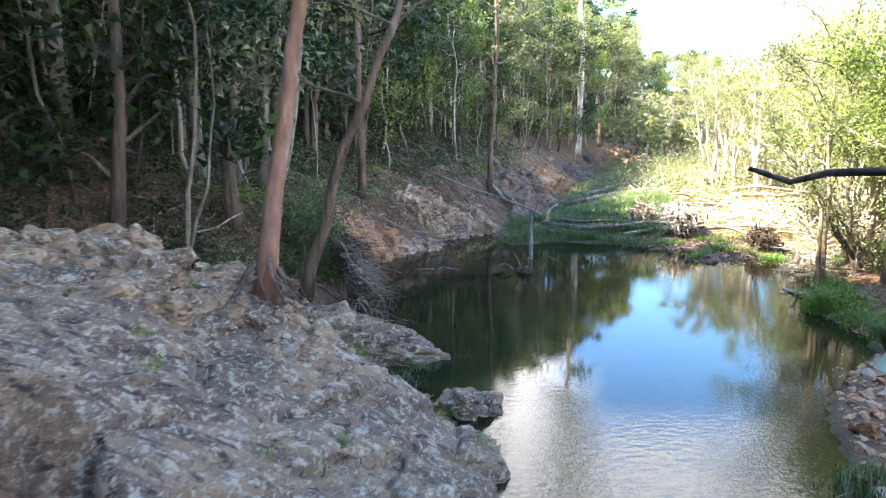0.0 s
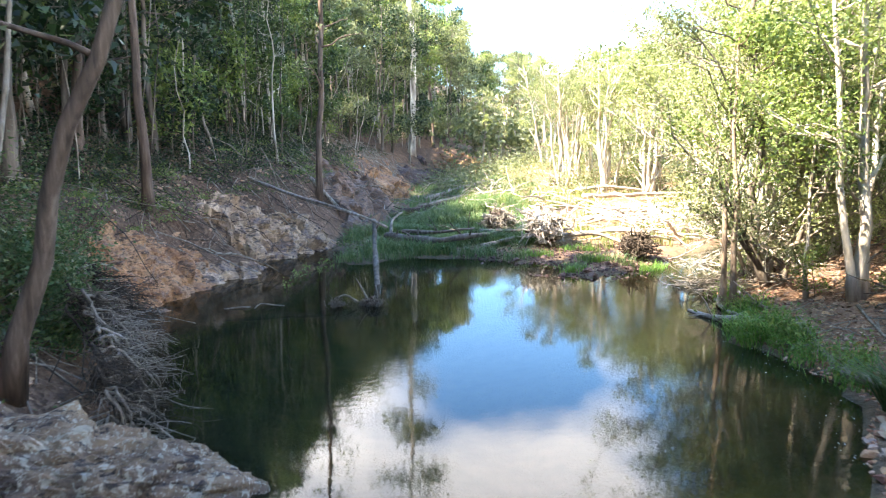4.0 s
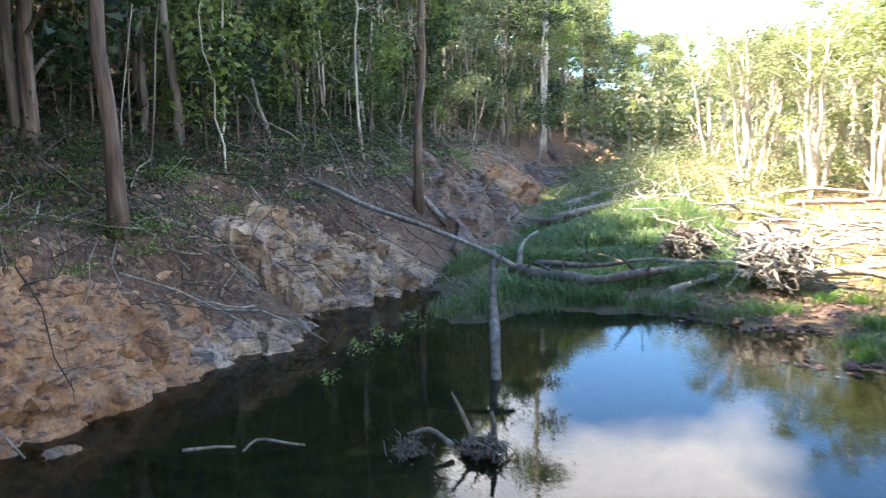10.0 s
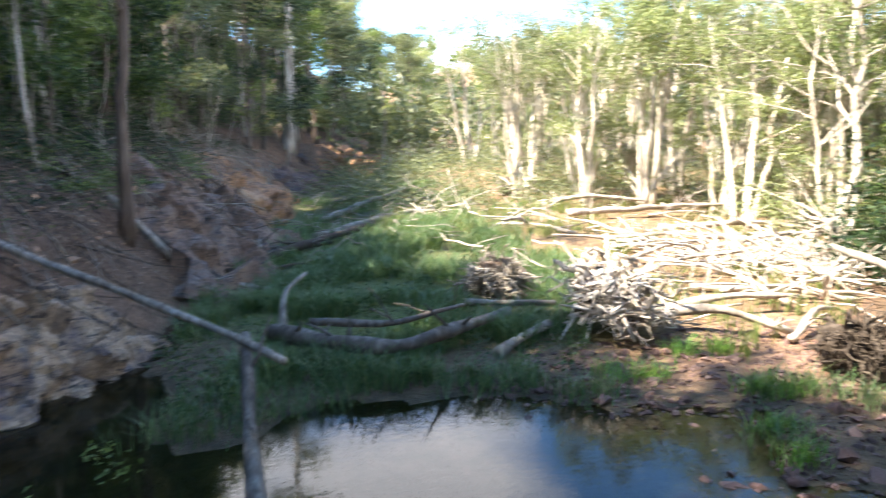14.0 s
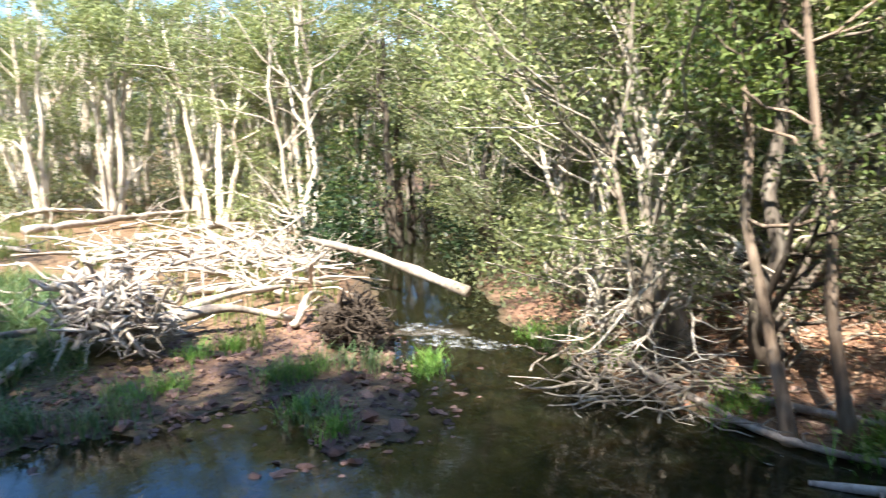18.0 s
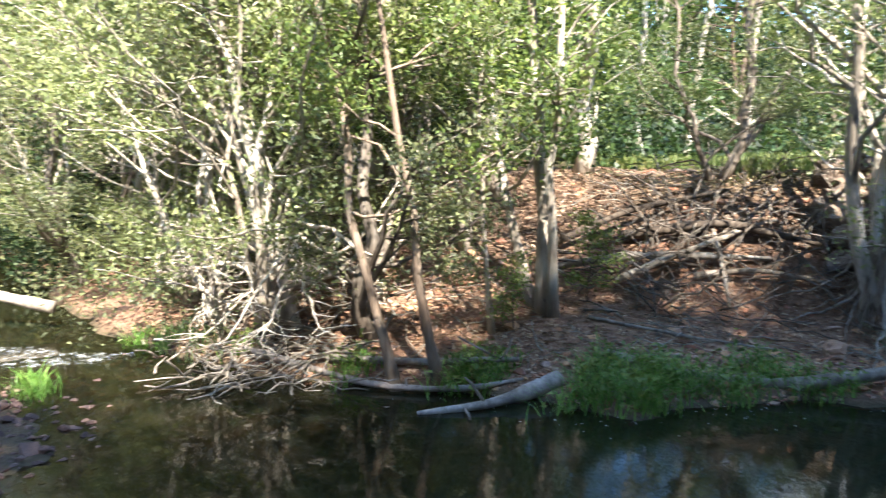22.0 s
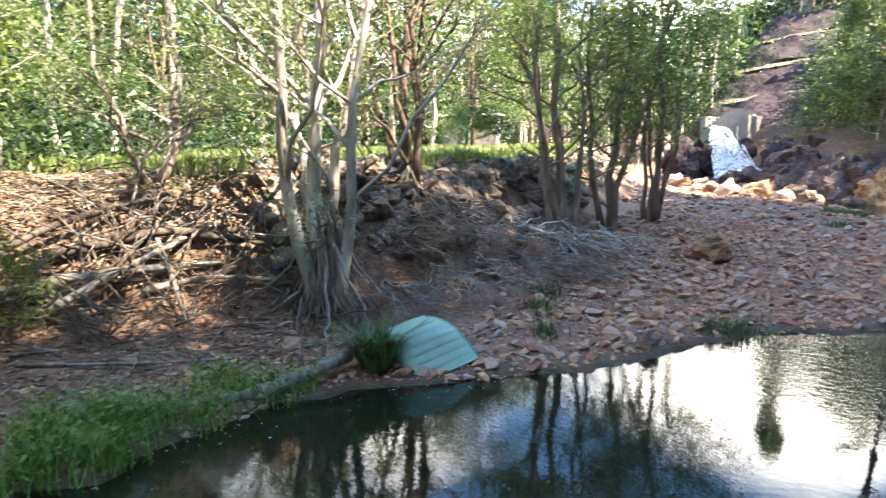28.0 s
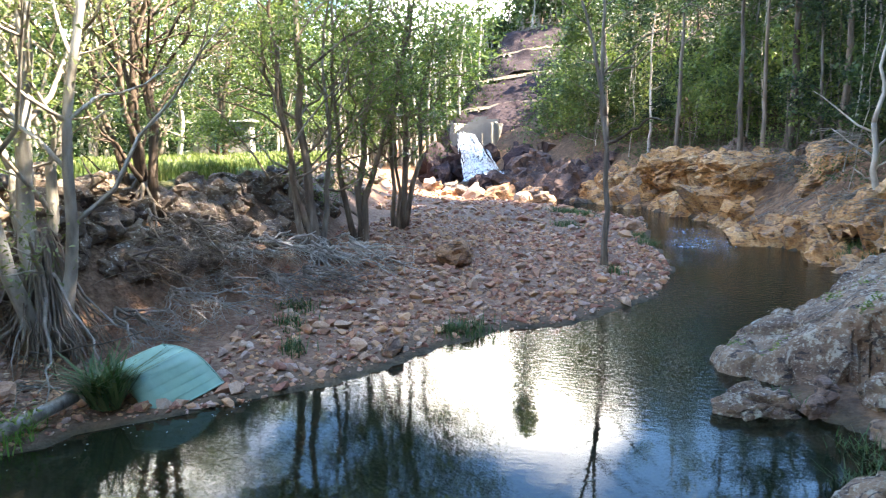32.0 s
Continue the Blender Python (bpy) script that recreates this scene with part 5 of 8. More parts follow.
# half the paperbark crowns use leaf_sun, sunlight included in the colour
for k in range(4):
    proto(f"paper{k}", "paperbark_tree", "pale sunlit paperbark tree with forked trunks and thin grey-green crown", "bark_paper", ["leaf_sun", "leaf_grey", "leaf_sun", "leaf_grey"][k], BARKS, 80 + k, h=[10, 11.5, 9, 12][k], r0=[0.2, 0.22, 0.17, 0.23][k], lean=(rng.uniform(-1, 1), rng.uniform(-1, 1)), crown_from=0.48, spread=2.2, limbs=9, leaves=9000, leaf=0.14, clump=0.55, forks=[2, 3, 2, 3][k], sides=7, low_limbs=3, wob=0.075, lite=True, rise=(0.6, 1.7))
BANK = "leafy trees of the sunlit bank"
# three of four crowns in leaf_sun, so they look sunlit by colour
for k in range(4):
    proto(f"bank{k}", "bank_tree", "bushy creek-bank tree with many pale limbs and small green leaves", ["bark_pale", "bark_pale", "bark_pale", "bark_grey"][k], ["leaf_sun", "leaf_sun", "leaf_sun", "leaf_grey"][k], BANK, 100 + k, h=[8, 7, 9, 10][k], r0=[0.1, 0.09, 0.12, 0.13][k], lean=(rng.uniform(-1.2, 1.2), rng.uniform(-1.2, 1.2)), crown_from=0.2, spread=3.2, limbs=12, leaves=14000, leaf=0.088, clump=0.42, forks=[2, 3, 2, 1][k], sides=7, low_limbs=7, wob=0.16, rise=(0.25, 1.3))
TERR = "leafy trees of the terrace"
for k in range(4):
    proto(f"terr{k}", "terrace_tree", "leafy green tree on the sunlit terrace", ["bark_grey", "bark_pale", "bark_brown", "bark_pale"][k], ["leaf_terrace", "leaf_mid", "leaf_terrace", "leaf_terrace"][k], TERR, 140 + k, h=[11, 13, 10, 15][k], r0=[0.14, 0.15, 0.13, 0.17][k], lean=(rng.uniform(-1, 1), rng.uniform(-1, 1)), crown_from=[0.22, 0.3, 0.2, 0.35][k], spread=2.9, limbs=13, leaves=9500, leaf=0.125, clump=0.6, forks=[1, 0, 2, 0][k], sides=7, low_limbs=4, wob=0.12, lite=True)

# ---- single trees ----
def lone_tree(name, label, bark, leafmat, x, y, seed, z=None, **kw):
    trunk, branches, quads = grow(seed, **kw)
    ob = thing(name, label, "tree", at=pose(x, y, gz(x, y) if z is None else z))
    part("trunk", trunk.mesh("trunk", M[bark]), ob)
    if branches.count:
        tagged(part("branchwork", branches.mesh("branchwork", M[bark]), ob), kind="stuff")
    if quads is not None:
        part("crown", quads_mesh("crown", quads, M[leafmat]), ob)
    return ob


lone_tree("red_gum_tree", "smooth red-barked gum tree leaning over the rock slab", "bark_red", "leaf_dark", -2.55, 10.0, 201, z=2.15, h=15, r0=0.13, lean=(2.2, 0.4), crown_from=0.55, spread=3, limbs=10, leaves=2500, leaf=0.25, clump=1.0, wob=0.05, sides=12)
lone_tree("brown_tree", "brown rough-barked tree leaning out from the bank", "bark_brown", "leaf_grey", -3.05, 15.4, 202, h=11, r0=0.135, lean=(3.0, -0.4), crown_from=0.45, spread=3.4, limbs=12, leaves=2600, leaf=0.18, clump=1.2, wob=0.12, sides=10, bare=0.4)
lone_tree("grey_trunk_tree", "tall grey-trunked tree on the bank above ochre rock", "bark_brown", "leaf_dark", -3.1, 27.4, 203, h=14.5, r0=0.15, wob=0.025, lean=(-0.5, 0.3), crown_from=0.6, spread=3, limbs=10, leaves=2500, leaf=0.24, clump=1.0, sides=10)
lone_tree("vine_tree", "tall pinkish dead tree hung with dry vines", "bark_brown", "leaf_grey", 2.3, 36.6, 204, h=17, r0=0.14, lean=(0.6, 0.5), crown_from=0.3, spread=1.3, limbs=16, leaves=700, leaf=0.2, clump=0.8, sides=8, bare=0.6)
lone_tree("tall_gum_tree", "very tall straight grey gum tree at the foot of the bank", "bark_pale", "leaf_grey", 12.1, 65.7, 205, h=32, r0=0.27, lean=(0.3, 0.3), crown_from=0.42, spread=3.5, limbs=16, leaves=3500, leaf=0.4, clump=1.4, sides=10)
gum = lone_tree("gravel_gum_tree", "slim bare gum tree standing on the gravel bar", "bark_grey", "leaf_grey", 3.2, 1.6, 206, h=10, r0=0.085, lean=(0.3, -0.6), crown_from=0.42, spread=2.2, limbs=6, leaves=120, leaf=0.14, clump=0.8, forks=0, bare=0.7, sides=9)

fork = Soup()
fork.tube(wander((0.1, -0.25, 4.0), (0.95, -0.3, 8.6), 12, 0.05, np.random.default_rng(19)), np.linspace(0.06, 0.02, 12), 8)
for k in range(7):
    fork.tube(wander((0.12 + 0.1 * k, -0.27, 4.3 + 0.5 * k), (0.12 + 0.1 * k + (-1) ** k * 1.1, -0.2 + 0.3 * (k % 3), 5.1 + 0.55 * k), 7, 0.05, np.random.default_rng(30 + k)), np.linspace(0.022, 0.006, 7), 5)
part("forked_limb", fork.mesh("forked_limb", M["bark_grey"]), gum, "bare forked upper stem")
limb = Soup()
limb.tube(wander((-0.02, 0.05, 3.3), (-1.55, 2.3, 3.85), 12, 0.05, np.random.default_rng(9)), np.linspace(0.045, 0.014, 12), 7)
part("overhanging_limb", limb.mesh("overhanging_limb", M["dark_wood"]), gum, "dark bare limb reaching over the water")
for key, x, y, q in [("pole0", -2.9, 33.9, 1.0), ("pole1", -4.9, 36.4, 1.1), ("forest2", -2.6, 43.2, 0.9), ("pole0", -0.4, 39.5, 1.0), ("pole0", 0.7, 37.6, 1.0), ("forest4", -6.7, 40, 1.1), ("forest2", 11.3, 62.8, 1.0), ("pole2", -5.5, 15.2, 0.9),
                     ("forest3", -7.1, 15.6, 1.0), ("forest3", -5.0, 17.4, 1.0), ("pole1", -8.2, 16.2, 1.1), ("pole1", -5.2, 14.3, 0.8), ("pole2", -4.4, 18.6, 0.9), ("pole0", -6.2, 18.0, 1.0)]:
    plant(key, x, y, x * 57 % 360, q)
root_kw = dict(crown_from=0.32, spread=2.4, rise=(0.4, 1.4), limbs=10, leaves=15000, leaf=0.092, clump=0.6, wob=0.1, sides=10, low_limbs=1)
# leaf_sun and leaf_bright crowns below have sunshine in their leaf colour
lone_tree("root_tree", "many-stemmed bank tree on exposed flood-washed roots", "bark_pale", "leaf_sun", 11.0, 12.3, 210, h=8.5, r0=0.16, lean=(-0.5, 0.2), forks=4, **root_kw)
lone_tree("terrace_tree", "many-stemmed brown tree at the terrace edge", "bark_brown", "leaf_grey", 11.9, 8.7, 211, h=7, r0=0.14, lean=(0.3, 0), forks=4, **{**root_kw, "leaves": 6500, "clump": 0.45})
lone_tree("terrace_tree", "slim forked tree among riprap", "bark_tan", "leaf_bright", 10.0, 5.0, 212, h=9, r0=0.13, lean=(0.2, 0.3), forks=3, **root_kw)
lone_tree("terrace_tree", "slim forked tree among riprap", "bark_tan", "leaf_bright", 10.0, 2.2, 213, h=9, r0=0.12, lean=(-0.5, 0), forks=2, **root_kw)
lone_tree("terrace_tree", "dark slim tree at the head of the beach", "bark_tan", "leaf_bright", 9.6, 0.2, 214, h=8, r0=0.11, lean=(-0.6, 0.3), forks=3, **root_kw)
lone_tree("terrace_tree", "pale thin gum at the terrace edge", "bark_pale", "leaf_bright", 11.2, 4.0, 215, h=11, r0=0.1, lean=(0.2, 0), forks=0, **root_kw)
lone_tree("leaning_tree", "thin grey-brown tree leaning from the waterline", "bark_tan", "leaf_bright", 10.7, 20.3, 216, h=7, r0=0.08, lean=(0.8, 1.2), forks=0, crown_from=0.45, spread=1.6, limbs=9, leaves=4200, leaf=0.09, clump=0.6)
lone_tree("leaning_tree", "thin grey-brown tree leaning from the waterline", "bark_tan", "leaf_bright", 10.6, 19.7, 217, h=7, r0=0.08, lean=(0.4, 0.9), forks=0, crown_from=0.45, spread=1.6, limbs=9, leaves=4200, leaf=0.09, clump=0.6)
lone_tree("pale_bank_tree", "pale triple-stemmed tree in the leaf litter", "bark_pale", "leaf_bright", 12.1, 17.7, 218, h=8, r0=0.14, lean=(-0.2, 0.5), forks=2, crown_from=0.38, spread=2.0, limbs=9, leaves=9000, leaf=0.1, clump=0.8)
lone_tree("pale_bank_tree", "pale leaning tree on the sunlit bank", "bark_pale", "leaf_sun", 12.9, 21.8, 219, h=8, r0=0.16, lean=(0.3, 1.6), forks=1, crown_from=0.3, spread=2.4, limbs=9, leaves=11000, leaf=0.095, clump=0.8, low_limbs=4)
lone_tree("thin_bank_tree", "thin pale sapling in the leaf litter", "bark_pale", "leaf_mid", 11.7, 18.7, 220, h=6, r0=0.05, lean=(0.2, 0.2), forks=0, crown_from=0.5, spread=1.2, limbs=7, leaves=2000, leaf=0.09, clump=0.6)

# tall trunks over the upstream ledges and a dead snag at their edge
for k, (x, y, bark) in enumerate([(-1.5, -15.4, "bark_grey"), (-2.4, -15.0, "bark_tan"), (-3.4, -14.6, "bark_brown"), (-5.0, -12.0, "bark_tan"), (1.4, -21.0, "bark_grey")]):
    lone_tree("ledge_tree", "tall straight grey-brown trunk above the upstream ledges", bark, "leaf_mid", x, y, 230 + k, h=15 - k % 3, r0=(0.13, 0.11, 0.2, 0.15, 0.14)[k], lean=(0.3 - 0.2 * k, 0.2), crown_from=0.5, spread=2.4, limbs=9, leaves=1800, leaf=0.2, clump=0.9, wob=0.03, sides=9)
snag = Soup()
stem = wander((0, 0, -0.2), (0.55, 0.2, 3.1), 10, 0.06, np.random.default_rng(81))
snag.tube(stem, np.linspace(0.12, 0.075, 10), 9)
snag.tube(wander(stem[-1], (0.25, 0.1, 6.2), 9, 0.07, np.random.default_rng(82)), np.linspace(0.075, 0.02, 9), 8)
for k in range(5):
    snag.tube(wander(stem[4 + k], stem[4 + k] + np.array([(-1) ** k * (0.7 + 0.25 * k), 0.3 - 0.15 * k, 0.5 + 0.2 * k]), 6, 0.06, np.random.default_rng(83 + k)), np.linspace(0.04, 0.012, 6), 6)
part("trunk", snag.mesh("trunk", M["bark_paper"]), thing("dead_snag", "pale crooked dead snag at the edge of the ledges", "dead tree", at=pose(-4.75, -4.0, gz(-4.75, -4.0))))

# ---- the forest slope in the west ----
r = np.random.default_rng(11)
placed = []
tries = 0
while len(placed) < 190 and tries < 6000:
    tries += 1
    y = r.uniform(-45, 120)
    x = r.uniform(-38, 30)
    if not inside(np.array(x), np.array(y), LAND_WEST):
        continue
    d = float(near_line(np.array(x), np.array(y), SHORE_WEST + TOE_WEST))
    if d < (9 if 3 < y < 17 else 3.2) or d > 34 or any(math.hypot(x - a, y - b) < 2.4 for a, b in placed):
        continue
    placed.append((x, y))
    plant((f"rim{r.integers(0, 3)}" if y > 46 and x > 2 else f"forest{r.integers(0, 5)}") if d < 13 else f"deep{r.integers(0, 3)}", x, y, r.uniform(0, 360), r.uniform(0.8, 1.25))
# taller trees added behind the slab and upstream, tops unseen, to keep the pool in shade
for k in range(34):
    y = -16 + k * 1.05
    x = (-11.5 if 1 < y < 18 else -8.0 if y > -6 else -9.5) - r.uniform(0, 5)
    plant(f"forest{r.integers(0, 5)}" if k % 2 else f"deep{r.integers(0, 3)}", x, y, r.uniform(0, 360), r.uniform(1.15, 1.4))
for k in range(26):
    y = -16 + k * 1.08
    plant(f"deep{r.integers(0, 3)}", -13.5 - r.uniform(0, 6), y, r.uniform(0, 360), r.uniform(1.45, 1.65))
for k in range(16):
    plant(f"deep{r.integers(0, 3)}", -14.5 - r.uniform(0, 5), -3.0 + k * 0.9, r.uniform(0, 360), r.uniform(1.55, 1.65))
# the edge of the forest along the far bank
for k in range(44):
    y = 40 + k * 1.7
    x = float(np.interp(y, [36, 46, 57, 67, 80, 97, 135], [3.8, 7, 10.5, 15.5, 24, 36, 60])) - r.uniform(3.2, 8)
    plant(f"rim{r.integers(0, 3)}" if k % 4 else f"forest{r.integers(0, 5)}", x, y, r.uniform(0, 360), r.uniform(0.85, 1.2))
placed2, tries = [], 0
while len(placed2) < 190 and tries < 8000:
    tries += 1
    y, x = r.uniform(-30, 85), r.uniform(-24, 22)
    if not inside(np.array(x), np.array(y), LAND_WEST):
        continue
    d = float(near_line(np.array(x), np.array(y), SHORE_WEST + TOE_WEST))
    if d < (8 if 3 < y < 17 else 4.6) or d > 18 or any(math.hypot(x - a, y - b) < 1.0 for a, b in placed2):
        continue
    placed2.append((x, y))
    plant(f"sapling{r.integers(0, 5)}" if r.uniform() < 0.6 else f"pole{r.integers(0, 3)}", x, y, r.uniform(0, 360), r.uniform(0.75, 1.3))

for x, y in west_places(60, 4.0, 11, -40, 2, 42):
    plant(f"sapling{r.choice([1, 2, 4])}", x, y, r.uniform(0, 360), r.uniform(1.0, 1.5))

# ---- paperbarks north-east, bank trees east, terrace trees ----
r = np.random.default_rng(111)
for x, y in [(17.5, 46), (19, 43.5), (21.4, 42.9), (22.4, 38.8), (23.5, 41), (25, 38.5), (26, 43), (28, 40.5), (29, 50.6), (24, 47), (20, 51), (31, 45), (33, 41.5), (27, 56), (34, 52), (22, 60), (36, 47), (20.5, 46), (26.5, 40.5), (24, 36.3), (19.5, 48.5), (22, 52), (27, 47.5), (30, 38), (32.5, 48), (25.5, 51), (36, 43), (24.6, 34.4), (23.2, 44.8), (29.5, 43.5), (33, 64), (40, 56), (38, 72)]:
    plant(f"paper{r.integers(0, 4)}", x, y, r.uniform(0, 360), r.uniform(0.72, 0.98))
for x, y in [(16.5, 23.2), (18, 24.6), (20, 25.5), (14.8, 21.5), (13, 22.2), (15.2, 23.6), (21, 27.4), (23.5, 28.4), (26.5, 30.2), (30, 32), (19.2, 26.6), (20.5, 33.6), (26, 36.6), (29, 38.2), (22, 24), (26, 26), (22, 26), (25, 28), (29, 30), (12.2, 20.5), (28, 24), (33, 33), (38, 34)]:
    plant(f"bank{r.integers(0, 4)}", x, y, r.uniform(0, 360), r.uniform(0.85, 1.2))
for x, y in [(22, 14), (24, 6.5), (25, 8), (24, 0), (22, -9), (27, -6), (23, -16), (30, -14), (28, 4), (32, 10), (30, 18), (36, 2), (35, -10), (26, -22), (32, -24), (38, -20), (25, -30), (40, 12), (36, 20)]:
    plant(f"terr{r.integers(0, 4)}", x, y, r.uniform(0, 360), r.uniform(0.8, 1.15))
for x, y in [(23, 23), (25.5, 19), (27, 27), (30.5, 27), (24, 32.2), (29, 35), (33.5, 30.5), (24.5, 15), (36, 37), (40, 40), (44, 36), (33, 36.3), (38.5, 45), (46, 47), (30, 22), (35, 26)]:
    plant(f"terr{r.integers(0, 4)}", x, y, r.uniform(0, 360), r.uniform(1.0, 1.25))
for x, y in [(26, 12), (27, 0), (29, 8), (26, -11), (31, -3), (34, 14), (29, -18), (33, 5)]:
    plant(f"terr{r.integers(0, 4)}", x, y, r.uniform(0, 360), r.uniform(0.8, 1.2))
# trees added on the western slope so that their shade reaches across the pool
for x, y in [(-10.5, 13.0), (-11.2, 14.8), (-10.2, 16.2), (-12.2, 12.0), (-12.0, 16.2), (-12.4, 14.0)]:
    plant("forest4", x, y, r.uniform(0, 360), r.uniform(1.0, 1.08) * (1.26 if y < 15 else 1.04))
for x, y, q in [(-5.6, 22.4, 0.96), (-6.6, 23.6, 1.0), (-5.8, 24.9, 0.9), (-6.8, 26.2, 0.9), (-6.3, 18.6, 1.0), (-7.4, 20.2, 1.05), (-6.0, 20.9, 0.94)]:
    plant("forest0" if x < -6.5 else "forest4", x, y, r.uniform(0, 360), q)
for x, y in [(16.4, 20.0), (19, 21.5), (17.5, 17.2), (20, 18.4), (24, 20), (18.0, 14.8), (22, 16.5), (14.9, 18.4), (21.5, 22.5), (26, 22.5), (28.5, 17), (23, 12.5)]:
    plant(["terr1", "terr3"][r.integers(0, 2)], x, y, r.uniform(0, 360), r.uniform(0.9, 1.15))
for x, y, key, q in [(15.6, 20.6, "bank3", 1.1), (16.8, 18.4, "bank3", 1.1), (17.6, 22.4, "bank1", 1.2), (14.2, 13.4, "bank3", 0.8), (13.9, 23.0, "bank0", 1.0)]:
    plant(key, x, y, r.uniform(0, 360), q)
# more tall western trees, added to lengthen the shade on the east bank
for x, y, q in [(-9.6, 12.6, 1.2), (-10.8, 15.4, 1.25), (-13.2, 13.2, 1.42), (-13.6, 15.2, 1.45), (-12.8, 17.2, 1.4), (-15.6, 14.2, 1.55), (-15.9, 16.4, 1.55), (-16.2, 12.2, 1.55), (-14.6, 11.0, 1.5), (-14.8, 9.4, 1.5)]:
    plant("deep1" if q < 1.3 else "deep2", x, y, r.uniform(0, 360), q)
for x, y in west_places(34, 5.0, 12, 22, 48, 83, False):
    plant(f"sapling{r.choice([1, 2, 4])}", x, y, r.uniform(0, 360), r.uniform(0.8, 1.3))
# deep trees added to close sun leaks onto the west bank
for x, y in west_places(34, 5.0, 15, 16, 42, 71, False):
    plant(f"deep{r.integers(0, 3)}", x, y, r.uniform(0, 360), r.uniform(0.7, 0.85))
plant("sapling2", 11.6, 18.4, 40, 0.3)
plant("sapling2", 12.3, 16.9, 140, 0.36)

# ================= wood: logs, roots, brush =================
def log(name, label, pts, r0, r1, mat, seed, sides=9, stubs=0, wob=0.04, flat=1.0):
    """A fallen trunk along pts with an uneven girth and broken stubs."""
    r = np.random.default_rng(seed)
    pts = np.asarray(pts, float)
    seg = np.concatenate([[0], np.cumsum(np.linalg.norm(np.diff(pts, axis=0), axis=1))])
    n = max(8, int(seg[-1] / 0.25))
    u = np.linspace(0, seg[-1], n)
    path = np.stack([np.interp(u, seg, pts[:, a]) for a in range(3)], 1)
    for _ in range(2):
        path[1:-1] = (path[:-2] + 2 * path[1:-1] + path[2:]) / 4
    path += np.cumsum(r.normal(size=(n, 3)), 0) * wob * 0.12
    rad = np.linspace(r0, r1, n) * (1 + 0.13 * np.sin(u * 4.3 + seed) + r.normal(size=n) * 0.05)
    s = Soup()
    s.tube(path, rad, sides, True, flat)
    if not stubs:
        return tagged(new(name, s.mesh(name, M[mat])), label, "log")
    mid = path[n // 2]
    ob = thing(name, label, "log", at=pose(*mid))
    s.v[0] = s.v[0] - mid
    part("stem", s.mesh("stem", M[mat]), ob)
    for _ in range(stubs):
        i = r.integers(1, n - 1)
        e = path[i] + r.normal(size=3) * (0.35, 0.35, 0.2) + (0, 0, r.uniform(0.05, 0.4))
        s = Soup()
        s.tube(wander(path[i], e, 4, 0.02, r) - mid, np.linspace(rad[i] * 0.4, 0.012, 4), 5)
        part("stub", s.mesh("stub", M[mat]), ob)
    return ob


def sticks(name, label, mat, places, seed, length=(0.5, 1.6), rad=(0.008, 0.03), rise=0.25, lift=0.05, kind="stuff", bend=0.05, yaw=None):
    """Loose sticks strewn over the given places."""
    r = np.random.default_rng(seed)
    s = Soup()
    for x, y in places:
        a = r.uniform(0, 6.28) if yaw is None else yaw + r.normal() * 0.5
        ln = r.uniform(*length)
        e = (x + math.cos(a) * ln, y + math.sin(a) * ln)
        z0, z1 = gz(x, y) + lift * r.uniform(0, 1), gz(*e) + lift * r.uniform(0, 2) + rise * ln * max(0.0, r.normal() * 0.5)
        q = r.uniform(*rad)
        s.tube(wander((x, y, z0 + q), (*e, z1 + q), 5, bend * ln, r), np.linspace(q, q * 0.5, 5), 5, True)
    return tagged(new(name, s.mesh(name, M[mat])), label, "sticks", kind=kind)


def root_ball(label, x, y, size, mat, seed, toward=(0, -1), z=None, n=90):
    """A torn-out root plate: an earthy core with roots spreading from it."""
    r = np.random.default_rng(seed)
    ob = thing("root_ball", label, "root ball", at=pose(x, y, (gz(x, y) if z is None else z)))
    core = rock_mesh("core", M["dark_wood"] if mat == "dark_wood" else M["bark_brown"], (size * 0.48, size * 0.38, size * 0.42), seed, 4, 0.35, 2.2, crack=0.1, cell=0.4)
    c = part("core", core, ob)
    c.location = (0, 0, size * 0.42)
    s = Soup()
    t = np.array([toward[0], toward[1], 0.0])
    for _ in range(n):
        d = r.normal(size=3)
        d += t * 0.8
        d /= np.linalg.norm(d)
        if d[2] < -0.35:
            d[2] *= -0.5
        a = np.array([0, 0, size * 0.42]) + d * size * 0.3
        e = np.array([0, 0, size * 0.4]) + d * size * r.uniform(0.4, 0.85) * (1, 1, 0.8) + r.normal(size=3) * 0.14 * size - (0, 0, 0.08 * size)
        e[2] = max(e[2], 0.02)
        q = r.uniform(0.012, 0.045) * max(size, 0.6)
        s.tube(wander(a, e, 7, 0.09 * size, r), np.linspace(q, q * 0.2, 7), 5)
    tagged(part("root_tangle", s.mesh("root_tangle", M[mat]), ob), kind="stuff")
    return ob


def g(x, y, up=0.0):
    return (x, y, gz(x, y) + up)


# the leaning post, the long pale trunk that lies on it, and the snags in the pool
log("leaning_post", "weathered grey dead trunk leaning out of the pool", [(3.05, 24.6, -0.5), (3.1, 24.95, 0.0), (3.25, 26.3, 0.75), (3.42, 27.6, 1.5)], 0.095, 0.06, "wet_wood", 1, 12, 3, 0.03)
log("fallen_tree", "long thin pale fallen trunk from bank to post", [(-0.4, 33.1, 2.55), (1.0, 30.7, 2.1), (2.5, 28.4, 1.75), (3.3, 27.5, 1.5), (3.75, 27.0, 1.3)], 0.062, 0.04, "dead_wood", 2, 9, 2, 0.03)
r = np.random.default_rng(5)
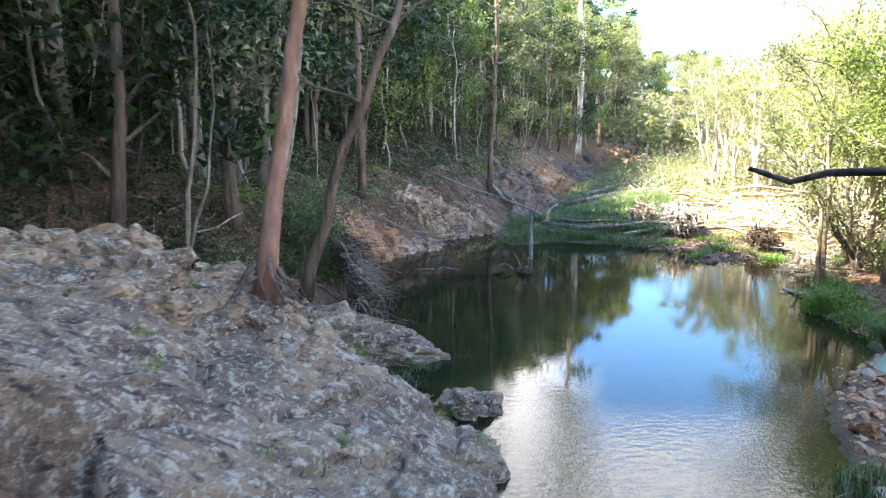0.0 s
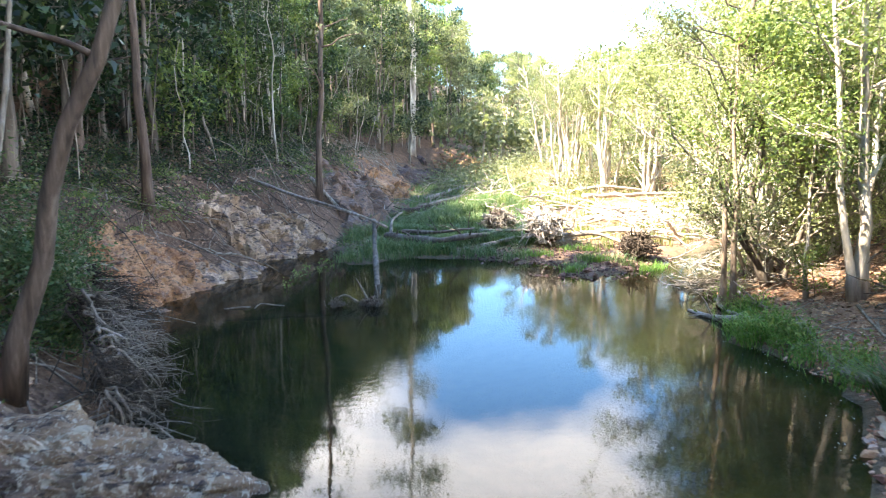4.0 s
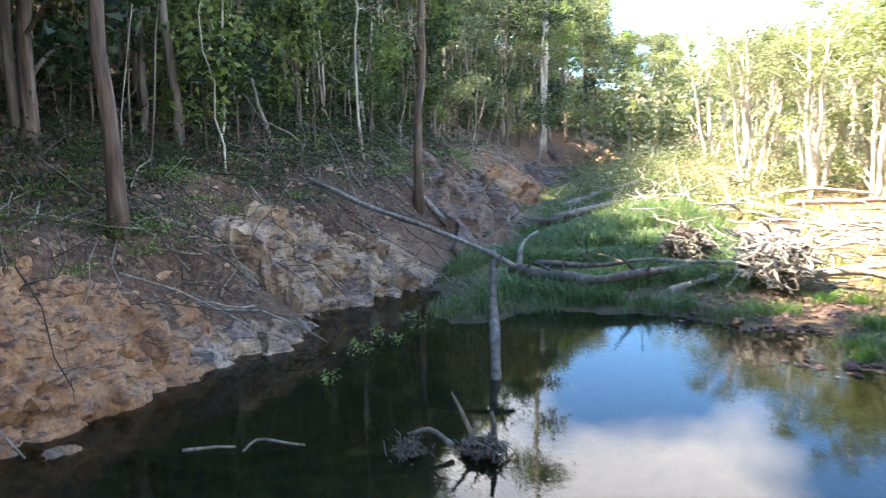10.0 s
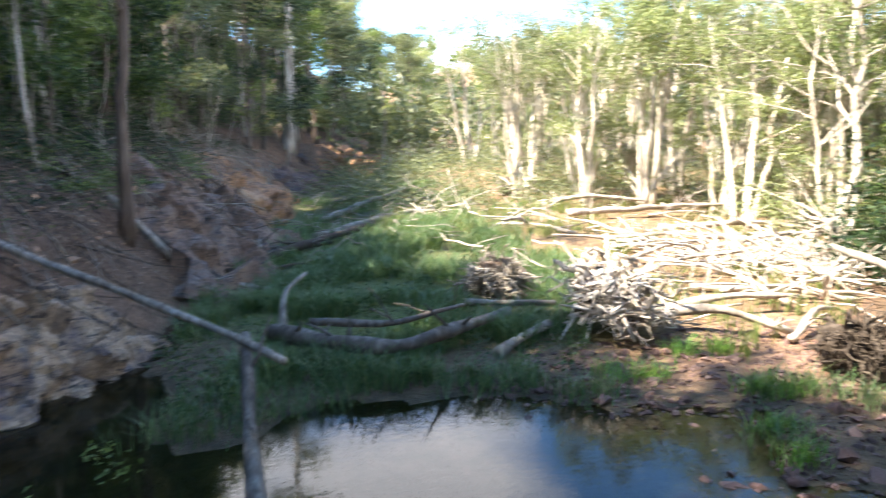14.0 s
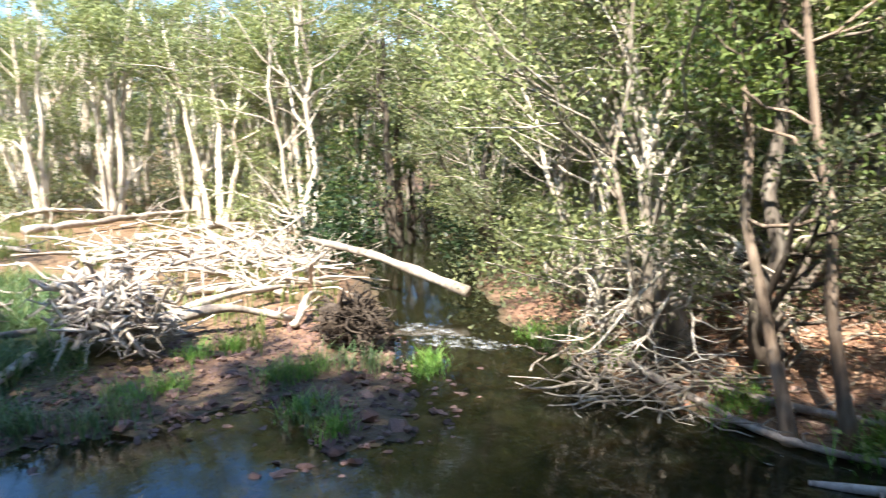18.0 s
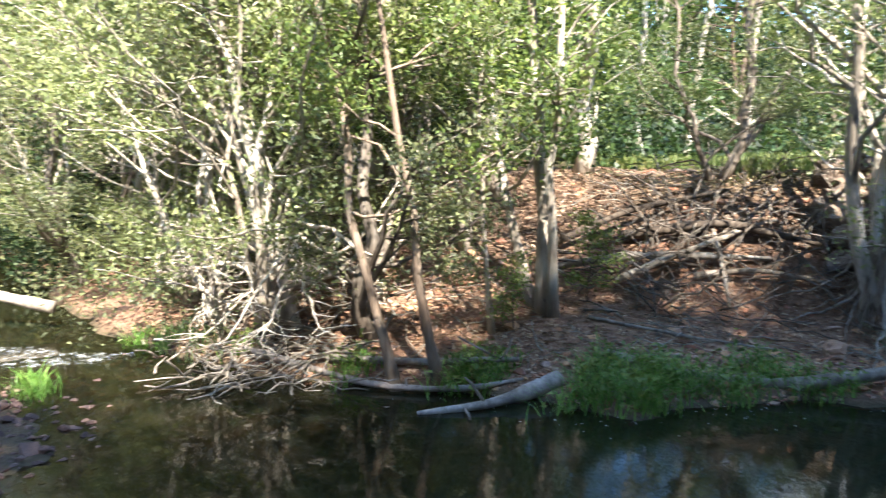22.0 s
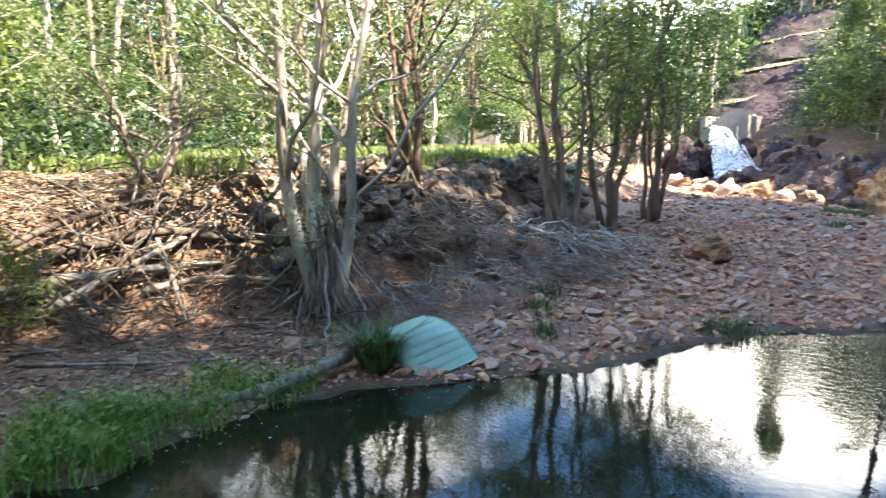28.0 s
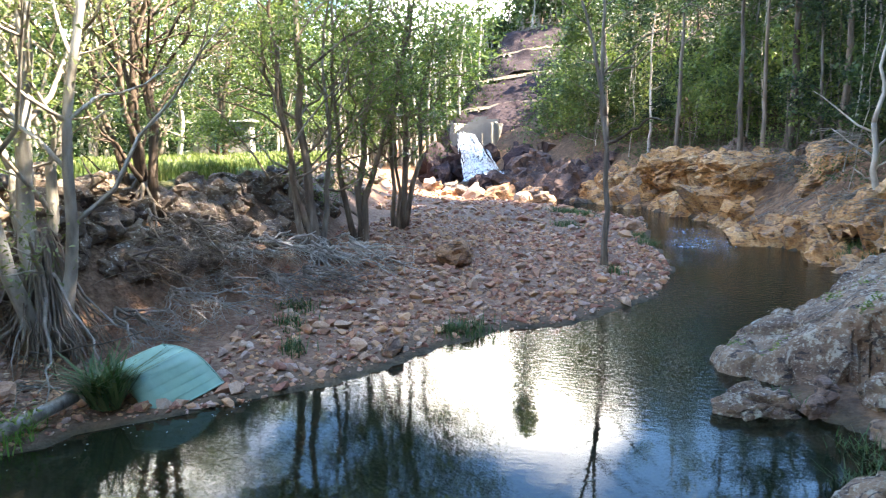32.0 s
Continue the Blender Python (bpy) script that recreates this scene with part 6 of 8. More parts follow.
for cx, cy, n in ((1.75, 22.55, 9), (2.6, 22.4, 12)):
    ob = thing("snag", "dark twisted tree roots standing out of the water", "snag", at=pose(cx, cy, 0.0))
    sk = Soup()
    for k in range(n):
        d = r.normal(size=3) * (0.32, 0.22, 0.1)
        e = d * 0.9 + (0, 0, abs(r.normal()) * 0.1 + 0.02)
        sk.tube(wander((d[0] * 0.2, d[1] * 0.2, -0.25), e, 6, 0.05, r), np.linspace(r.uniform(0.012, 0.032), 0.005, 6), 6)
    tagged(part("root_tangle", sk.mesh("root_tangle", M["wet_wood"]), ob), kind="stuff")
log("snag_limb", "bare grey limb rising from the snag", [(2.55, 22.4, 0.0), (2.42, 22.6, 0.3), (2.25, 22.75, 0.62)], 0.035, 0.015, "wet_wood", 6, 7, 0, 0.03)
log("snag_limb", "bare grey limb rising from the snag", [(2.25, 22.45, 0.1), (2.0, 22.6, 0.28), (1.75, 22.6, 0.22)], 0.035, 0.02, "wet_wood", 7, 7, 0, 0.05)
log("snag_limb", "bare grey limb rising from the snag", [(2.7, 22.4, -0.1), (2.72, 22.45, 0.3), (2.68, 22.4, 0.5)], 0.05, 0.03, "wet_wood", 8, 7, 0, 0.03)
for cx, cy, q in ((1.72, 22.5, 0.3), (2.62, 22.38, 0.36), (2.45, 22.5, 0.26)):
    root_ball("dark knotted root mass standing out of the pool", cx, cy, q, "wet_wood", int(cx * 100), (0.2, -0.6), -0.08, 48)
log("floating_stick", "thin grey stick floating on the pool", [(-0.85, 22.8, 0.02), (-0.55, 22.85, 0.03), (-0.25, 22.8, 0.02)], 0.025, 0.015, "dead_wood", 9, 6)
log("floating_stick", "thin grey stick floating on the pool", [(-0.15, 22.75, 0.0), (-0.05, 22.95, 0.1), (0.2, 22.88, 0.06), (0.55, 22.85, 0.03)], 0.02, 0.012, "dead_wood", 10, 6)
log("sunken_log", "dark sunken log just under the surface", [(-0.9, 22.6, -0.17), (0.6, 22.45, -0.14), (1.8, 22.4, -0.1)], 0.08, 0.08, "dark_wood", 11, 8)

# logs of the grassy bar and the far bank
DARK = "dark wet-looking fallen log in the grass"
log("dark_log", DARK, [g(4.4, 31.4, 0.4), g(5.1, 30.2, 0.45), g(5.9, 29.7, 0.38), g(7.0, 30.1, 0.4), g(8.4, 30.8, 0.35)], 0.15, 0.08, "wet_wood", 12, 12, 6)
log("dark_log", "grey branch lying along the dark log", [g(4.9, 30.9, 0.62), g(6.0, 30.2, 0.6), g(7.6, 30.9, 0.5)], 0.07, 0.035, "wet_wood", 112, 8, 4)
log("dead_limb", "curved bare pale limb above the log", [g(4.5, 31.2, 0.2), g(4.55, 31.5, 0.8), g(4.7, 31.9, 1.0), g(5.1, 32.1, 1.15)], 0.08, 0.03, "dead_wood", 13, 7)
log("dark_log", DARK, [g(7.5, 29.5, 0.15), g(8.2, 29.9, 0.2), g(8.9, 30.2, 0.2)], 0.09, 0.07, "dead_wood", 14)
log("dark_log", DARK, [g(8.1, 31.9, 0.25), g(8.9, 31.2, 0.3), g(9.4, 30.8, 0.3)], 0.07, 0.05, "dead_wood", 15)
for k, (a, b, q, mat) in enumerate([((5.5, 39.7), (9.9, 42.7), 0.16, "dark_wood"), ((7.8, 42.2), (13.1, 44.2), 0.14, "dead_wood"), ((5.2, 40.8), (8, 41), 0.1, "dark_wood"), ((9, 46), (14, 50), 0.15, "dead_wood"),
                                    ((4.4, 38.0), (7.5, 38.6), 0.09, "dark_wood"), ((2.0, 37.2), (5.2, 35.8), 0.09, "dead_wood"), ((1.0, 38.0), (4.5, 36.3), 0.11, "dark_wood")]):
    log("bank_log", "grey fallen log at the foot of the bank", [g(*a, q), g((a[0] + b[0]) / 2, (a[1] + b[1]) / 2, q * 1.3), g(*b, q)], q, q * 0.6, mat, 20 + k, 8, 2)
# sunlit drift on the bar
DRIFT = "sun-bleached drift log lying in a tangle on the bar"
bar = [((10.2, 29.9), (12.6, 28.4), 0.15), ((11.0, 30.2), (14.2, 29.6), 0.12), ((12.3, 28.2), (15.0, 29.4), 0.1), ((13.2, 31.5), (16.5, 30.0), 0.13), ((17, 44), (20.6, 41.9), 0.15), ((16.5, 41), (23.9, 41.0), 0.18), ((18.0, 38), (23.8, 37), 0.17),
       ((15, 37), (19.5, 36), 0.12), ((14.5, 37.6), (12.8, 39.2), 0.1), ((16.8, 33.5), (22.5, 33.0), 0.17), ((13.5, 34), (17, 35), 0.1), ((17.5, 31.5), (20.5, 35.5), 0.13), ((12.5, 33), (15.5, 32.4), 0.1), ((16, 29.8), (13.5, 30.9), 0.08), ((18.2, 33.8), (16.1, 30.5), 0.1), ((15.5, 34.6), (20.5, 34.2), 0.13)]
rb = np.random.default_rng(31)
for k, (a, b, q) in enumerate(bar):
    up = rb.uniform(0, 0.45)
    log("drift_log", DRIFT, [g(*a, q), g((a[0] + b[0]) / 2, (a[1] + b[1]) / 2, q + up), g(*b, q + up * rb.uniform(0, 1.6))], q * 0.72, q * 0.35, "drift_wood", 40 + k, 9, 4, 0.12)
for k in range(46):
    x, y = (rb.normal(16.2, 1.5), rb.normal(31.6, 1.1)) if k < 26 else (rb.uniform(11.5, 22), rb.uniform(29.5, 42))
    if gz(x, y) < 0.12:
        continue
    a, ln, up, q = rb.uniform(0, 6.28), rb.uniform(1.2, 3.0), abs(rb.normal()) * 0.5, rb.uniform(0.03, 0.075)
    e = (x + math.cos(a) * ln, y + math.sin(a) * ln)
    log("drift_limb", "bleached crooked limb in the drift heap", [g(x, y, q + 0.1), g((x + e[0]) / 2, (y + e[1]) / 2, q + 0.2 + up * 0.6), g(*e, q + 0.1 + up)], q, q * 0.4, "drift_wood", 400 + k, 7, 3, 0.14)
log("cross_trunk", "pale fallen trunk bridging the side channel", [g(17.3, 31.4, 0.95), (16.4, 28.8, 0.85), (15.5, 26.2, 0.4)], 0.08, 0.115, "dead_wood", 60, 12, 2)
heap = [(rb.normal(17.5, 1.6), rb.normal(33.3, 1.0)) for _ in range(230)] + [(rb.uniform(10, 22), rb.uniform(29, 44)) for _ in range(120)]
heap = [q for q in heap if gz(*q) > 0.05]
sticks("driftwood_tangle", "tangle of bleached driftwood branches on the bar", "drift_wood", heap, 61, (0.4, 1.8), (0.007, 0.034), 0.6, 0.4)
root_ball("dark tangled root ball of a toppled tree in the grass", 9.1, 32.5, 1.1, "dead_wood", 70, (-0.5, -1), n=230)
root_ball("sun-bleached root ball of a toppled tree", 10.0, 29.9, 1.45, "drift_wood", 71, (-0.3, -1), n=230)
root_ball("dark earthy root ball beside the side channel", 12.0, 26.9, 0.95, "dark_wood", 72, (-0.2, -1), n=300)
root_ball("pale root ball under the far paperbarks", 17.5, 47, 1.0, "drift_wood", 73, (-0.5, -1), n=90)
far = [(rb.uniform(5, 14), rb.uniform(38, 60)) for _ in range(160)]
sticks("flood_wrack", "grey flood wrack of branches on the far bar", "dead_wood", [q for q in far if gz(*q) > 0.1], 62, (0.6, 2.2), (0.01, 0.04), 0.4, 0.2)

# ---- the east bank: logs at the waterline, litter, brush ----
log("waterline_log", "long grey log floating along the bank", [(12.3, 22.4, 0.25), (11.5, 21.5, 0.12), (10.7, 20.5, 0.06), (10.3, 19.4, 0.08), (10.4, 18.6, 0.15)], 0.06, 0.035, "twig_grey", 80, 9, 3)
log("waterline_log", "long grey log lying behind the reeds", [g(11.6, 21.2, 0.1), g(11.0, 19.9, 0.12), g(10.6, 18.6, 0.15)], 0.06, 0.045, "twig_grey", 81, 8, 2)
log("waterline_log", "thick split log half in the water", [(9.75, 20.2, 0.0), (9.75, 19.4, 0.04), (9.9, 18.7, 0.12), (10.2, 18.2, 0.2)], 0.03, 0.12, "twig_grey", 82, 10, 4)
log("waterline_log", "smooth grey log running from the reeds to the hull", [g(10.4, 17.4, 0.1), (9.9, 16.2, 0.14), (9.45, 15.2, 0.14), (9.25, 14.3, 0.26), (9.15, 13.7, 0.36)], 0.075, 0.1, "dead_wood", 83, 10, 0)
log("slope_branch", "dry fallen branch on the leaf litter", [g(11.6, 17.2, 0.06), g(10.9, 15.9, 0.08), g(10.6, 14.6, 0.08)], 0.03, 0.02, "dead_wood", 84, 6, 3)
for k, (a, b, q) in enumerate([((13.2, 17.5), (12.2, 13.6), 0.09), ((13.6, 15.8), (12.0, 12.6), 0.11), ((12.6, 16.3), (12.7, 13.2), 0.07), ((14, 17), (13.4, 13.6), 0.08), ((12.4, 14.9), (11.6, 12.9), 0.06), ((12.0, 10.9), (12.6, 8.6), 0.08), ((13.3, 14.2), (11.7, 14.6), 0.05)]):
    log("heaped_branch", "dark dry branch heaped against the slope", [g(*a, q + 0.1), g((a[0] + b[0]) / 2, (a[1] + b[1]) / 2, q + 0.35), g(*b, q + 0.1)], q, q * 0.5, "dark_wood" if k % 2 else "dead_wood", 90 + k, 7, 4, 0.1)
re_ = np.random.default_rng(33)
east = [(re_.uniform(9.6, 16), re_.uniform(12.5, 23.5)) for _ in range(420)]
sticks("fallen_twigs", "dry twigs strewn over the leaf litter", "dead_wood", [q for q in east if gz(*q) > 0.1], 63, (0.25, 1.1), (0.005, 0.014), 0.25, 0.06)
snarl = [(re_.normal(12.1, 0.7), re_.normal(22.0, 0.8)) for _ in range(150)]
sticks("stranded_roots", "grey roots and branches stranded at the water", "dead_wood", snarl, 64, (0.4, 1.3), (0.008, 0.026), 0.35, 0.15)
heap2 = [(re_.normal(12.6, 0.7), re_.normal(14.6, 1.3)) for _ in range(160)]
sticks("brush_heap", "dark heap of dry branches under the terrace", "wet_wood", heap2, 65, (0.6, 1.8), (0.008, 0.025), 0.4, 0.4)


def fine_brush(name, label, mat, spots, seed, n=70, spread=1.1, height=0.7, rad=0.012, hang=False):
    """Fallen dead crowns: limbs that fork into many fine hanging twigs."""
    r = np.random.default_rng(seed)
    for cx, cy, yaw in spots:
        ob = thing(name, label, "brush", "dead crowns under the terrace", at=pose(cx, cy, gz(cx, cy)))
        s = Soup()
        for k in range(7):
            a = yaw + r.normal() * 0.7
            e = np.array([math.cos(a) * spread * r.uniform(0.7, 1.2), math.sin(a) * spread * r.uniform(0.7, 1.2), r.uniform(-0.5, 0.5) if hang else r.uniform(0.0, height)])
            lp = wander((0, 0, height * r.uniform(0.5, 1.0)), e, 8, 0.06, r, -0.25 if hang else 0.0)
            s.tube(lp, np.linspace(rad * 2.2, rad * 0.7, 8), 5)
            for _ in range(n // 7):
                i = r.integers(1, 8)
                a2 = a + r.normal() * 0.8
                l2 = r.uniform(0.25, 0.75)
                e2 = lp[i] + np.array([math.cos(a2) * l2, math.sin(a2) * l2, -l2 * r.uniform(-0.1, 0.6)])
                e2[2] = max(e2[2], -0.6 if hang else 0.02)
                tw = wander(lp[i], e2, 5, 0.03, r)
                s.tube(tw, np.linspace(rad * 0.7, rad * 0.25, 5), 4)
                for _ in range(3):
                    j = r.integers(1, 5)
                    e3 = tw[j] + r.normal(size=3) * 0.14 - (0, 0, 0.08)
                    s.tube([tw[j], (tw[j] + e3) / 2 + r.normal(size=3) * 0.015, e3], [rad * 0.35, rad * 0.28, rad * 0.18], 3)
        tagged(part("twig_tangle", s.mesh("twig_tangle", M[mat]), ob), kind="stuff")


fine_brush("dead_brush", "grey fallen crown of dead twigs", "drift_wood", [(10.6, 8.3, 2.9), (10.1, 7.2, 4.2), (9.5, 6.2, 3.3), (9.1, 5.0, 4.3)], 66, 42, 1.3, 0.95, 0.017)
fine_brush("dead_brush", "brown fan of dead twigs drooping from the terrace edge", "bark_tan", [(10.9, 9.9, 3.1), (10.6, 10.9, 3.6), (10.5, 9.2, 3.8)], 71, 70, 1.0, 1.5, 0.013)
fine_brush("dead_brush", "tangle of fine purple-grey twigs on the bare soil", "twig_grey", [(10.2, 10.3, 3.0), (9.9, 9.2, 4.2), (9.7, 8.2, 3.2), (9.2, 7.2, 4.0), (10.3, 11.6, 3.7)], 72, 63, 1.2, 0.7, 0.013)
fine_brush("dead_brush", "brown dry thicket hanging over the water", "dark_wood", [(-2.7, 17.0, 0.0), (-2.7, 18.4, 0.1), (-2.1, 15.5, 0.3), (-2.6, 19.0, 0.3)], 67, 150, 0.75, 1.3, 0.011, True)
fine_brush("dead_brush", "tan dead twigs and roots hanging over the water", "dead_wood", [(-2.6, 17.7, 0.3), (-2.4, 16.6, -0.2), (-1.8, 14.9, 0.2), (-2.0, 15.7, 0.5)], 68, 56, 0.8, 1.4, 0.012, True)
fine_brush("bare_shrub", "pale crooked bare limbs of a flood-bent shrub", "bark_paper", [(13.5, 22.7, 3.6), (14.3, 23.5, 3.9), (15.2, 24.2, 3.7), (13.0, 21.6, 3.3)], 70, 56, 2.1, 1.9, 0.017)
fine_brush("dead_brush", "grey-brown dead brush on the upstream ledges", "dead_wood", [(-4.4, -5.0, 0.3), (-4.8, -7.5, 0.1), (-3.6, -11.0, 0.4), (-5.0, -2.5, 0.2), (-2.4, -13.6, 0.3)], 69, 90, 1.3, 1.1, 0.016)


def exposed_roots(label, x, y, top, reach, n, seed, mat="bark_grey", z=None, thick=1.0):
    """Roots washed bare, running down from a tree's foot."""
    r = np.random.default_rng(seed)
    ob = thing("exposed_roots", label, "roots", at=pose(x, y, gz(x, y) if z is None else z))
    s = Soup()
    for k in range(n):
        a = r.uniform(0, 6.28)
        d = reach * r.uniform(0.4, 1.1)
        e = (math.cos(a) * d, math.sin(a) * d, gz(x + math.cos(a) * d, y + math.sin(a) * d) - gz(x, y) - 0.03 if z is None else -0.3 * d)
        p = wander((math.cos(a) * 0.14, math.sin(a) * 0.14, top * r.uniform(0.4, 1.0)), e, 8, 0.05, r)
        p[2:5, 2] -= 0.12 * top
        p[:, 2] = np.maximum(p[:, 2], e[2] - 0.02)
        s.tube(p, np.linspace(r.uniform(0.02, 0.055) * thick, 0.01 * thick, 8), 6)
    tagged(part("root_tangle", s.mesh("root_tangle", M[mat]), ob), kind="stuff")


exposed_roots("brown flood-washed roots of the many-stemmed bank tree", 11.0, 12.3, 1.9, 0.95, 150, 5, "bark_tan", None, 0.62)
exposed_roots("long pale roots trailing down to the waterline", 11.0, 12.3, 1.5, 1.9, 16, 9, "twig_grey", None, 0.7)
exposed_roots("flood-washed roots at the terrace edge", 11.9, 8.7, 0.7, 0.9, 26, 6, "twig_grey")
exposed_roots("pale bare roots hanging among the riprap", 10.0, 5.0, 0.6, 0.9, 26, 7, "twig_grey")
exposed_roots("gnarled roots of the red gum over the rock", -2.55, 10.0, 0.5, 1.0, 24, 8, "bark_brown", 2.1, 0.6)


def foam(x, y, w, h, yaw, seed):
    """Broken white water over a stony run."""
    n = 110
    u, v = np.meshgrid(np.linspace(-1, 1, n), np.linspace(-1, 1, n))
    f = fbm(u * 7 * w, v * 4 * h + seed, 0.7, 5, seed)
    z = 0.015 + 0.05 * np.clip(f, 0, 1)
    ids = np.arange(n * n).reshape(n, n)
    q = np.stack([ids[:-1, :-1], ids[:-1, 1:], ids[1:, 1:], ids[1:, :-1]], -1).reshape(-1, 4)
    r2 = (u * u + v * v)
    keep = (f - 0.55 * r2)[:-1, :-1].ravel() > -0.3
    s = Soup()
    s.add(np.stack([u.ravel() * w / 2, v.ravel() * h / 2, z.ravel()], 1), q[keep].tolist())
    ob = tagged(new("rapid", s.mesh("rapid", M["foam"])), "white riffle where the creek runs over stones", "water", kind="structure")
    ob.matrix_world = pose(x, y, 0.0, 0, 0, yaw)


foam(13.2, 25.2, 0.8, 2.1, 8, 3)
foam(13.7, 26.2, 0.8, 1.5, -15, 4)
foam(0.4, -5.2, 2.6, 2.6, 0, 5)
foam(0.2, -6.6, 2.0, 1.6, 20, 8)
foam(0.9, -4.6, 1.6, 1.4, -25, 9)
foam(0.8, -8.8, 1.8, 2.2, 10, 6)
foam(14.6, -27.6, 2.4, 1.6, 30, 7)

# ================= gravel beach, boulders, riprap =================
rs = np.random.default_rng(55)


def east_beach(x, y):
    x, y = np.asarray(x), np.asarray(y)
    ok = inside(x, y, LAND_EAST) & ~inside(x, y, TERRACE + [(900, -420), (900, 60), (60, 60)])
    return ok & (near_line(x, y, SHORE_EAST) > 0.05)


xs, ys = rs.uniform(0.5, 11, 26000), rs.uniform(-4, 13.4, 26000)
keep = east_beach(xs, ys) & ~((xs > 8.7) & (ys > 8.5))
xs, ys = xs[keep], ys[keep]
stones("beach_gravel", "angular pink-brown creek gravel on the beach", "gravel", xs[:9000], ys[:9000], np.exp(rs.normal(-2.4, 0.55, 9000)).clip(0.035, 0.38), 56)
xs, ys = rs.uniform(2, 16, 9000), rs.uniform(-26, -4, 9000)
keep = east_beach(xs, ys)
stones("beach_gravel", "coarse pale cobbles upstream on the bar", "gravel", xs[keep][:2600], ys[keep][:2600], np.exp(rs.normal(-1.75, 0.45, 2600)).clip(0.08, 0.6), 57)
# stones that one can tell apart, lying on the beach
STONES = [hull_mesh(k, M["stone"]) for k in range(len(HULLS))]
xs, ys = rs.uniform(1.5, 9.5, 3000), rs.uniform(1.0, 13.2, 3000)
keep = east_beach(xs, ys)
for x, y in list(zip(xs[keep], ys[keep]))[:230]:
    q = float(np.clip(np.exp(rs.normal(-1.35, 0.3)), 0.16, 0.5))
    ob = tagged(new("stone", STONES[rs.integers(0, len(STONES))]), "angular pink-brown stone lying on the beach", "stone", "loose stones of the beach")
    ob.matrix_world = pose(x, y, gz(x, y) + q * 0.12, rs.uniform(-18, 18), rs.uniform(-18, 18), rs.uniform(0, 360)) @ Matrix.Diagonal((q, q, q, 1))
# red stones of the northern gravel spit
xs, ys = rs.uniform(6.5, 13.5, 9000), rs.uniform(23.8, 29.5, 9000)
keep = (gz_many(xs, ys) > -0.1) & (gz_many(xs, ys) < 0.32) & ~inside(xs, ys, LAND_EAST) & (xs + ys > 32.6)
stones("spit_gravel", "dark red-brown flat stones on the gravel spit", "spit", xs[keep][:3000], ys[keep][:3000], np.exp(rs.normal(-2.5, 0.45, len(xs[keep][:3000]))).clip(0.05, 0.34), 58)
xs, ys = rs.uniform(9, 17, 4000), rs.uniform(12, 24, 4000)
keep = inside(xs, ys, LAND_EAST) & (gz_many(xs, ys) > 0.05)
stones("slope_stones", "brown stones half buried in leaf litter", "gravel", xs[keep][:420], ys[keep][:420], np.exp(rs.normal(-2.0, 0.45, 420)).clip(0.06, 0.4), 59, 0.25)


mx, my = rs.uniform(7.0, 10.8, 6000), rs.uniform(12.4, 19.5, 6000)
keep = (near_line(mx, my, SHORE_EAST) < 1.3) & (gz_many(mx, my) > -0.05) & inside(mx, my, LAND_EAST)
mx, my = mx[keep][:900], my[keep][:900]
stones("margin_stones", "brown stones and grit along the waterline", "gravel", mx, my, np.exp(rs.normal(-2.6, 0.45, len(mx))).clip(0.03, 0.22), 60)


def boulder(x, y, q, mat="riprap", label="grey-brown angular riprap boulder", group="riprap boulders of the terrace edge", sx=1.0, up=0.2):
    ob = tagged(new("boulder", RIP[mat][rs.integers(0, 6)]), label, "boulder", group)
    ob.matrix_world = pose(x, y, gz(x, y) + q * up, rs.uniform(-20, 20), rs.uniform(-20, 20), rs.uniform(0, 360)) @ Matrix.Diagonal((q * sx, q, q * 0.85, 1))
    return ob


RIP = {}
for mat in ("riprap", "ochre_rock", "stone"):
    RIP[mat] = []
    for k in range(6):
        me = rock_mesh("boulder", M[mat], (0.5, 0.42, 0.4), 400 + k, 3, 0.08, 3.4, 0.0, crack=0.0, cell=0.5, cuts=26)
        me.polygons.foreach_set("use_smooth", [False] * len(me.polygons))
        RIP[mat].append(me)
line = [(11.9, 12.0), (10.9, 9.0), (10.6, 6.0), (11.6, 1), (14.1, -8), (17.6, -18)]
for k in range(260):
    u = rs.uniform(0, 1) ** 1.6 * (len(line) - 1)
    i = min(int(u), len(line) - 2)
    x = line[i][0] + (line[i + 1][0] - line[i][0]) * (u - i) + rs.uniform(-0.1, 1.5)
    y = line[i][1] + (line[i + 1][1] - line[i][1]) * (u - i) + rs.uniform(-0.6, 0.6)
    boulder(x, y, rs.uniform(0.35, 0.85))
boulder(6.9, 3.3, 1.15, "ochre_rock", "large orange boulder on the gravel bar", "loose boulders of the bar", 1.2)
boulder(6.1, 9.8, 0.5, "ochre_rock", "orange flat stone near the water", "loose boulders of the bar", 1.4)
boulder(2.9, -8.0, 0.9, "stone", "pink boulder at the creek's edge", "loose boulders of the bar", 1.3)
boulder(10.3, 13.8, 0.42, "stone", "dark red stone beside the hull", "loose boulders of the bar", 1.0)
for k in range(34):
    boulder(rs.uniform(6, 18), rs.uniform(-29, -17), rs.uniform(0.6, 1.7), rs.choice(["stone", "ochre_rock", "riprap"]), "pale pink boulder below the cascade", "boulders below the cascade", rs.uniform(1, 1.5))

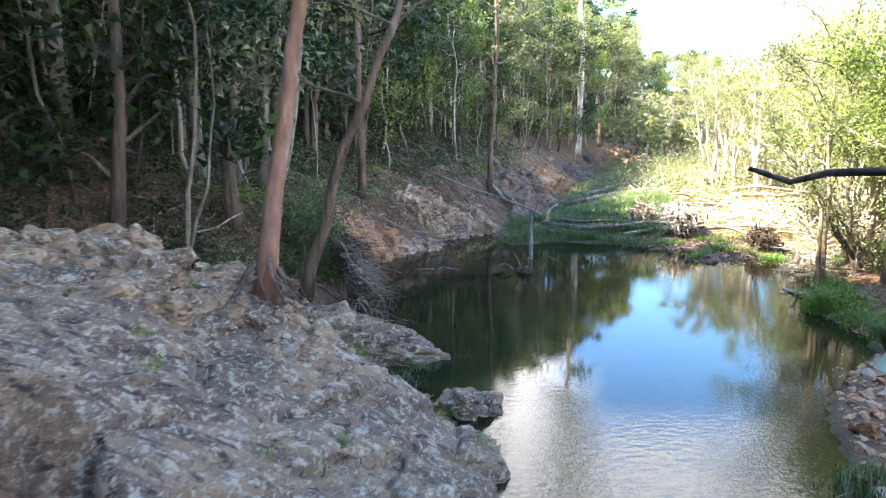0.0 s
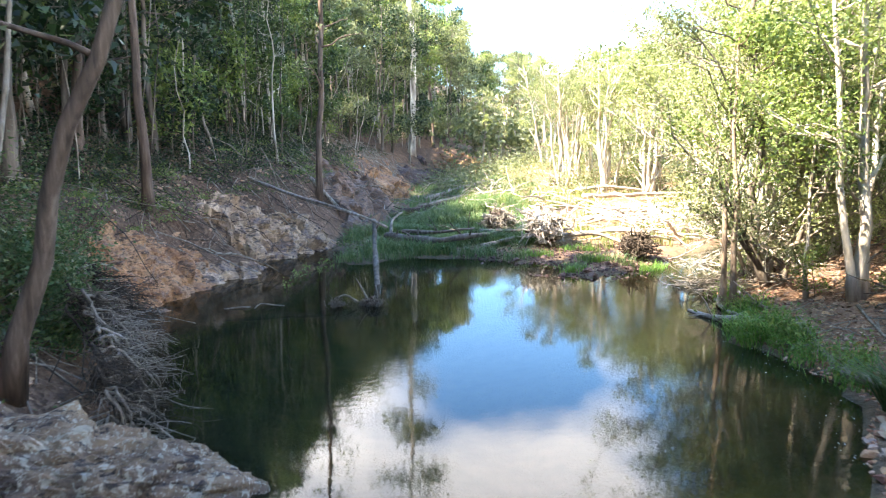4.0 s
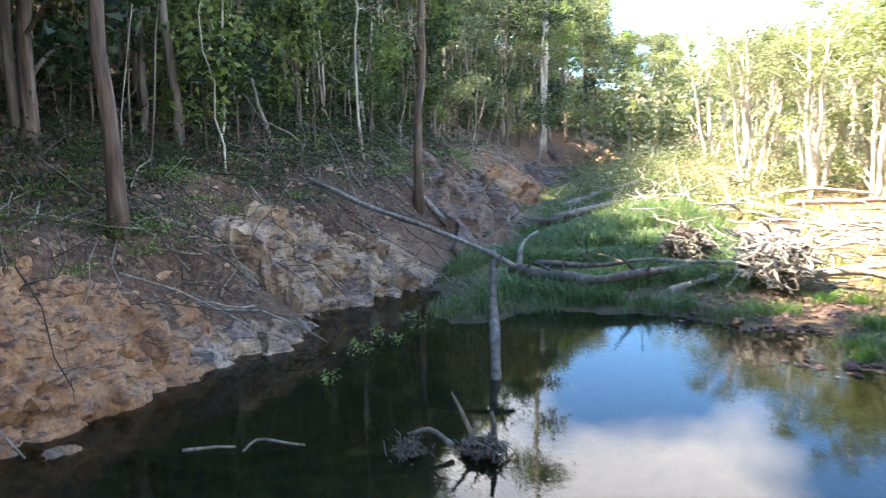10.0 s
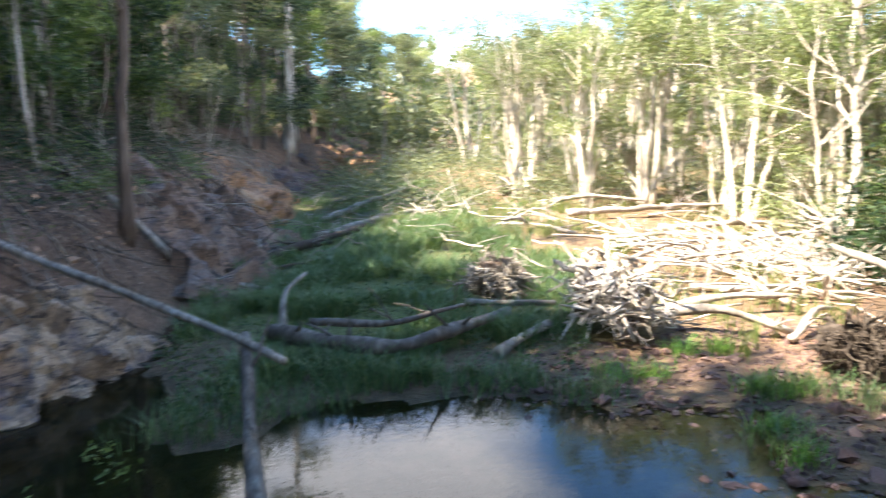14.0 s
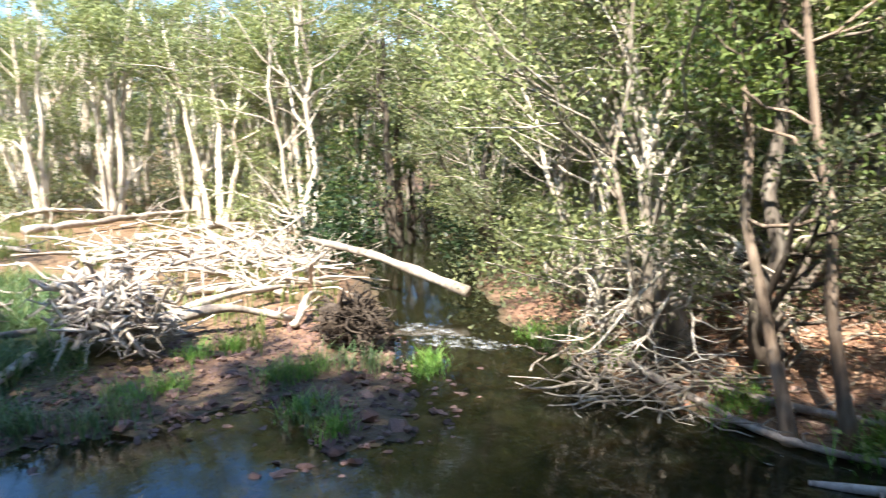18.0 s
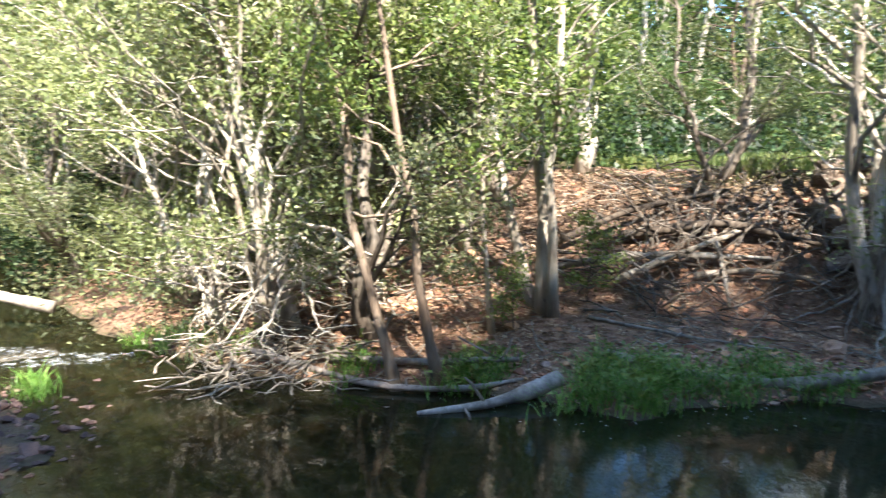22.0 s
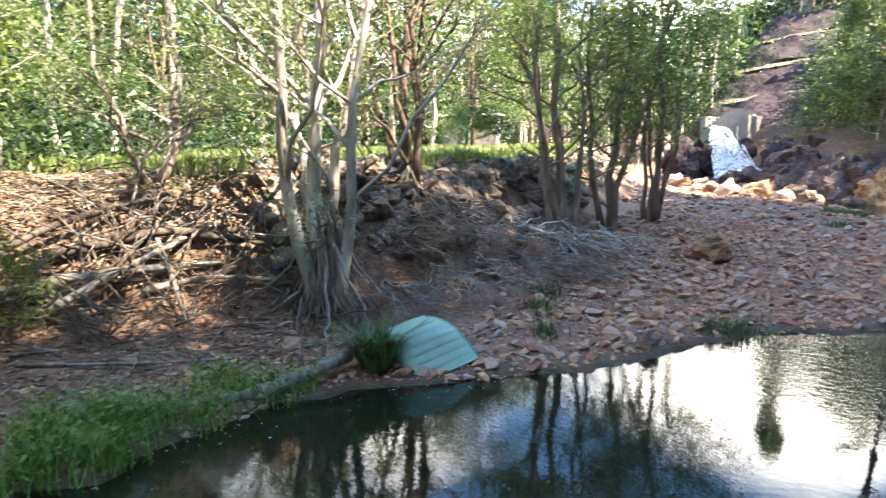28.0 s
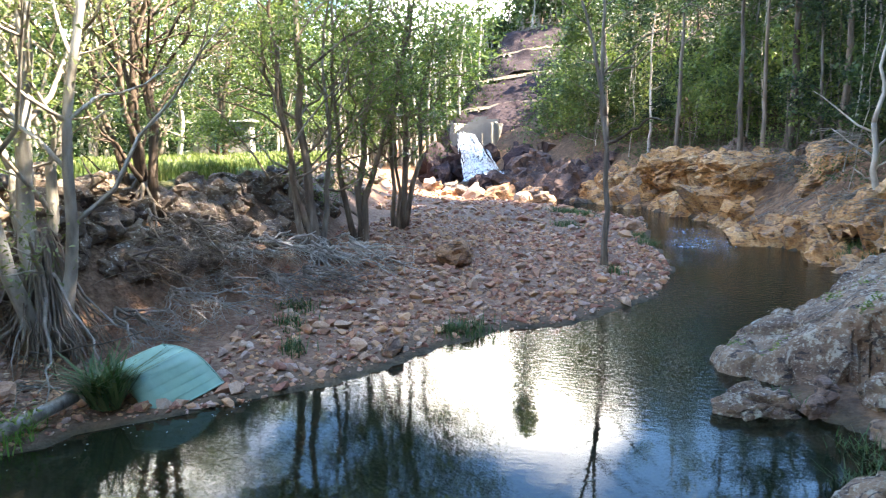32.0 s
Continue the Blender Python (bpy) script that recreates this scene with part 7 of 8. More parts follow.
# ================= the green hull =================
def boat_hull():
    """The upturned stern corner of a lapstrake dinghy: one side with its rounded quarter, a slanting end and the flat bottom."""
    ob = thing("upturned_boat", "pale green lapstrake boat hull lying upturned at the waterline", "boat")
    tall, lap = 0.92, 7

    def ring(b, out):
        """The side at height b, from the slanting end round the quarter to the far side, pushed out by a lap."""
        u = b / tall
        far = 1.16 - 0.2 * u - 0.24 * u ** 4
        back = 0.06 * u + 0.42 * max(0.0, u - 0.5) ** 2 / 0.5
        pts = [(far - (far - 0.24) * k / 9, 0.09 * math.sin(math.pi * k / 9)) for k in range(10)]
        pts += [(0.24 - 0.24 * math.sin(a), -0.24 + 0.24 * math.cos(a)) for a in np.linspace(0.12, 1.35, 9)]
        pts += [(0.005 + 0.05 * k, -0.2 - 0.13 * k) for k in range(1, 5)]
        return [(-x, out + y - back, b) for x, y in pts]

    for j in range(lap):
        low, high = tall * j / lap, tall * (j + 1) / lap
        rows = [ring(low - 0.01, 0.011), ring(low, 0.013), ring((low + high) / 2, 0.006), ring(high, 0.0)]
        n = len(rows[0])
        s = Soup()
        s.add(np.array(rows).reshape(-1, 3), [[a * n + b, (a + 1) * n + b, (a + 1) * n + b + 1, a * n + b + 1] for a in range(3) for b in range(n - 1)])
        part("strake", s.mesh("strake", M["hull"]), ob)
    top, foot = np.array(ring(tall, 0.0)), np.array(ring(0.0, 0.0))
    s = Soup()
    inner = top * (0.9, 1, 1) + (-0.05, -0.22, 0.03)
    n = len(top)
    s.add(np.concatenate([top, inner]), [[k, n + k, n + k + 1, k + 1] for k in range(n - 1)])
    part("bottom_board", s.mesh("bottom_board", M["hull"]), ob, "rounded pale green bottom")
    s = Soup()
    ends = np.array([ring(tall * k / 8, 0.0)[0] for k in range(9)])
    s.add(np.concatenate([ends, ends + (0.06, -0.4, 0.0)]), [[k, k + 1, 9 + k + 1, 9 + k] for k in range(8)])
    # end board's shade is put in as the darker hull green
    part("transom", s.mesh("transom", M["hull_dark"]), ob, "green end board, coloured darker as in shade")
    for name, line, q in (("gunwale", foot, 0.016), ("end_rim", ends, 0.012)):
        s = Soup()
        s.tube(line + (0, 0.012, 0), [q] * len(line), 6)
        part(name, s.mesh(name, M["hull"]), ob, "rolled green edge")
    p = np.array(ring(tall * 0.95, 0.0)[1])
    s = Soup()
    s.tube([p - (0, 0.01, 0), p + (0, 0.014, 0.004)], [0.02, 0.02], 10)
    part("drain_plug", s.mesh("drain_plug", M["hull_dark"]), ob, "dark drain plug")
    return ob


rf = np.random.default_rng(91)
fx, fy = rf.uniform(7.2, 10.4, 900), rf.uniform(12.0, 20.5, 900)
near = inside(fx, fy, POOL) & (near_line(fx, fy, SHORE_EAST) < np.abs(rf.normal(size=900)) * 0.45)
fa, fs = rf.uniform(0, 6.28, 900), rf.uniform(0.006, 0.015, 900)
fleck = np.stack([np.stack([fx + np.cos(fa + q) * fs, fy + np.sin(fa + q) * fs, np.full(900, 0.004)], 1) for q in (0, 1.57, 3.14, 4.71)], 1)[near]
tagged(new("foam_flecks", quads_mesh("foam_flecks", fleck, M["roof"])), "small pale flecks of froth drifting by the bank", "froth", kind="stuff")
boat = boat_hull()
along, rise = Vector((-0.31, -0.93, 0.17)).normalized(), Vector((0.42, -0.1, 0.86))
out = along.cross(rise).normalized()
rise = out.cross(along)
boat.matrix_world = Matrix.Translation((8.24, 13.28, -0.04)) @ Matrix((-along, out, rise)).transposed().to_4x4()

# ================= cascade, spillway and the cut hillside =================
def cascade():
    ob = thing("cascade", "white water tumbling down a rock step", "waterfall", kind="structure")
    n, m = 64, 90
    u, v = np.meshgrid(np.linspace(-1, 1, n), np.linspace(0, 1, m))
    x = 16.9 + u * (0.6 + 1.35 * v) - 2.7 * v
    y = -33.2 + 3.4 * v + 0.3 * fbm(u * 3, v * 5, 1, 3, 60)
    z = 4.1 - 3.5 * (0.6 * v + 0.4 * smooth(v, 0.15, 0.85)) + 0.22 * fbm(u * 4, v * 7, 0.8, 4, 61) + 0.12
    ids = np.arange(n * m).reshape(m, n)
    s = Soup()
    torn = (fbm(u * 6, v * 3, 0.8, 5, 62) - 0.75 * np.abs(u) ** 3)[:-1, :-1].ravel() > -0.62
    s.add(np.stack([x.ravel(), y.ravel(), z.ravel()], 1), np.stack([ids[:-1, :-1], ids[:-1, 1:], ids[1:, 1:], ids[1:, :-1]], -1).reshape(-1, 4)[torn].tolist())
    part("white_water", s.mesh("white_water", M["white_water"]), ob)
    return ob


cascade()
for k, (x, y, z, a, b, c) in enumerate([(12.3, -32.6, 1.2, 1.4, 2.4, 2.4), (18.8, -32.0, 1.2, 1.2, 2.2, 2.1), (16.3, -33.2, 0.9, 2.3, 1.6, 2.5), (14.6, -29.6, 0.3, 0.8, 0.8, 0.9), (17.9, -29.2, 0.2, 0.9, 0.7, 0.7)]):
    rock("cascade_rock", "dark wet rock beside the cascade", "purple_rock", (x, y, z), (a, b, c), 20 * k, 80 + k, rough=0.25, k=2.6, strata=0.12, sub=4)


def block(name, parent, x0, x1, y0, y1, z0, z1, mat, bevel=0.03, label=""):
    bm = bmesh.new()
    bmesh.ops.create_cube(bm, size=1)
    for v in bm.verts:
        v.co = ((x0 + x1) / 2 + v.co.x * (x1 - x0), (y0 + y1) / 2 + v.co.y * (y1 - y0), (z0 + z1) / 2 + v.co.z * (z1 - z0))
    bmesh.ops.bevel(bm, geom=bm.edges, offset=bevel, segments=2, affect="EDGES")
    me = bpy.data.meshes.new(name)
    bm.to_mesh(me)
    bm.free()
    me.materials.append(M[mat])
    return part(name, me, parent, label)


spill = thing("spillway", "stepped grey concrete spillway with side walls", "spillway")
for k in range(7):
    block("step", spill, 15.2, 17.6, -34.0 - 1.1 * k, -32.8 - 1.1 * k, 0.2, 3.1 + 0.24 * k, "concrete", 0.04)
block("side_wall", spill, 14.75, 15.15, -41, -33.6, 0.2, 3.9, "concrete", 0.05, "stained concrete side wall")
block("side_wall", spill, 17.65, 18.05, -41, -33.6, 0.2, 3.9, "concrete", 0.05)
block("end_pier", spill, 14.5, 15.3, -33.55, -33.0, 0.2, 3.9, "concrete", 0.05, "pale concrete end pier")
spill.matrix_world = pose(0.3, -0.6, 1.1)


def cut_hill():
    """Terraced purple-brown cut: bare faces between dry grass benches."""
    ob = thing("cut_hillside", "terraced bare purple-brown hillside with dry grass benches", "hillside", kind="structure")
    n = 46
    a = np.linspace(-1, 1, n)
    z, back = 4.0, -38.0
    for k in range(4):
        for what in ("face", "bench"):
            dz, dy, m = (2.5, -3.6, 22) if what == "face" else (0.45, -1.7, 8)
            v = np.linspace(0, 1, m)
            aa, vv = np.meshgrid(a, v)
            x = 15.6 + aa * 5.8 - 0.35 * k
            y = back + dy * vv - 2.5 * aa * aa + 0.8 * fbm(x, vv * 6 + k * 9, 3, 4, 70 + k)
            zz = z + dz * vv + 0.1 * (15.6 - x) - 0.5 * np.clip(np.abs(aa) - 0.8, 0, 1) * 8 + (0.6 if what == "face" else 0.1) * fbm(x, vv * 5 + k * 7, 2.0, 4, 75 + k)
            ids = np.arange(n * m).reshape(m, n)
            s = Soup()
            s.add(np.stack([x.ravel(), y.ravel(), zz.ravel()], 1), np.stack([ids[:-1, :-1], ids[:-1, 1:], ids[1:, 1:], ids[1:, :-1]], -1).reshape(-1, 4).tolist())
            part(what, s.mesh(what, M["purple_rock" if what == "face" else "dry_grass"]), ob)
            z, back = z + dz, back + dy
    return ob


cut_hill()
shed = thing("shed", "small pale shed among the terrace trees", "shed", at=pose(27, -16.5, gz(27, -16.5), 0, 0, 25))
block("wall", shed, -1.6, 1.6, -1.2, 1.2, -0.2, 2.1, "concrete", 0.02, "pale shed wall")
block("roof", shed, -1.85, 1.85, -1.45, 1.45, 2.1, 2.22, "roof", 0.02, "light metal roof")
block("door", shed, -0.4, 0.4, 1.18, 1.24, -0.1, 1.85, "hull_dark", 0.01, "dark door")

# ================= grass, reeds, undergrowth =================
def blades(name, label, mat, xs, ys, height, seed, width=0.018, spread=0.5, category="grass", base=0.0, tuft=0.05):
    """Blades of grass: narrow bent quads."""
    r = np.random.default_rng(seed)
    n = len(xs)
    z = gz_many(xs, ys) - 0.02 + base
    h = height * r.uniform(0.5, 1.2, n) if np.isscalar(height) else height * r.uniform(0.6, 1.2, n)
    a = r.uniform(0, 6.28, n)
    ln = h * spread * r.uniform(0.1, 1.2, n)
    p0 = np.stack([xs, ys, z], 1)
    mid = p0 + np.stack([np.cos(a) * ln * 0.3, np.sin(a) * ln * 0.3, h * 0.62], 1)
    tip = p0 + np.stack([np.cos(a) * ln, np.sin(a) * ln, h], 1)
    w = np.stack([-np.sin(a), np.cos(a), np.zeros(n)], 1) * (width * r.uniform(0.7, 1.4, n))[:, None]
    q1 = np.stack([p0 - w * 0.6, p0 + w * 0.6, mid + w * 0.5, mid - w * 0.5], 1)
    q2 = np.stack([mid - w * 0.5, mid + w * 0.5, tip + w * 0.08, tip - w * 0.08], 1)
    ob = new(name, quads_mesh(name, np.concatenate([q1, q2]), M[mat]))
    return tagged(ob, label, category, kind="stuff")


rg = np.random.default_rng(77)


def clumps(cx, cy, n_clump, per, rad, box):
    """Places in clumps inside a box x0, x1, y0, y1."""
    x = rg.uniform(box[0], box[1], n_clump)
    y = rg.uniform(box[2], box[3], n_clump)
    xs = np.repeat(x, per) + rg.normal(size=n_clump * per) * rad
    ys = np.repeat(y, per) + rg.normal(size=n_clump * per) * rad
    return xs, ys


# the grassy bar
xs, ys = clumps(0, 0, 1150, 34, 0.15, (2.2, 12.5, 28.2, 41))
k = (~inside(xs, ys, LAND_WEST)) & (gz_many(xs, ys) > 0.02) & (fbm(xs, ys, 1.1, 3, 88) > 0.02) & (near_line(xs, ys, SHORE_NORTH) > 0.1 + 0.5 * np.abs(fbm(xs, ys, 0.5, 2, 87))) & (xs < 6.6 + (ys - 26) * 0.75)
blades("bar_grass", "soft green grass on the low bar", "bar_grass", xs[k], ys[k], 0.42 + 0.2 * fbm(xs[k], ys[k], 1.3, 2, 89), 78, 0.015, 1.0)
xs, ys = clumps(0, 0, 300, 26, 0.2, (4, 16, 38, 56))
k = (~inside(xs, ys, LAND_WEST)) & (gz_many(xs, ys) > 0.02)
blades("bar_grass", "soft green grass on the far bar", "bar_grass", xs[k], ys[k], 0.4, 79, 0.02, 0.8)
xs, ys = clumps(0, 0, 150, 30, 0.22, (10, 24, 28, 44))
k = (~inside(xs, ys, LAND_EAST)) & (gz_many(xs, ys) > 0.1)
# lit copy of the grass for the sunny part of the bar
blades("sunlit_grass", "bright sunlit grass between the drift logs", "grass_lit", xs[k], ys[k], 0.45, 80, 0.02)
# tufts at the water
tuft_at = [(3.0, 28.6), (3.6, 28.8), (4.3, 29.0), (4.9, 29.3), (2.5, 28.9), (6.6, 28.9), (7.4, 28.5), (7.9, 27.9), (8.2, 27.8), (7.0, 28.7), (10.8, 26.6), (10.3, 26.9), (9.2, 25.6), (11.2, 26.0), (13.6, 23.7), (13.1, 23.2)]
xs = np.concatenate([rg.normal(x, 0.22, 90) for x, y in tuft_at])
ys = np.concatenate([rg.normal(y, 0.18, 90) for x, y in tuft_at])
blades("water_tufts", "green tufts at the edge of the pool", "bar_grass", xs, ys, 0.36, 81, 0.012, 1.0)
bright_at = [(10.3, 27.0), (10.6, 26.7), (9.2, 28.0), (8.7, 28.3), (11.5, 25.2), (9.5, 26.0), (9.0, 25.2), (11.0, 28.4), (10.4, 28.6), (12.0, 25.4), (13.7, 23.9), (14.1, 24.4)]
xs = np.concatenate([rg.normal(x, 0.17, 110) for x, y in bright_at])
ys = np.concatenate([rg.normal(y, 0.13, 110) for x, y in bright_at])
blades("spit_tufts", "bright green tufts on the gravel spit", "reed", xs, ys, 0.26, 83, 0.013, 1.1)
sprout_at = [(0.9, 26.5), (1.15, 26.4), (1.6, 26.9), (0.6, 25.0), (1.9, 28.4), (2.1, 28.0), (1.3, 27.3)]
xs = np.concatenate([rg.normal(x, 0.09, 26) for x, y in sprout_at])
ys = np.concatenate([rg.normal(y, 0.09, 26) for x, y in sprout_at])
pts = np.stack([xs, ys, rg.uniform(0.01, 0.22, len(xs))], 1)
tagged(new("water_sprouts", quads_mesh("water_sprouts", leaf_quads(pts, 0.08, 0.5, 0.5, 87), M["leaf_bright"])), "small green sprouts standing in shallow water", "weeds", kind="stuff")
xs, ys = clumps(0, 0, 420, 26, 0.16, (2.2, 11, 28.3, 39))
k = (~inside(xs, ys, LAND_WEST)) & (gz_many(xs, ys) > 0.02) & (xs < 6.6 + (ys - 26) * 0.75)
pts = np.stack([xs[k], ys[k], gz_many(xs[k], ys[k]) + rg.uniform(0.05, 0.35, k.sum())], 1)
tagged(new("bar_weeds", quads_mesh("bar_weeds", leaf_quads(pts, 0.075, 0.4, 0.5, 88), M["leaf_mid"])), "leafy green weeds among the bar grass", "weeds", kind="stuff")
# reeds and weeds of the east bank
reed_at = [(9.6, 17.9, 1.0), (9.3, 17.4, 1.1), (9.7, 17.0, 0.9), (9.7, 18.4, 0.8), (10.0, 17.6, 1.0), (9.6, 16.4, 0.7), (9.4, 15.9, 0.6), (9.5, 15.1, 0.6), (9.2, 14.6, 0.5), (10.6, 19.6, 0.8), (10.8, 20.3, 0.8), (10.5, 19.0, 0.8), (10.9, 19.3, 0.7), (11.2, 20.9, 0.6), (10.1, 18.2, 0.9), (9.9, 16.9, 0.7), (12.6, 22.6, 0.6), (9.9, 15.4, 0.5)]
xs = np.concatenate([rg.normal(x, 0.19, int(190 * s)) for x, y, s in reed_at])
ys = np.concatenate([rg.normal(y, 0.19, int(190 * s)) for x, y, s in reed_at])
hs = np.concatenate([np.full(int(190 * s), 0.16 + 0.24 * s) for x, y, s in reed_at])
k = xs > 9.0
k &= ~((ys > 17.9) & (np.sin(xs * 3.1 + ys * 2.3) < 0.25))
blades("bank_reeds", "lush green reeds and weeds along the bank", "reed", xs[k], ys[k], hs[k], 82, 0.014, 1.3)
pts = np.stack([xs[k], ys[k], gz_many(xs[k], ys[k]) + rg.uniform(0.05, 0.42, k.sum())], 1)
tagged(new("bank_weeds", quads_mesh("bank_weeds", leaf_quads(pts, 0.09, 0.4, 0.5, 83), M["leaf_bright"])), "small bright weeds among the reeds", "weeds", kind="stuff")
# strap-leaved clump beside the hull
a = rg.uniform(0, 6.28, 260)
xs, ys = 8.85 + np.cos(a) * 0.2, 13.5 + np.sin(a) * 0.14
blades("strap_plant", "clump of arching strap leaves beside the hull", "grass", xs, ys, 0.6, 84, 0.03, 1.3, "plant", 0.1)
# gravel tufts and terrace grass
tuft_at = [(5.1, 8.1, 1.0), (5.4, 8.4, 0.8), (5.6, -11.6, 1.6), (6.2, -11, 1.4), (5.3, -6.3, 1.3), (5.0, -10.8, 1.2), (12.8, -22.3, 1.6), (12.0, -22.5, 1.3), (8.6, 8.6, 0.8), (8.2, 9.6, 0.7), (-3.6, -2.0, 1.3), (-3.9, -1.4, 1.2), (-3.5, -2.8, 1.2), (7.6, 10.6, 0.6), (2.9, 2.2, 0.6), (2.2, -4.4, 0.9), (2.6, -6, 0.9), (-0.8, 12.3, 0.6), (-0.4, 12.8, 0.6), (0.1, 10.6, 0.5), (-0.6, 11.9, 0.7)]
xs = np.concatenate([rg.normal(x, 0.22 * s, int(160 * s)) for x, y, s in tuft_at])
ys = np.concatenate([rg.normal(y, 0.2 * s, int(160 * s)) for x, y, s in tuft_at])
blades("gravel_tufts", "dull green tufts growing through the gravel", "grass", xs, ys, 0.26, 85, 0.014, 0.9)
xs, ys = clumps(0, 0, 900, 26, 0.25, (12, 27, -16, 13))
k = inside(xs + -2.4, ys, TERRACE + [(900, -420), (900, 60), (60, 60)])
# lit grass copy again: the terrace's sunlight is in the blade colour
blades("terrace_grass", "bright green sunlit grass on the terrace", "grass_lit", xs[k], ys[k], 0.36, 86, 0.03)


def shrubs(name, label, mat, places, seed, leaves=90, size=0.16, rad=0.55, high=0.9):
    r = np.random.default_rng(seed)
    n = len(places)
    p = np.asarray(places)
    c = np.stack([p[:, 0], p[:, 1], gz_many(p[:, 0], p[:, 1])], 1)
    hs = r.uniform(0.4, 1.2, n) * high
    cc = np.repeat(c, leaves, 0)
    hh = np.repeat(hs, leaves)
    off = r.normal(size=(n * leaves, 3)) * rad
    off[:, 2] = np.abs(r.normal(size=n * leaves)) * hh * 0.6
    return tagged(new(name, quads_mesh(name, leaf_quads(cc + off, size, 0.5, 0.5, seed), M[mat])), label, "undergrowth", kind="stuff")


# leaf_dark on the slope growth deepens the forest shade by colour
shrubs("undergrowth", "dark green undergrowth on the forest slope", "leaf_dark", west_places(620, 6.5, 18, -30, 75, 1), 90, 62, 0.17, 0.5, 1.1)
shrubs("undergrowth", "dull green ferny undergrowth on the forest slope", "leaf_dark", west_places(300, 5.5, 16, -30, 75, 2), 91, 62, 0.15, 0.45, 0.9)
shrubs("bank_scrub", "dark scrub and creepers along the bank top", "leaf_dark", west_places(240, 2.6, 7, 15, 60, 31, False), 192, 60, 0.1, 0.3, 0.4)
shrubs("ferns", "bright green fern patches on the bank", "leaf_bright", west_places(150, 1.8, 6.0, 15, 46, 3, False), 92, 170, 0.075, 0.26, 0.22)
shrubs("bank_creeper", "low green creepers spreading over the bank", "leaf_mid", west_places(420, 2.0, 7.0, 14, 46, 81, False), 94, 85, 0.07, 0.34, 0.2)
shrubs("bank_creeper", "dark low growth along the bank top", "leaf_dark", west_places(420, 3.4, 8.0, 14, 50, 82, False), 95, 70, 0.11, 0.4, 0.6)
shrubs("bank_creeper", "bright creeper and ferns over the root-hung bank", "leaf_mid", [(-3.3 + 0.5 * math.sin(3 * k), 16.2 + 0.26 * k) for k in range(16)] + [(-4.2, 18.5), (-4.0, 19.5), (-3.8, 20.3), (-4.4, 17.6)], 93, 260, 0.085, 0.28, 0.5)
fp = np.random.default_rng(49)
shrubs("ferns", "lush green ferns and creeper over the root-hung bank", "grass", np.stack([fp.uniform(-3.7, -2.6, 44), fp.uniform(16.9, 19.6, 44)], 1), 207, 270, 0.08, 0.17, 1.8)
shrubs("undergrowth", "lush green undergrowth above the upstream ledges", "leaf_bright", west_places(240, 4.6, 12, -42, 3, 41), 199, 110, 0.15, 0.6, 2.4)
shrubs("ledge_scrub", "dull brown-green scrub on the upstream ledges", "leaf_mid", west_places(260, 3.0, 6.0, -30, 3, 43), 200, 90, 0.1, 0.4, 0.8)
hs = np.random.default_rng(48)
shrubs("hill_scrub", "green scrub at the foot of the cut hillside", "leaf_mid", np.stack([hs.uniform(5.5, 11.8, 150), hs.uniform(-47, -33, 150)], 1), 206, 110, 0.26, 0.9, 5.5)
# thickets in leaf_dark: the gloom between the trees is coloured in
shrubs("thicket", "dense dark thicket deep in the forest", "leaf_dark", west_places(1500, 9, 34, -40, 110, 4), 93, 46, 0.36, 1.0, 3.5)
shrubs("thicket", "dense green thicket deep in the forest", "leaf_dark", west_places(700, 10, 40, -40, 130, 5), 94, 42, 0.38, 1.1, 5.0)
# added dark-leaved fill, its colour standing for shaded woods behind slab and terrace
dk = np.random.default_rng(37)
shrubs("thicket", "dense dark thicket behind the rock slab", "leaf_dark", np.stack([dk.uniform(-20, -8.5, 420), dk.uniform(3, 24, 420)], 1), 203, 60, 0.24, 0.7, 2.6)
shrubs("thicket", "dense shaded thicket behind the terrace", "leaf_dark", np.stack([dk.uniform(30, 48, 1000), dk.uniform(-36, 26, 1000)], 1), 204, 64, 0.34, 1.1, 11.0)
eb = np.random.default_rng(36)
ep = np.stack([eb.uniform(13, 34, 2200), eb.uniform(14, 36, 2200)], 1)
ek = inside(ep[:, 0], ep[:, 1], LAND_EAST) & (near_line(ep[:, 0], ep[:, 1], SHORE_EAST) < 7) & (ep[:, 1] > 21.5) & (gz_many(ep[:, 0], ep[:, 1]) > 0.05)
shrubs("channel_scrub", "grey-green scrub overhanging the side channel", "leaf_grey", ep[ek][:230], 195, 150, 0.11, 0.55, 1.5)
# leaf_dark here gives the rise its shadow gaps by colour
shrubs("slope_scrub", "green scrub on the eastern rise", "leaf_dark", np.stack([eb.uniform(19, 34, 230), eb.uniform(2, 24, 230)], 1), 196, 70, 0.2, 0.8, 2.2)
cp = np.stack([eb.uniform(18, 30, 700), eb.uniform(27, 36, 700)], 1)
cp = cp[(gz_many(cp[:, 0], cp[:, 1]) > 0.06) & (near_line(cp[:, 0], cp[:, 1], SHORE_EAST) < 4.5)][:170]
# dark leaves stand for the deep shade in the channel mouth
shrubs("channel_scrub", "dark scrub closing over the side channel", "leaf_dark", cp, 205, 110, 0.16, 0.6, 3.2)
nb = np.random.default_rng(46)
shrubs("toe_scrub", "dark scrub along the foot of the far bank", "leaf_mid", west_places(260, 5.2, 11, 37, 115, 47, False), 197, 130, 0.17, 0.6, 1.5)
np_ = np.stack([nb.uniform(11, 46, 900), nb.uniform(42, 84, 900)], 1)
np_ = np_[~inside(np_[:, 0], np_[:, 1], LAND_WEST)][:420]
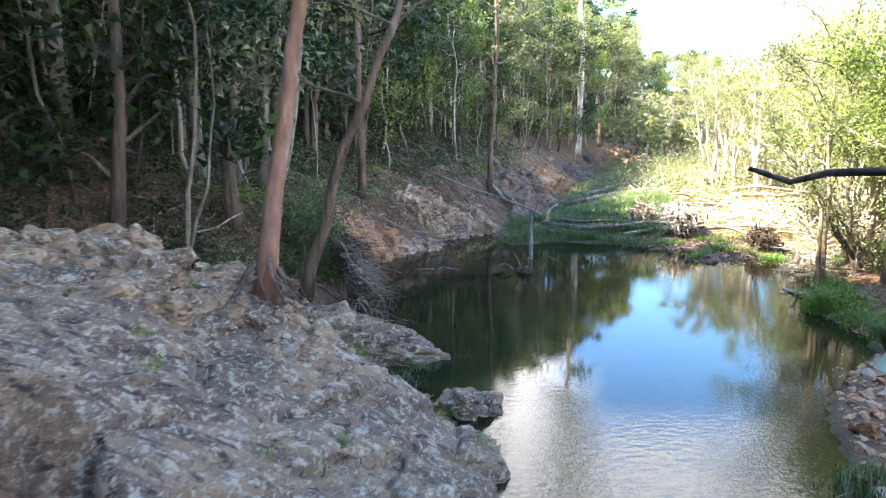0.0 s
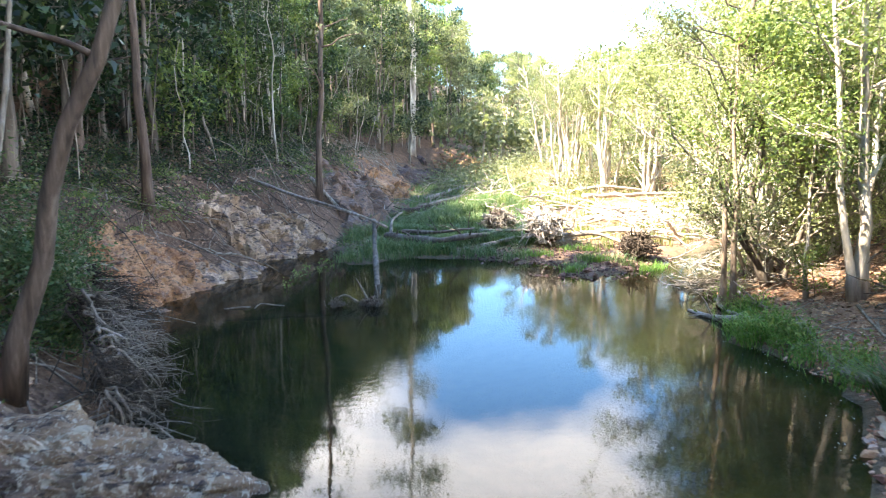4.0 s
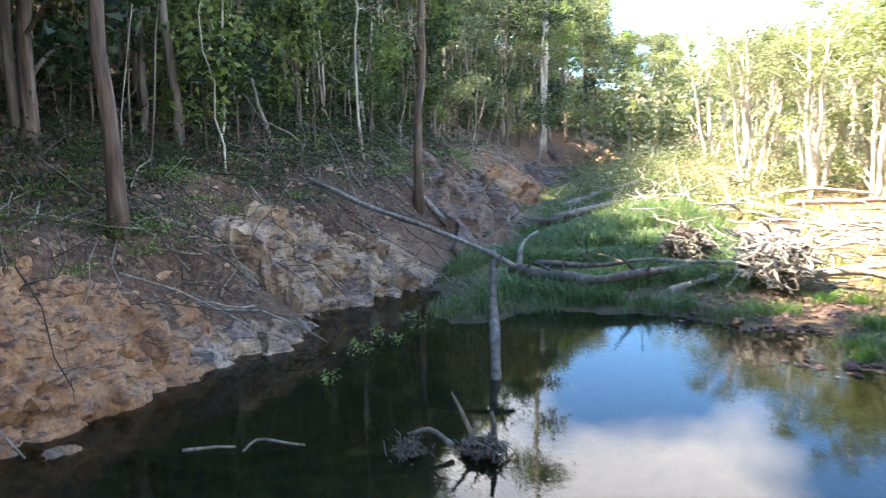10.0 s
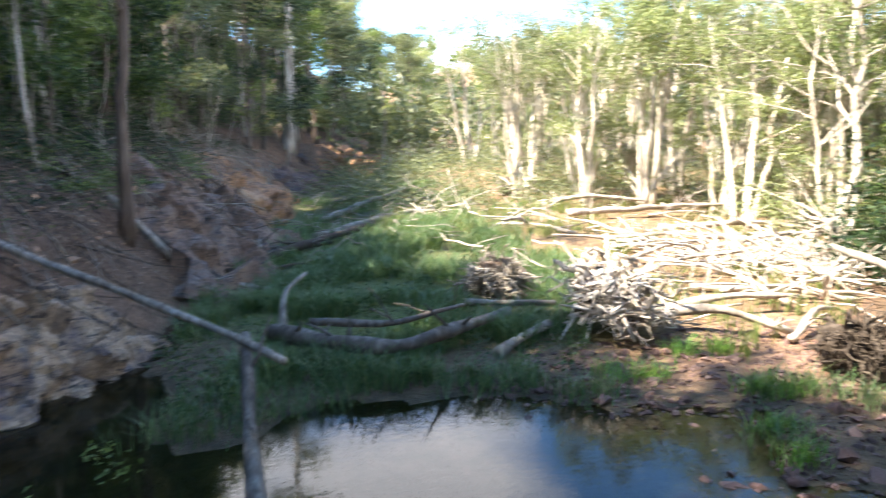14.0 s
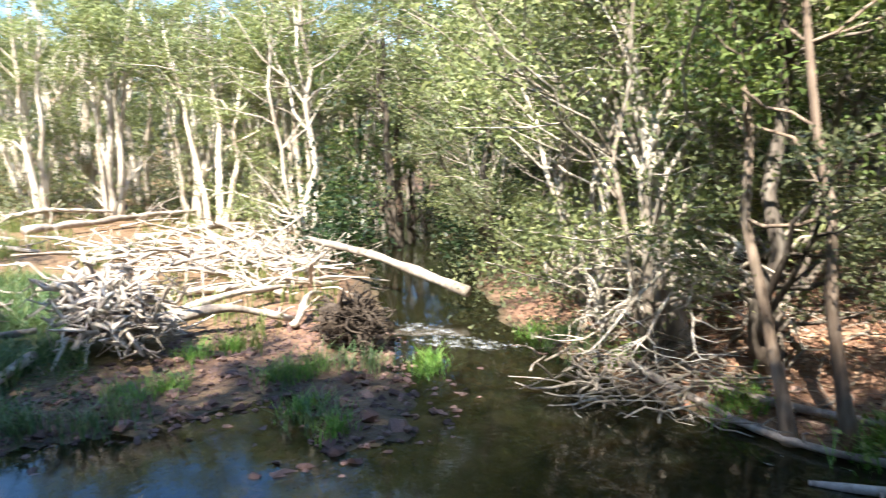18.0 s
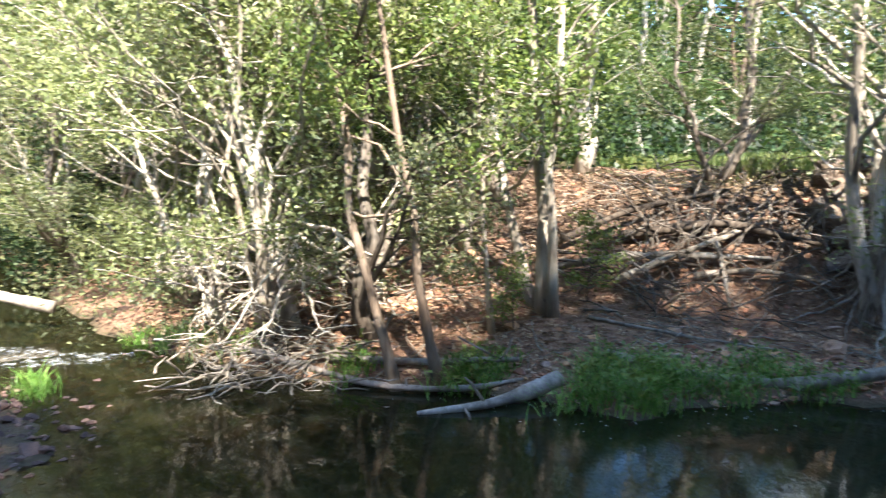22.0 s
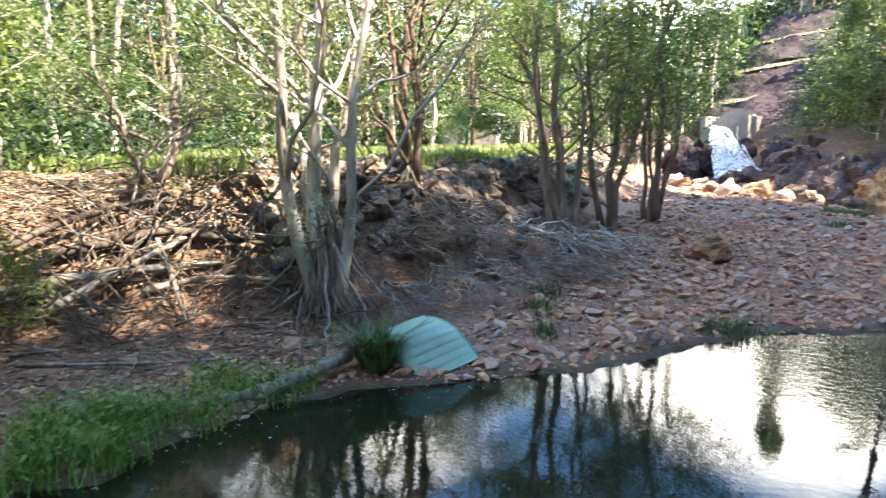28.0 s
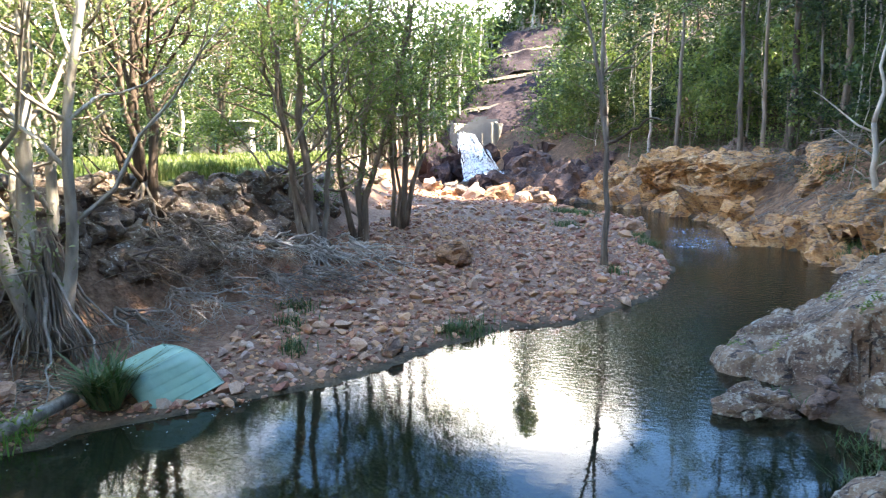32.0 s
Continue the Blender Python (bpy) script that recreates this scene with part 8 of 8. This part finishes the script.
shrubs("bar_scrub", "grey-green scrub under the paperbarks", "leaf_grey", np_, 198, 190, 0.14, 0.8, 1.3)
# thin stems and hanging vines
rv = np.random.default_rng(95)
for bark, tint, count, seed in (("bark_grey", "grey", 480, 6), ("bark_pale", "pale", 300, 66)):
    s = Soup()
    for x, y in west_places(count, 3.0, 20, -28, 75, seed):
        h = rv.uniform(2.5, 9)
        z = gz(x, y)
        s.tube(wander((x, y, z - 0.1), (x + rv.normal() * 0.7, y + rv.normal() * 0.7, z + h), 7, 0.12, rv), np.linspace(rv.uniform(0.012, 0.035), 0.008, 7), 4, False)
    tagged(new("thin_stems", s.mesh("thin_stems", M[bark])), f"thin {tint} stems and hanging vines in the forest", "stems", kind="stuff")
sticks("forest_twigs", "fallen twigs and roots on the shaded bank", "dead_wood", west_places(1800, 1.2, 8, -12, 60, 7, False), 96, (0.3, 1.6), (0.006, 0.022), 0.35, 0.1)

sticks("hanging_roots", "long dark roots and creepers trailing down the bank", "dark_wood", west_places(620, 1.2, 6, 15, 46, 17, False), 98, (0.8, 3.0), (0.006, 0.018), 0.3, 0.25, bend=0.09)
sticks("bank_sticks", "pale dead sticks leaning on the bank", "dead_wood", west_places(110, 0.8, 4.5, 16, 60, 18, False), 99, (1.2, 3.0), (0.01, 0.028), 0.7, 0.3, bend=0.04)
# leaf litter on the east slope and the west bank
xs, ys = rg.uniform(9.5, 19, 27000), rg.uniform(12, 24.5, 27000)
k = inside(xs, ys, LAND_EAST) & (gz_many(xs, ys) > 0.08)
lm, n_, l_, p_ = material("litter_leaf")
l_.new(ramp(n_, l_, random_of(n_, True), [(0, (0.06, 0.035, 0.022)), (0.4, (0.16, 0.09, 0.055)), (0.8, (0.3, 0.19, 0.12)), (1, (0.42, 0.3, 0.2))]), p_.inputs["Base Color"])
p_.inputs["Roughness"].default_value = 0.8
M["litter"] = lm
pts = np.stack([xs[k], ys[k], gz_many(xs[k], ys[k]) + 0.02], 1)
tagged(new("leaf_litter", quads_mesh("leaf_litter", leaf_quads(pts, 0.11, 2.0, 0.45, 97), M["litter"])), "dry brown fallen leaves on the slope", "leaf litter", kind="stuff")
xs, ys = west_places(1500, 1.4, 7.5, 14, 52, 51, False).T
stones("bank_stones", "brown stones and clods half buried in the wooded bank", "stone", xs, ys, np.exp(rs.normal(-2.1, 0.5, len(xs))).clip(0.05, 0.5), 52, 0.22)
wp = west_places(26000, 0.9, 9, -10, 45, 8, False)
pts = np.stack([wp[:, 0], wp[:, 1], gz_many(wp[:, 0], wp[:, 1]) + 0.02], 1)
tagged(new("leaf_litter", quads_mesh("leaf_litter", leaf_quads(pts, 0.1, 2.0, 0.45, 98), M["litter"])), "dry brown fallen leaves on the bank", "leaf litter", kind="stuff")


# litter, tufts and twigs lying on the slab
over = np.concatenate([np.array([(ob.matrix_world @ v.co)[:] for v in ob.data.vertices]) for ob in (slab,)])


def on_slab(x, y):
    """Height of the rock under a place, or None beside it."""
    near = over[(np.abs(over[:, 0] - x) < 0.06) & (np.abs(over[:, 1] - y) < 0.06)]
    return float(near[:, 2].max()) if len(near) and near[:, 2].max() > 0.15 else None


rq = np.random.default_rng(61)
leaves_at, tuft_pts = [], []
for _ in range(170):
    cx, cy = rq.uniform(-6.5, 1.0), rq.uniform(5.2, 13.2)
    for _ in range(rq.integers(3, 16)):
        x, y = cx + rq.normal() * 0.14, cy + rq.normal() * 0.14
        z = on_slab(x, y)
        if z is not None:
            leaves_at.append((x, y, z + 0.012))
tagged(new("leaf_litter", quads_mesh("leaf_litter", leaf_quads(np.array(leaves_at), 0.075, 2.0, 0.4, 62), M["litter"])), "dry brown leaves caught on the rock slab", "leaf litter", kind="stuff")
for _ in range(26):
    cx, cy = rq.uniform(-5.5, 0.8), rq.uniform(6.0, 12.6)
    for _ in range(34):
        x, y = cx + rq.normal() * 0.08, cy + rq.normal() * 0.08
        z = on_slab(x, y)
        if z is not None:
            tuft_pts.append((x, y, z + abs(rq.normal()) * 0.05))
tagged(new("slab_weeds", quads_mesh("slab_weeds", leaf_quads(np.array(tuft_pts), 0.07, 0.3, 0.35, 63), M["leaf_bright"])), "small green weeds in the cracks of the slab", "weeds", kind="stuff")
for k in range(9):
    x, y, a = (-3.75, 5.9, 1.77) if k == 0 else (rq.uniform(-5.5, 0), rq.uniform(6, 12), rq.uniform(0, 6.28))
    ln = 1.5 if k == 0 else rq.uniform(0.4, 0.9)
    spots = [(x + math.cos(a) * ln * u, y + math.sin(a) * ln * u) for u in (0, 0.33, 0.66, 1)]
    pts = [(*q, on_slab(*q)) for q in spots]
    if all(q[2] is not None for q in pts):
        log("fallen_stick", "thin grey stick lying on the rock slab", [(q[0], q[1], q[2] + 0.03) for q in pts], 0.014, 0.008, "dead_wood", 300 + k, 6, 1)


# ================= far woods =================
def far_woods(name, label, mat, box, n, seed, where, size=1.0, tall=(8, 15), per=55, lift=0.0):
    r = np.random.default_rng(seed)
    x, y = r.uniform(box[0], box[1], n * 6), r.uniform(box[2], box[3], n * 6)
    k = where(x, y) & (~in_cut(x, y) | (lift > 0))
    x, y = x[k][:n], y[k][:n]
    h = r.uniform(*tall, len(x))
    room = 3.5 + np.hypot(x - 2.4, y - 20.6) * 0.25 - gz_many(x, y)
    h = np.where((y < -10) & (lift == 0), np.minimum(h, room), h)
    x, y, h = x[h > 3], y[h > 3], h[h > 3]
    c = np.stack([x, y, gz_many(x, y) + lift + h * 0.62], 1)
    d = r.normal(size=(len(x) * per, 3))
    d /= np.linalg.norm(d, axis=1)[:, None]
    d *= r.uniform(0.55, 1.0, len(d))[:, None]
    hh = np.repeat(h, per)
    p = np.repeat(c, per, 0) + d * np.stack([hh * 0.22, hh * 0.22, hh * 0.42], 1)
    tagged(new(name, quads_mesh(name, leaf_quads(p, size, 0.3, 0.6, seed), M[mat])), label, "woods", kind="stuff")
    s = Soup()
    for a, b, q in list(zip(x, y, h))[:260]:
        z = gz(a, b) + lift
        s.tube([(a, b, z - 0.3), (a + r.normal() * 0.3, b, z + q * 0.5), (a + r.normal() * 0.6, b, z + q * 0.95)], [0.16, 0.11, 0.04], 5, False)
    tagged(new("far_trunks", s.mesh("far_trunks", M["bark_pale"])), "pale trunks of the far woods", "woods", kind="stuff")


not_west = lambda x, y: ~inside(x, y, LAND_WEST)
far_woods("far_woods", "sunlit green woods on the far valley side", "leaf_grey", (14, 130, 60, 130), 420, 101, not_west, 0.42, (5, 8.5), 140)
far_woods("far_woods", "hazy green woods closing the valley", "leaf_mid", (20, 230, 130, 300), 380, 106, not_west, 1.2, (7, 12))
far_woods("far_woods", "grey-green woods behind the side channel", "leaf_grey", (34, 110, 20, 75), 330, 102, lambda x, y: gz_many(x, y) > 0.1, 0.75, (8, 12), 60)
far_woods("far_woods", "green woods on the eastern rise", "leaf_mid", (26, 100, -30, 34), 420, 103, lambda x, y: (gz_many(x, y) > 0.1) & (np.hypot(x - 27, y + 16) > 5), 0.6, (8, 14), 70)
far_woods("far_woods", "dark woods beyond the cut hillside", "leaf_dark", (-60, 110, -170, -44), 620, 104, lambda x, y: (np.abs(x - 15.2) > 7.5) | (y < -70), 1.1, (10, 18))
far_woods("far_woods", "tall green woods beside the cut hillside", "leaf_mid", (19.5, 42, -66, -42), 120, 109, lambda x, y: x > 19.5 - (y + 42) * 0.06, 0.5, (13, 19), 170)
CREST = 14.6
far_woods("far_woods", "dark green woods crowning the cut hillside", "leaf_mid", (7, 26, -66, -58), 110, 110, lambda x, y: x > 0, 0.5, (6, 9.5), 150, CREST - float(gz(14, -60)))
far_woods("far_woods", "dark green woods at the shoulder of the cut hillside", "leaf_mid", (17.5, 28, -72, -63), 70, 112, lambda x, y: x > 0, 0.55, (4.5, 6.5), 170, 12.0 - float(gz(22, -66)))
far_woods("far_woods", "green woods behind the spillway", "leaf_mid", (23, 70, -75, -34), 130, 107, lambda x, y: x > 22, 0.7, (8, 15))
far_woods("far_woods", "dark woods along the western ridge", "leaf_dark", (-90, 60, -60, 250), 620, 105, lambda x, y: inside(x, y, LAND_WEST) & (near_line(x, y, SHORE_WEST + TOE_WEST) > 30), 1.0, (11, 19))
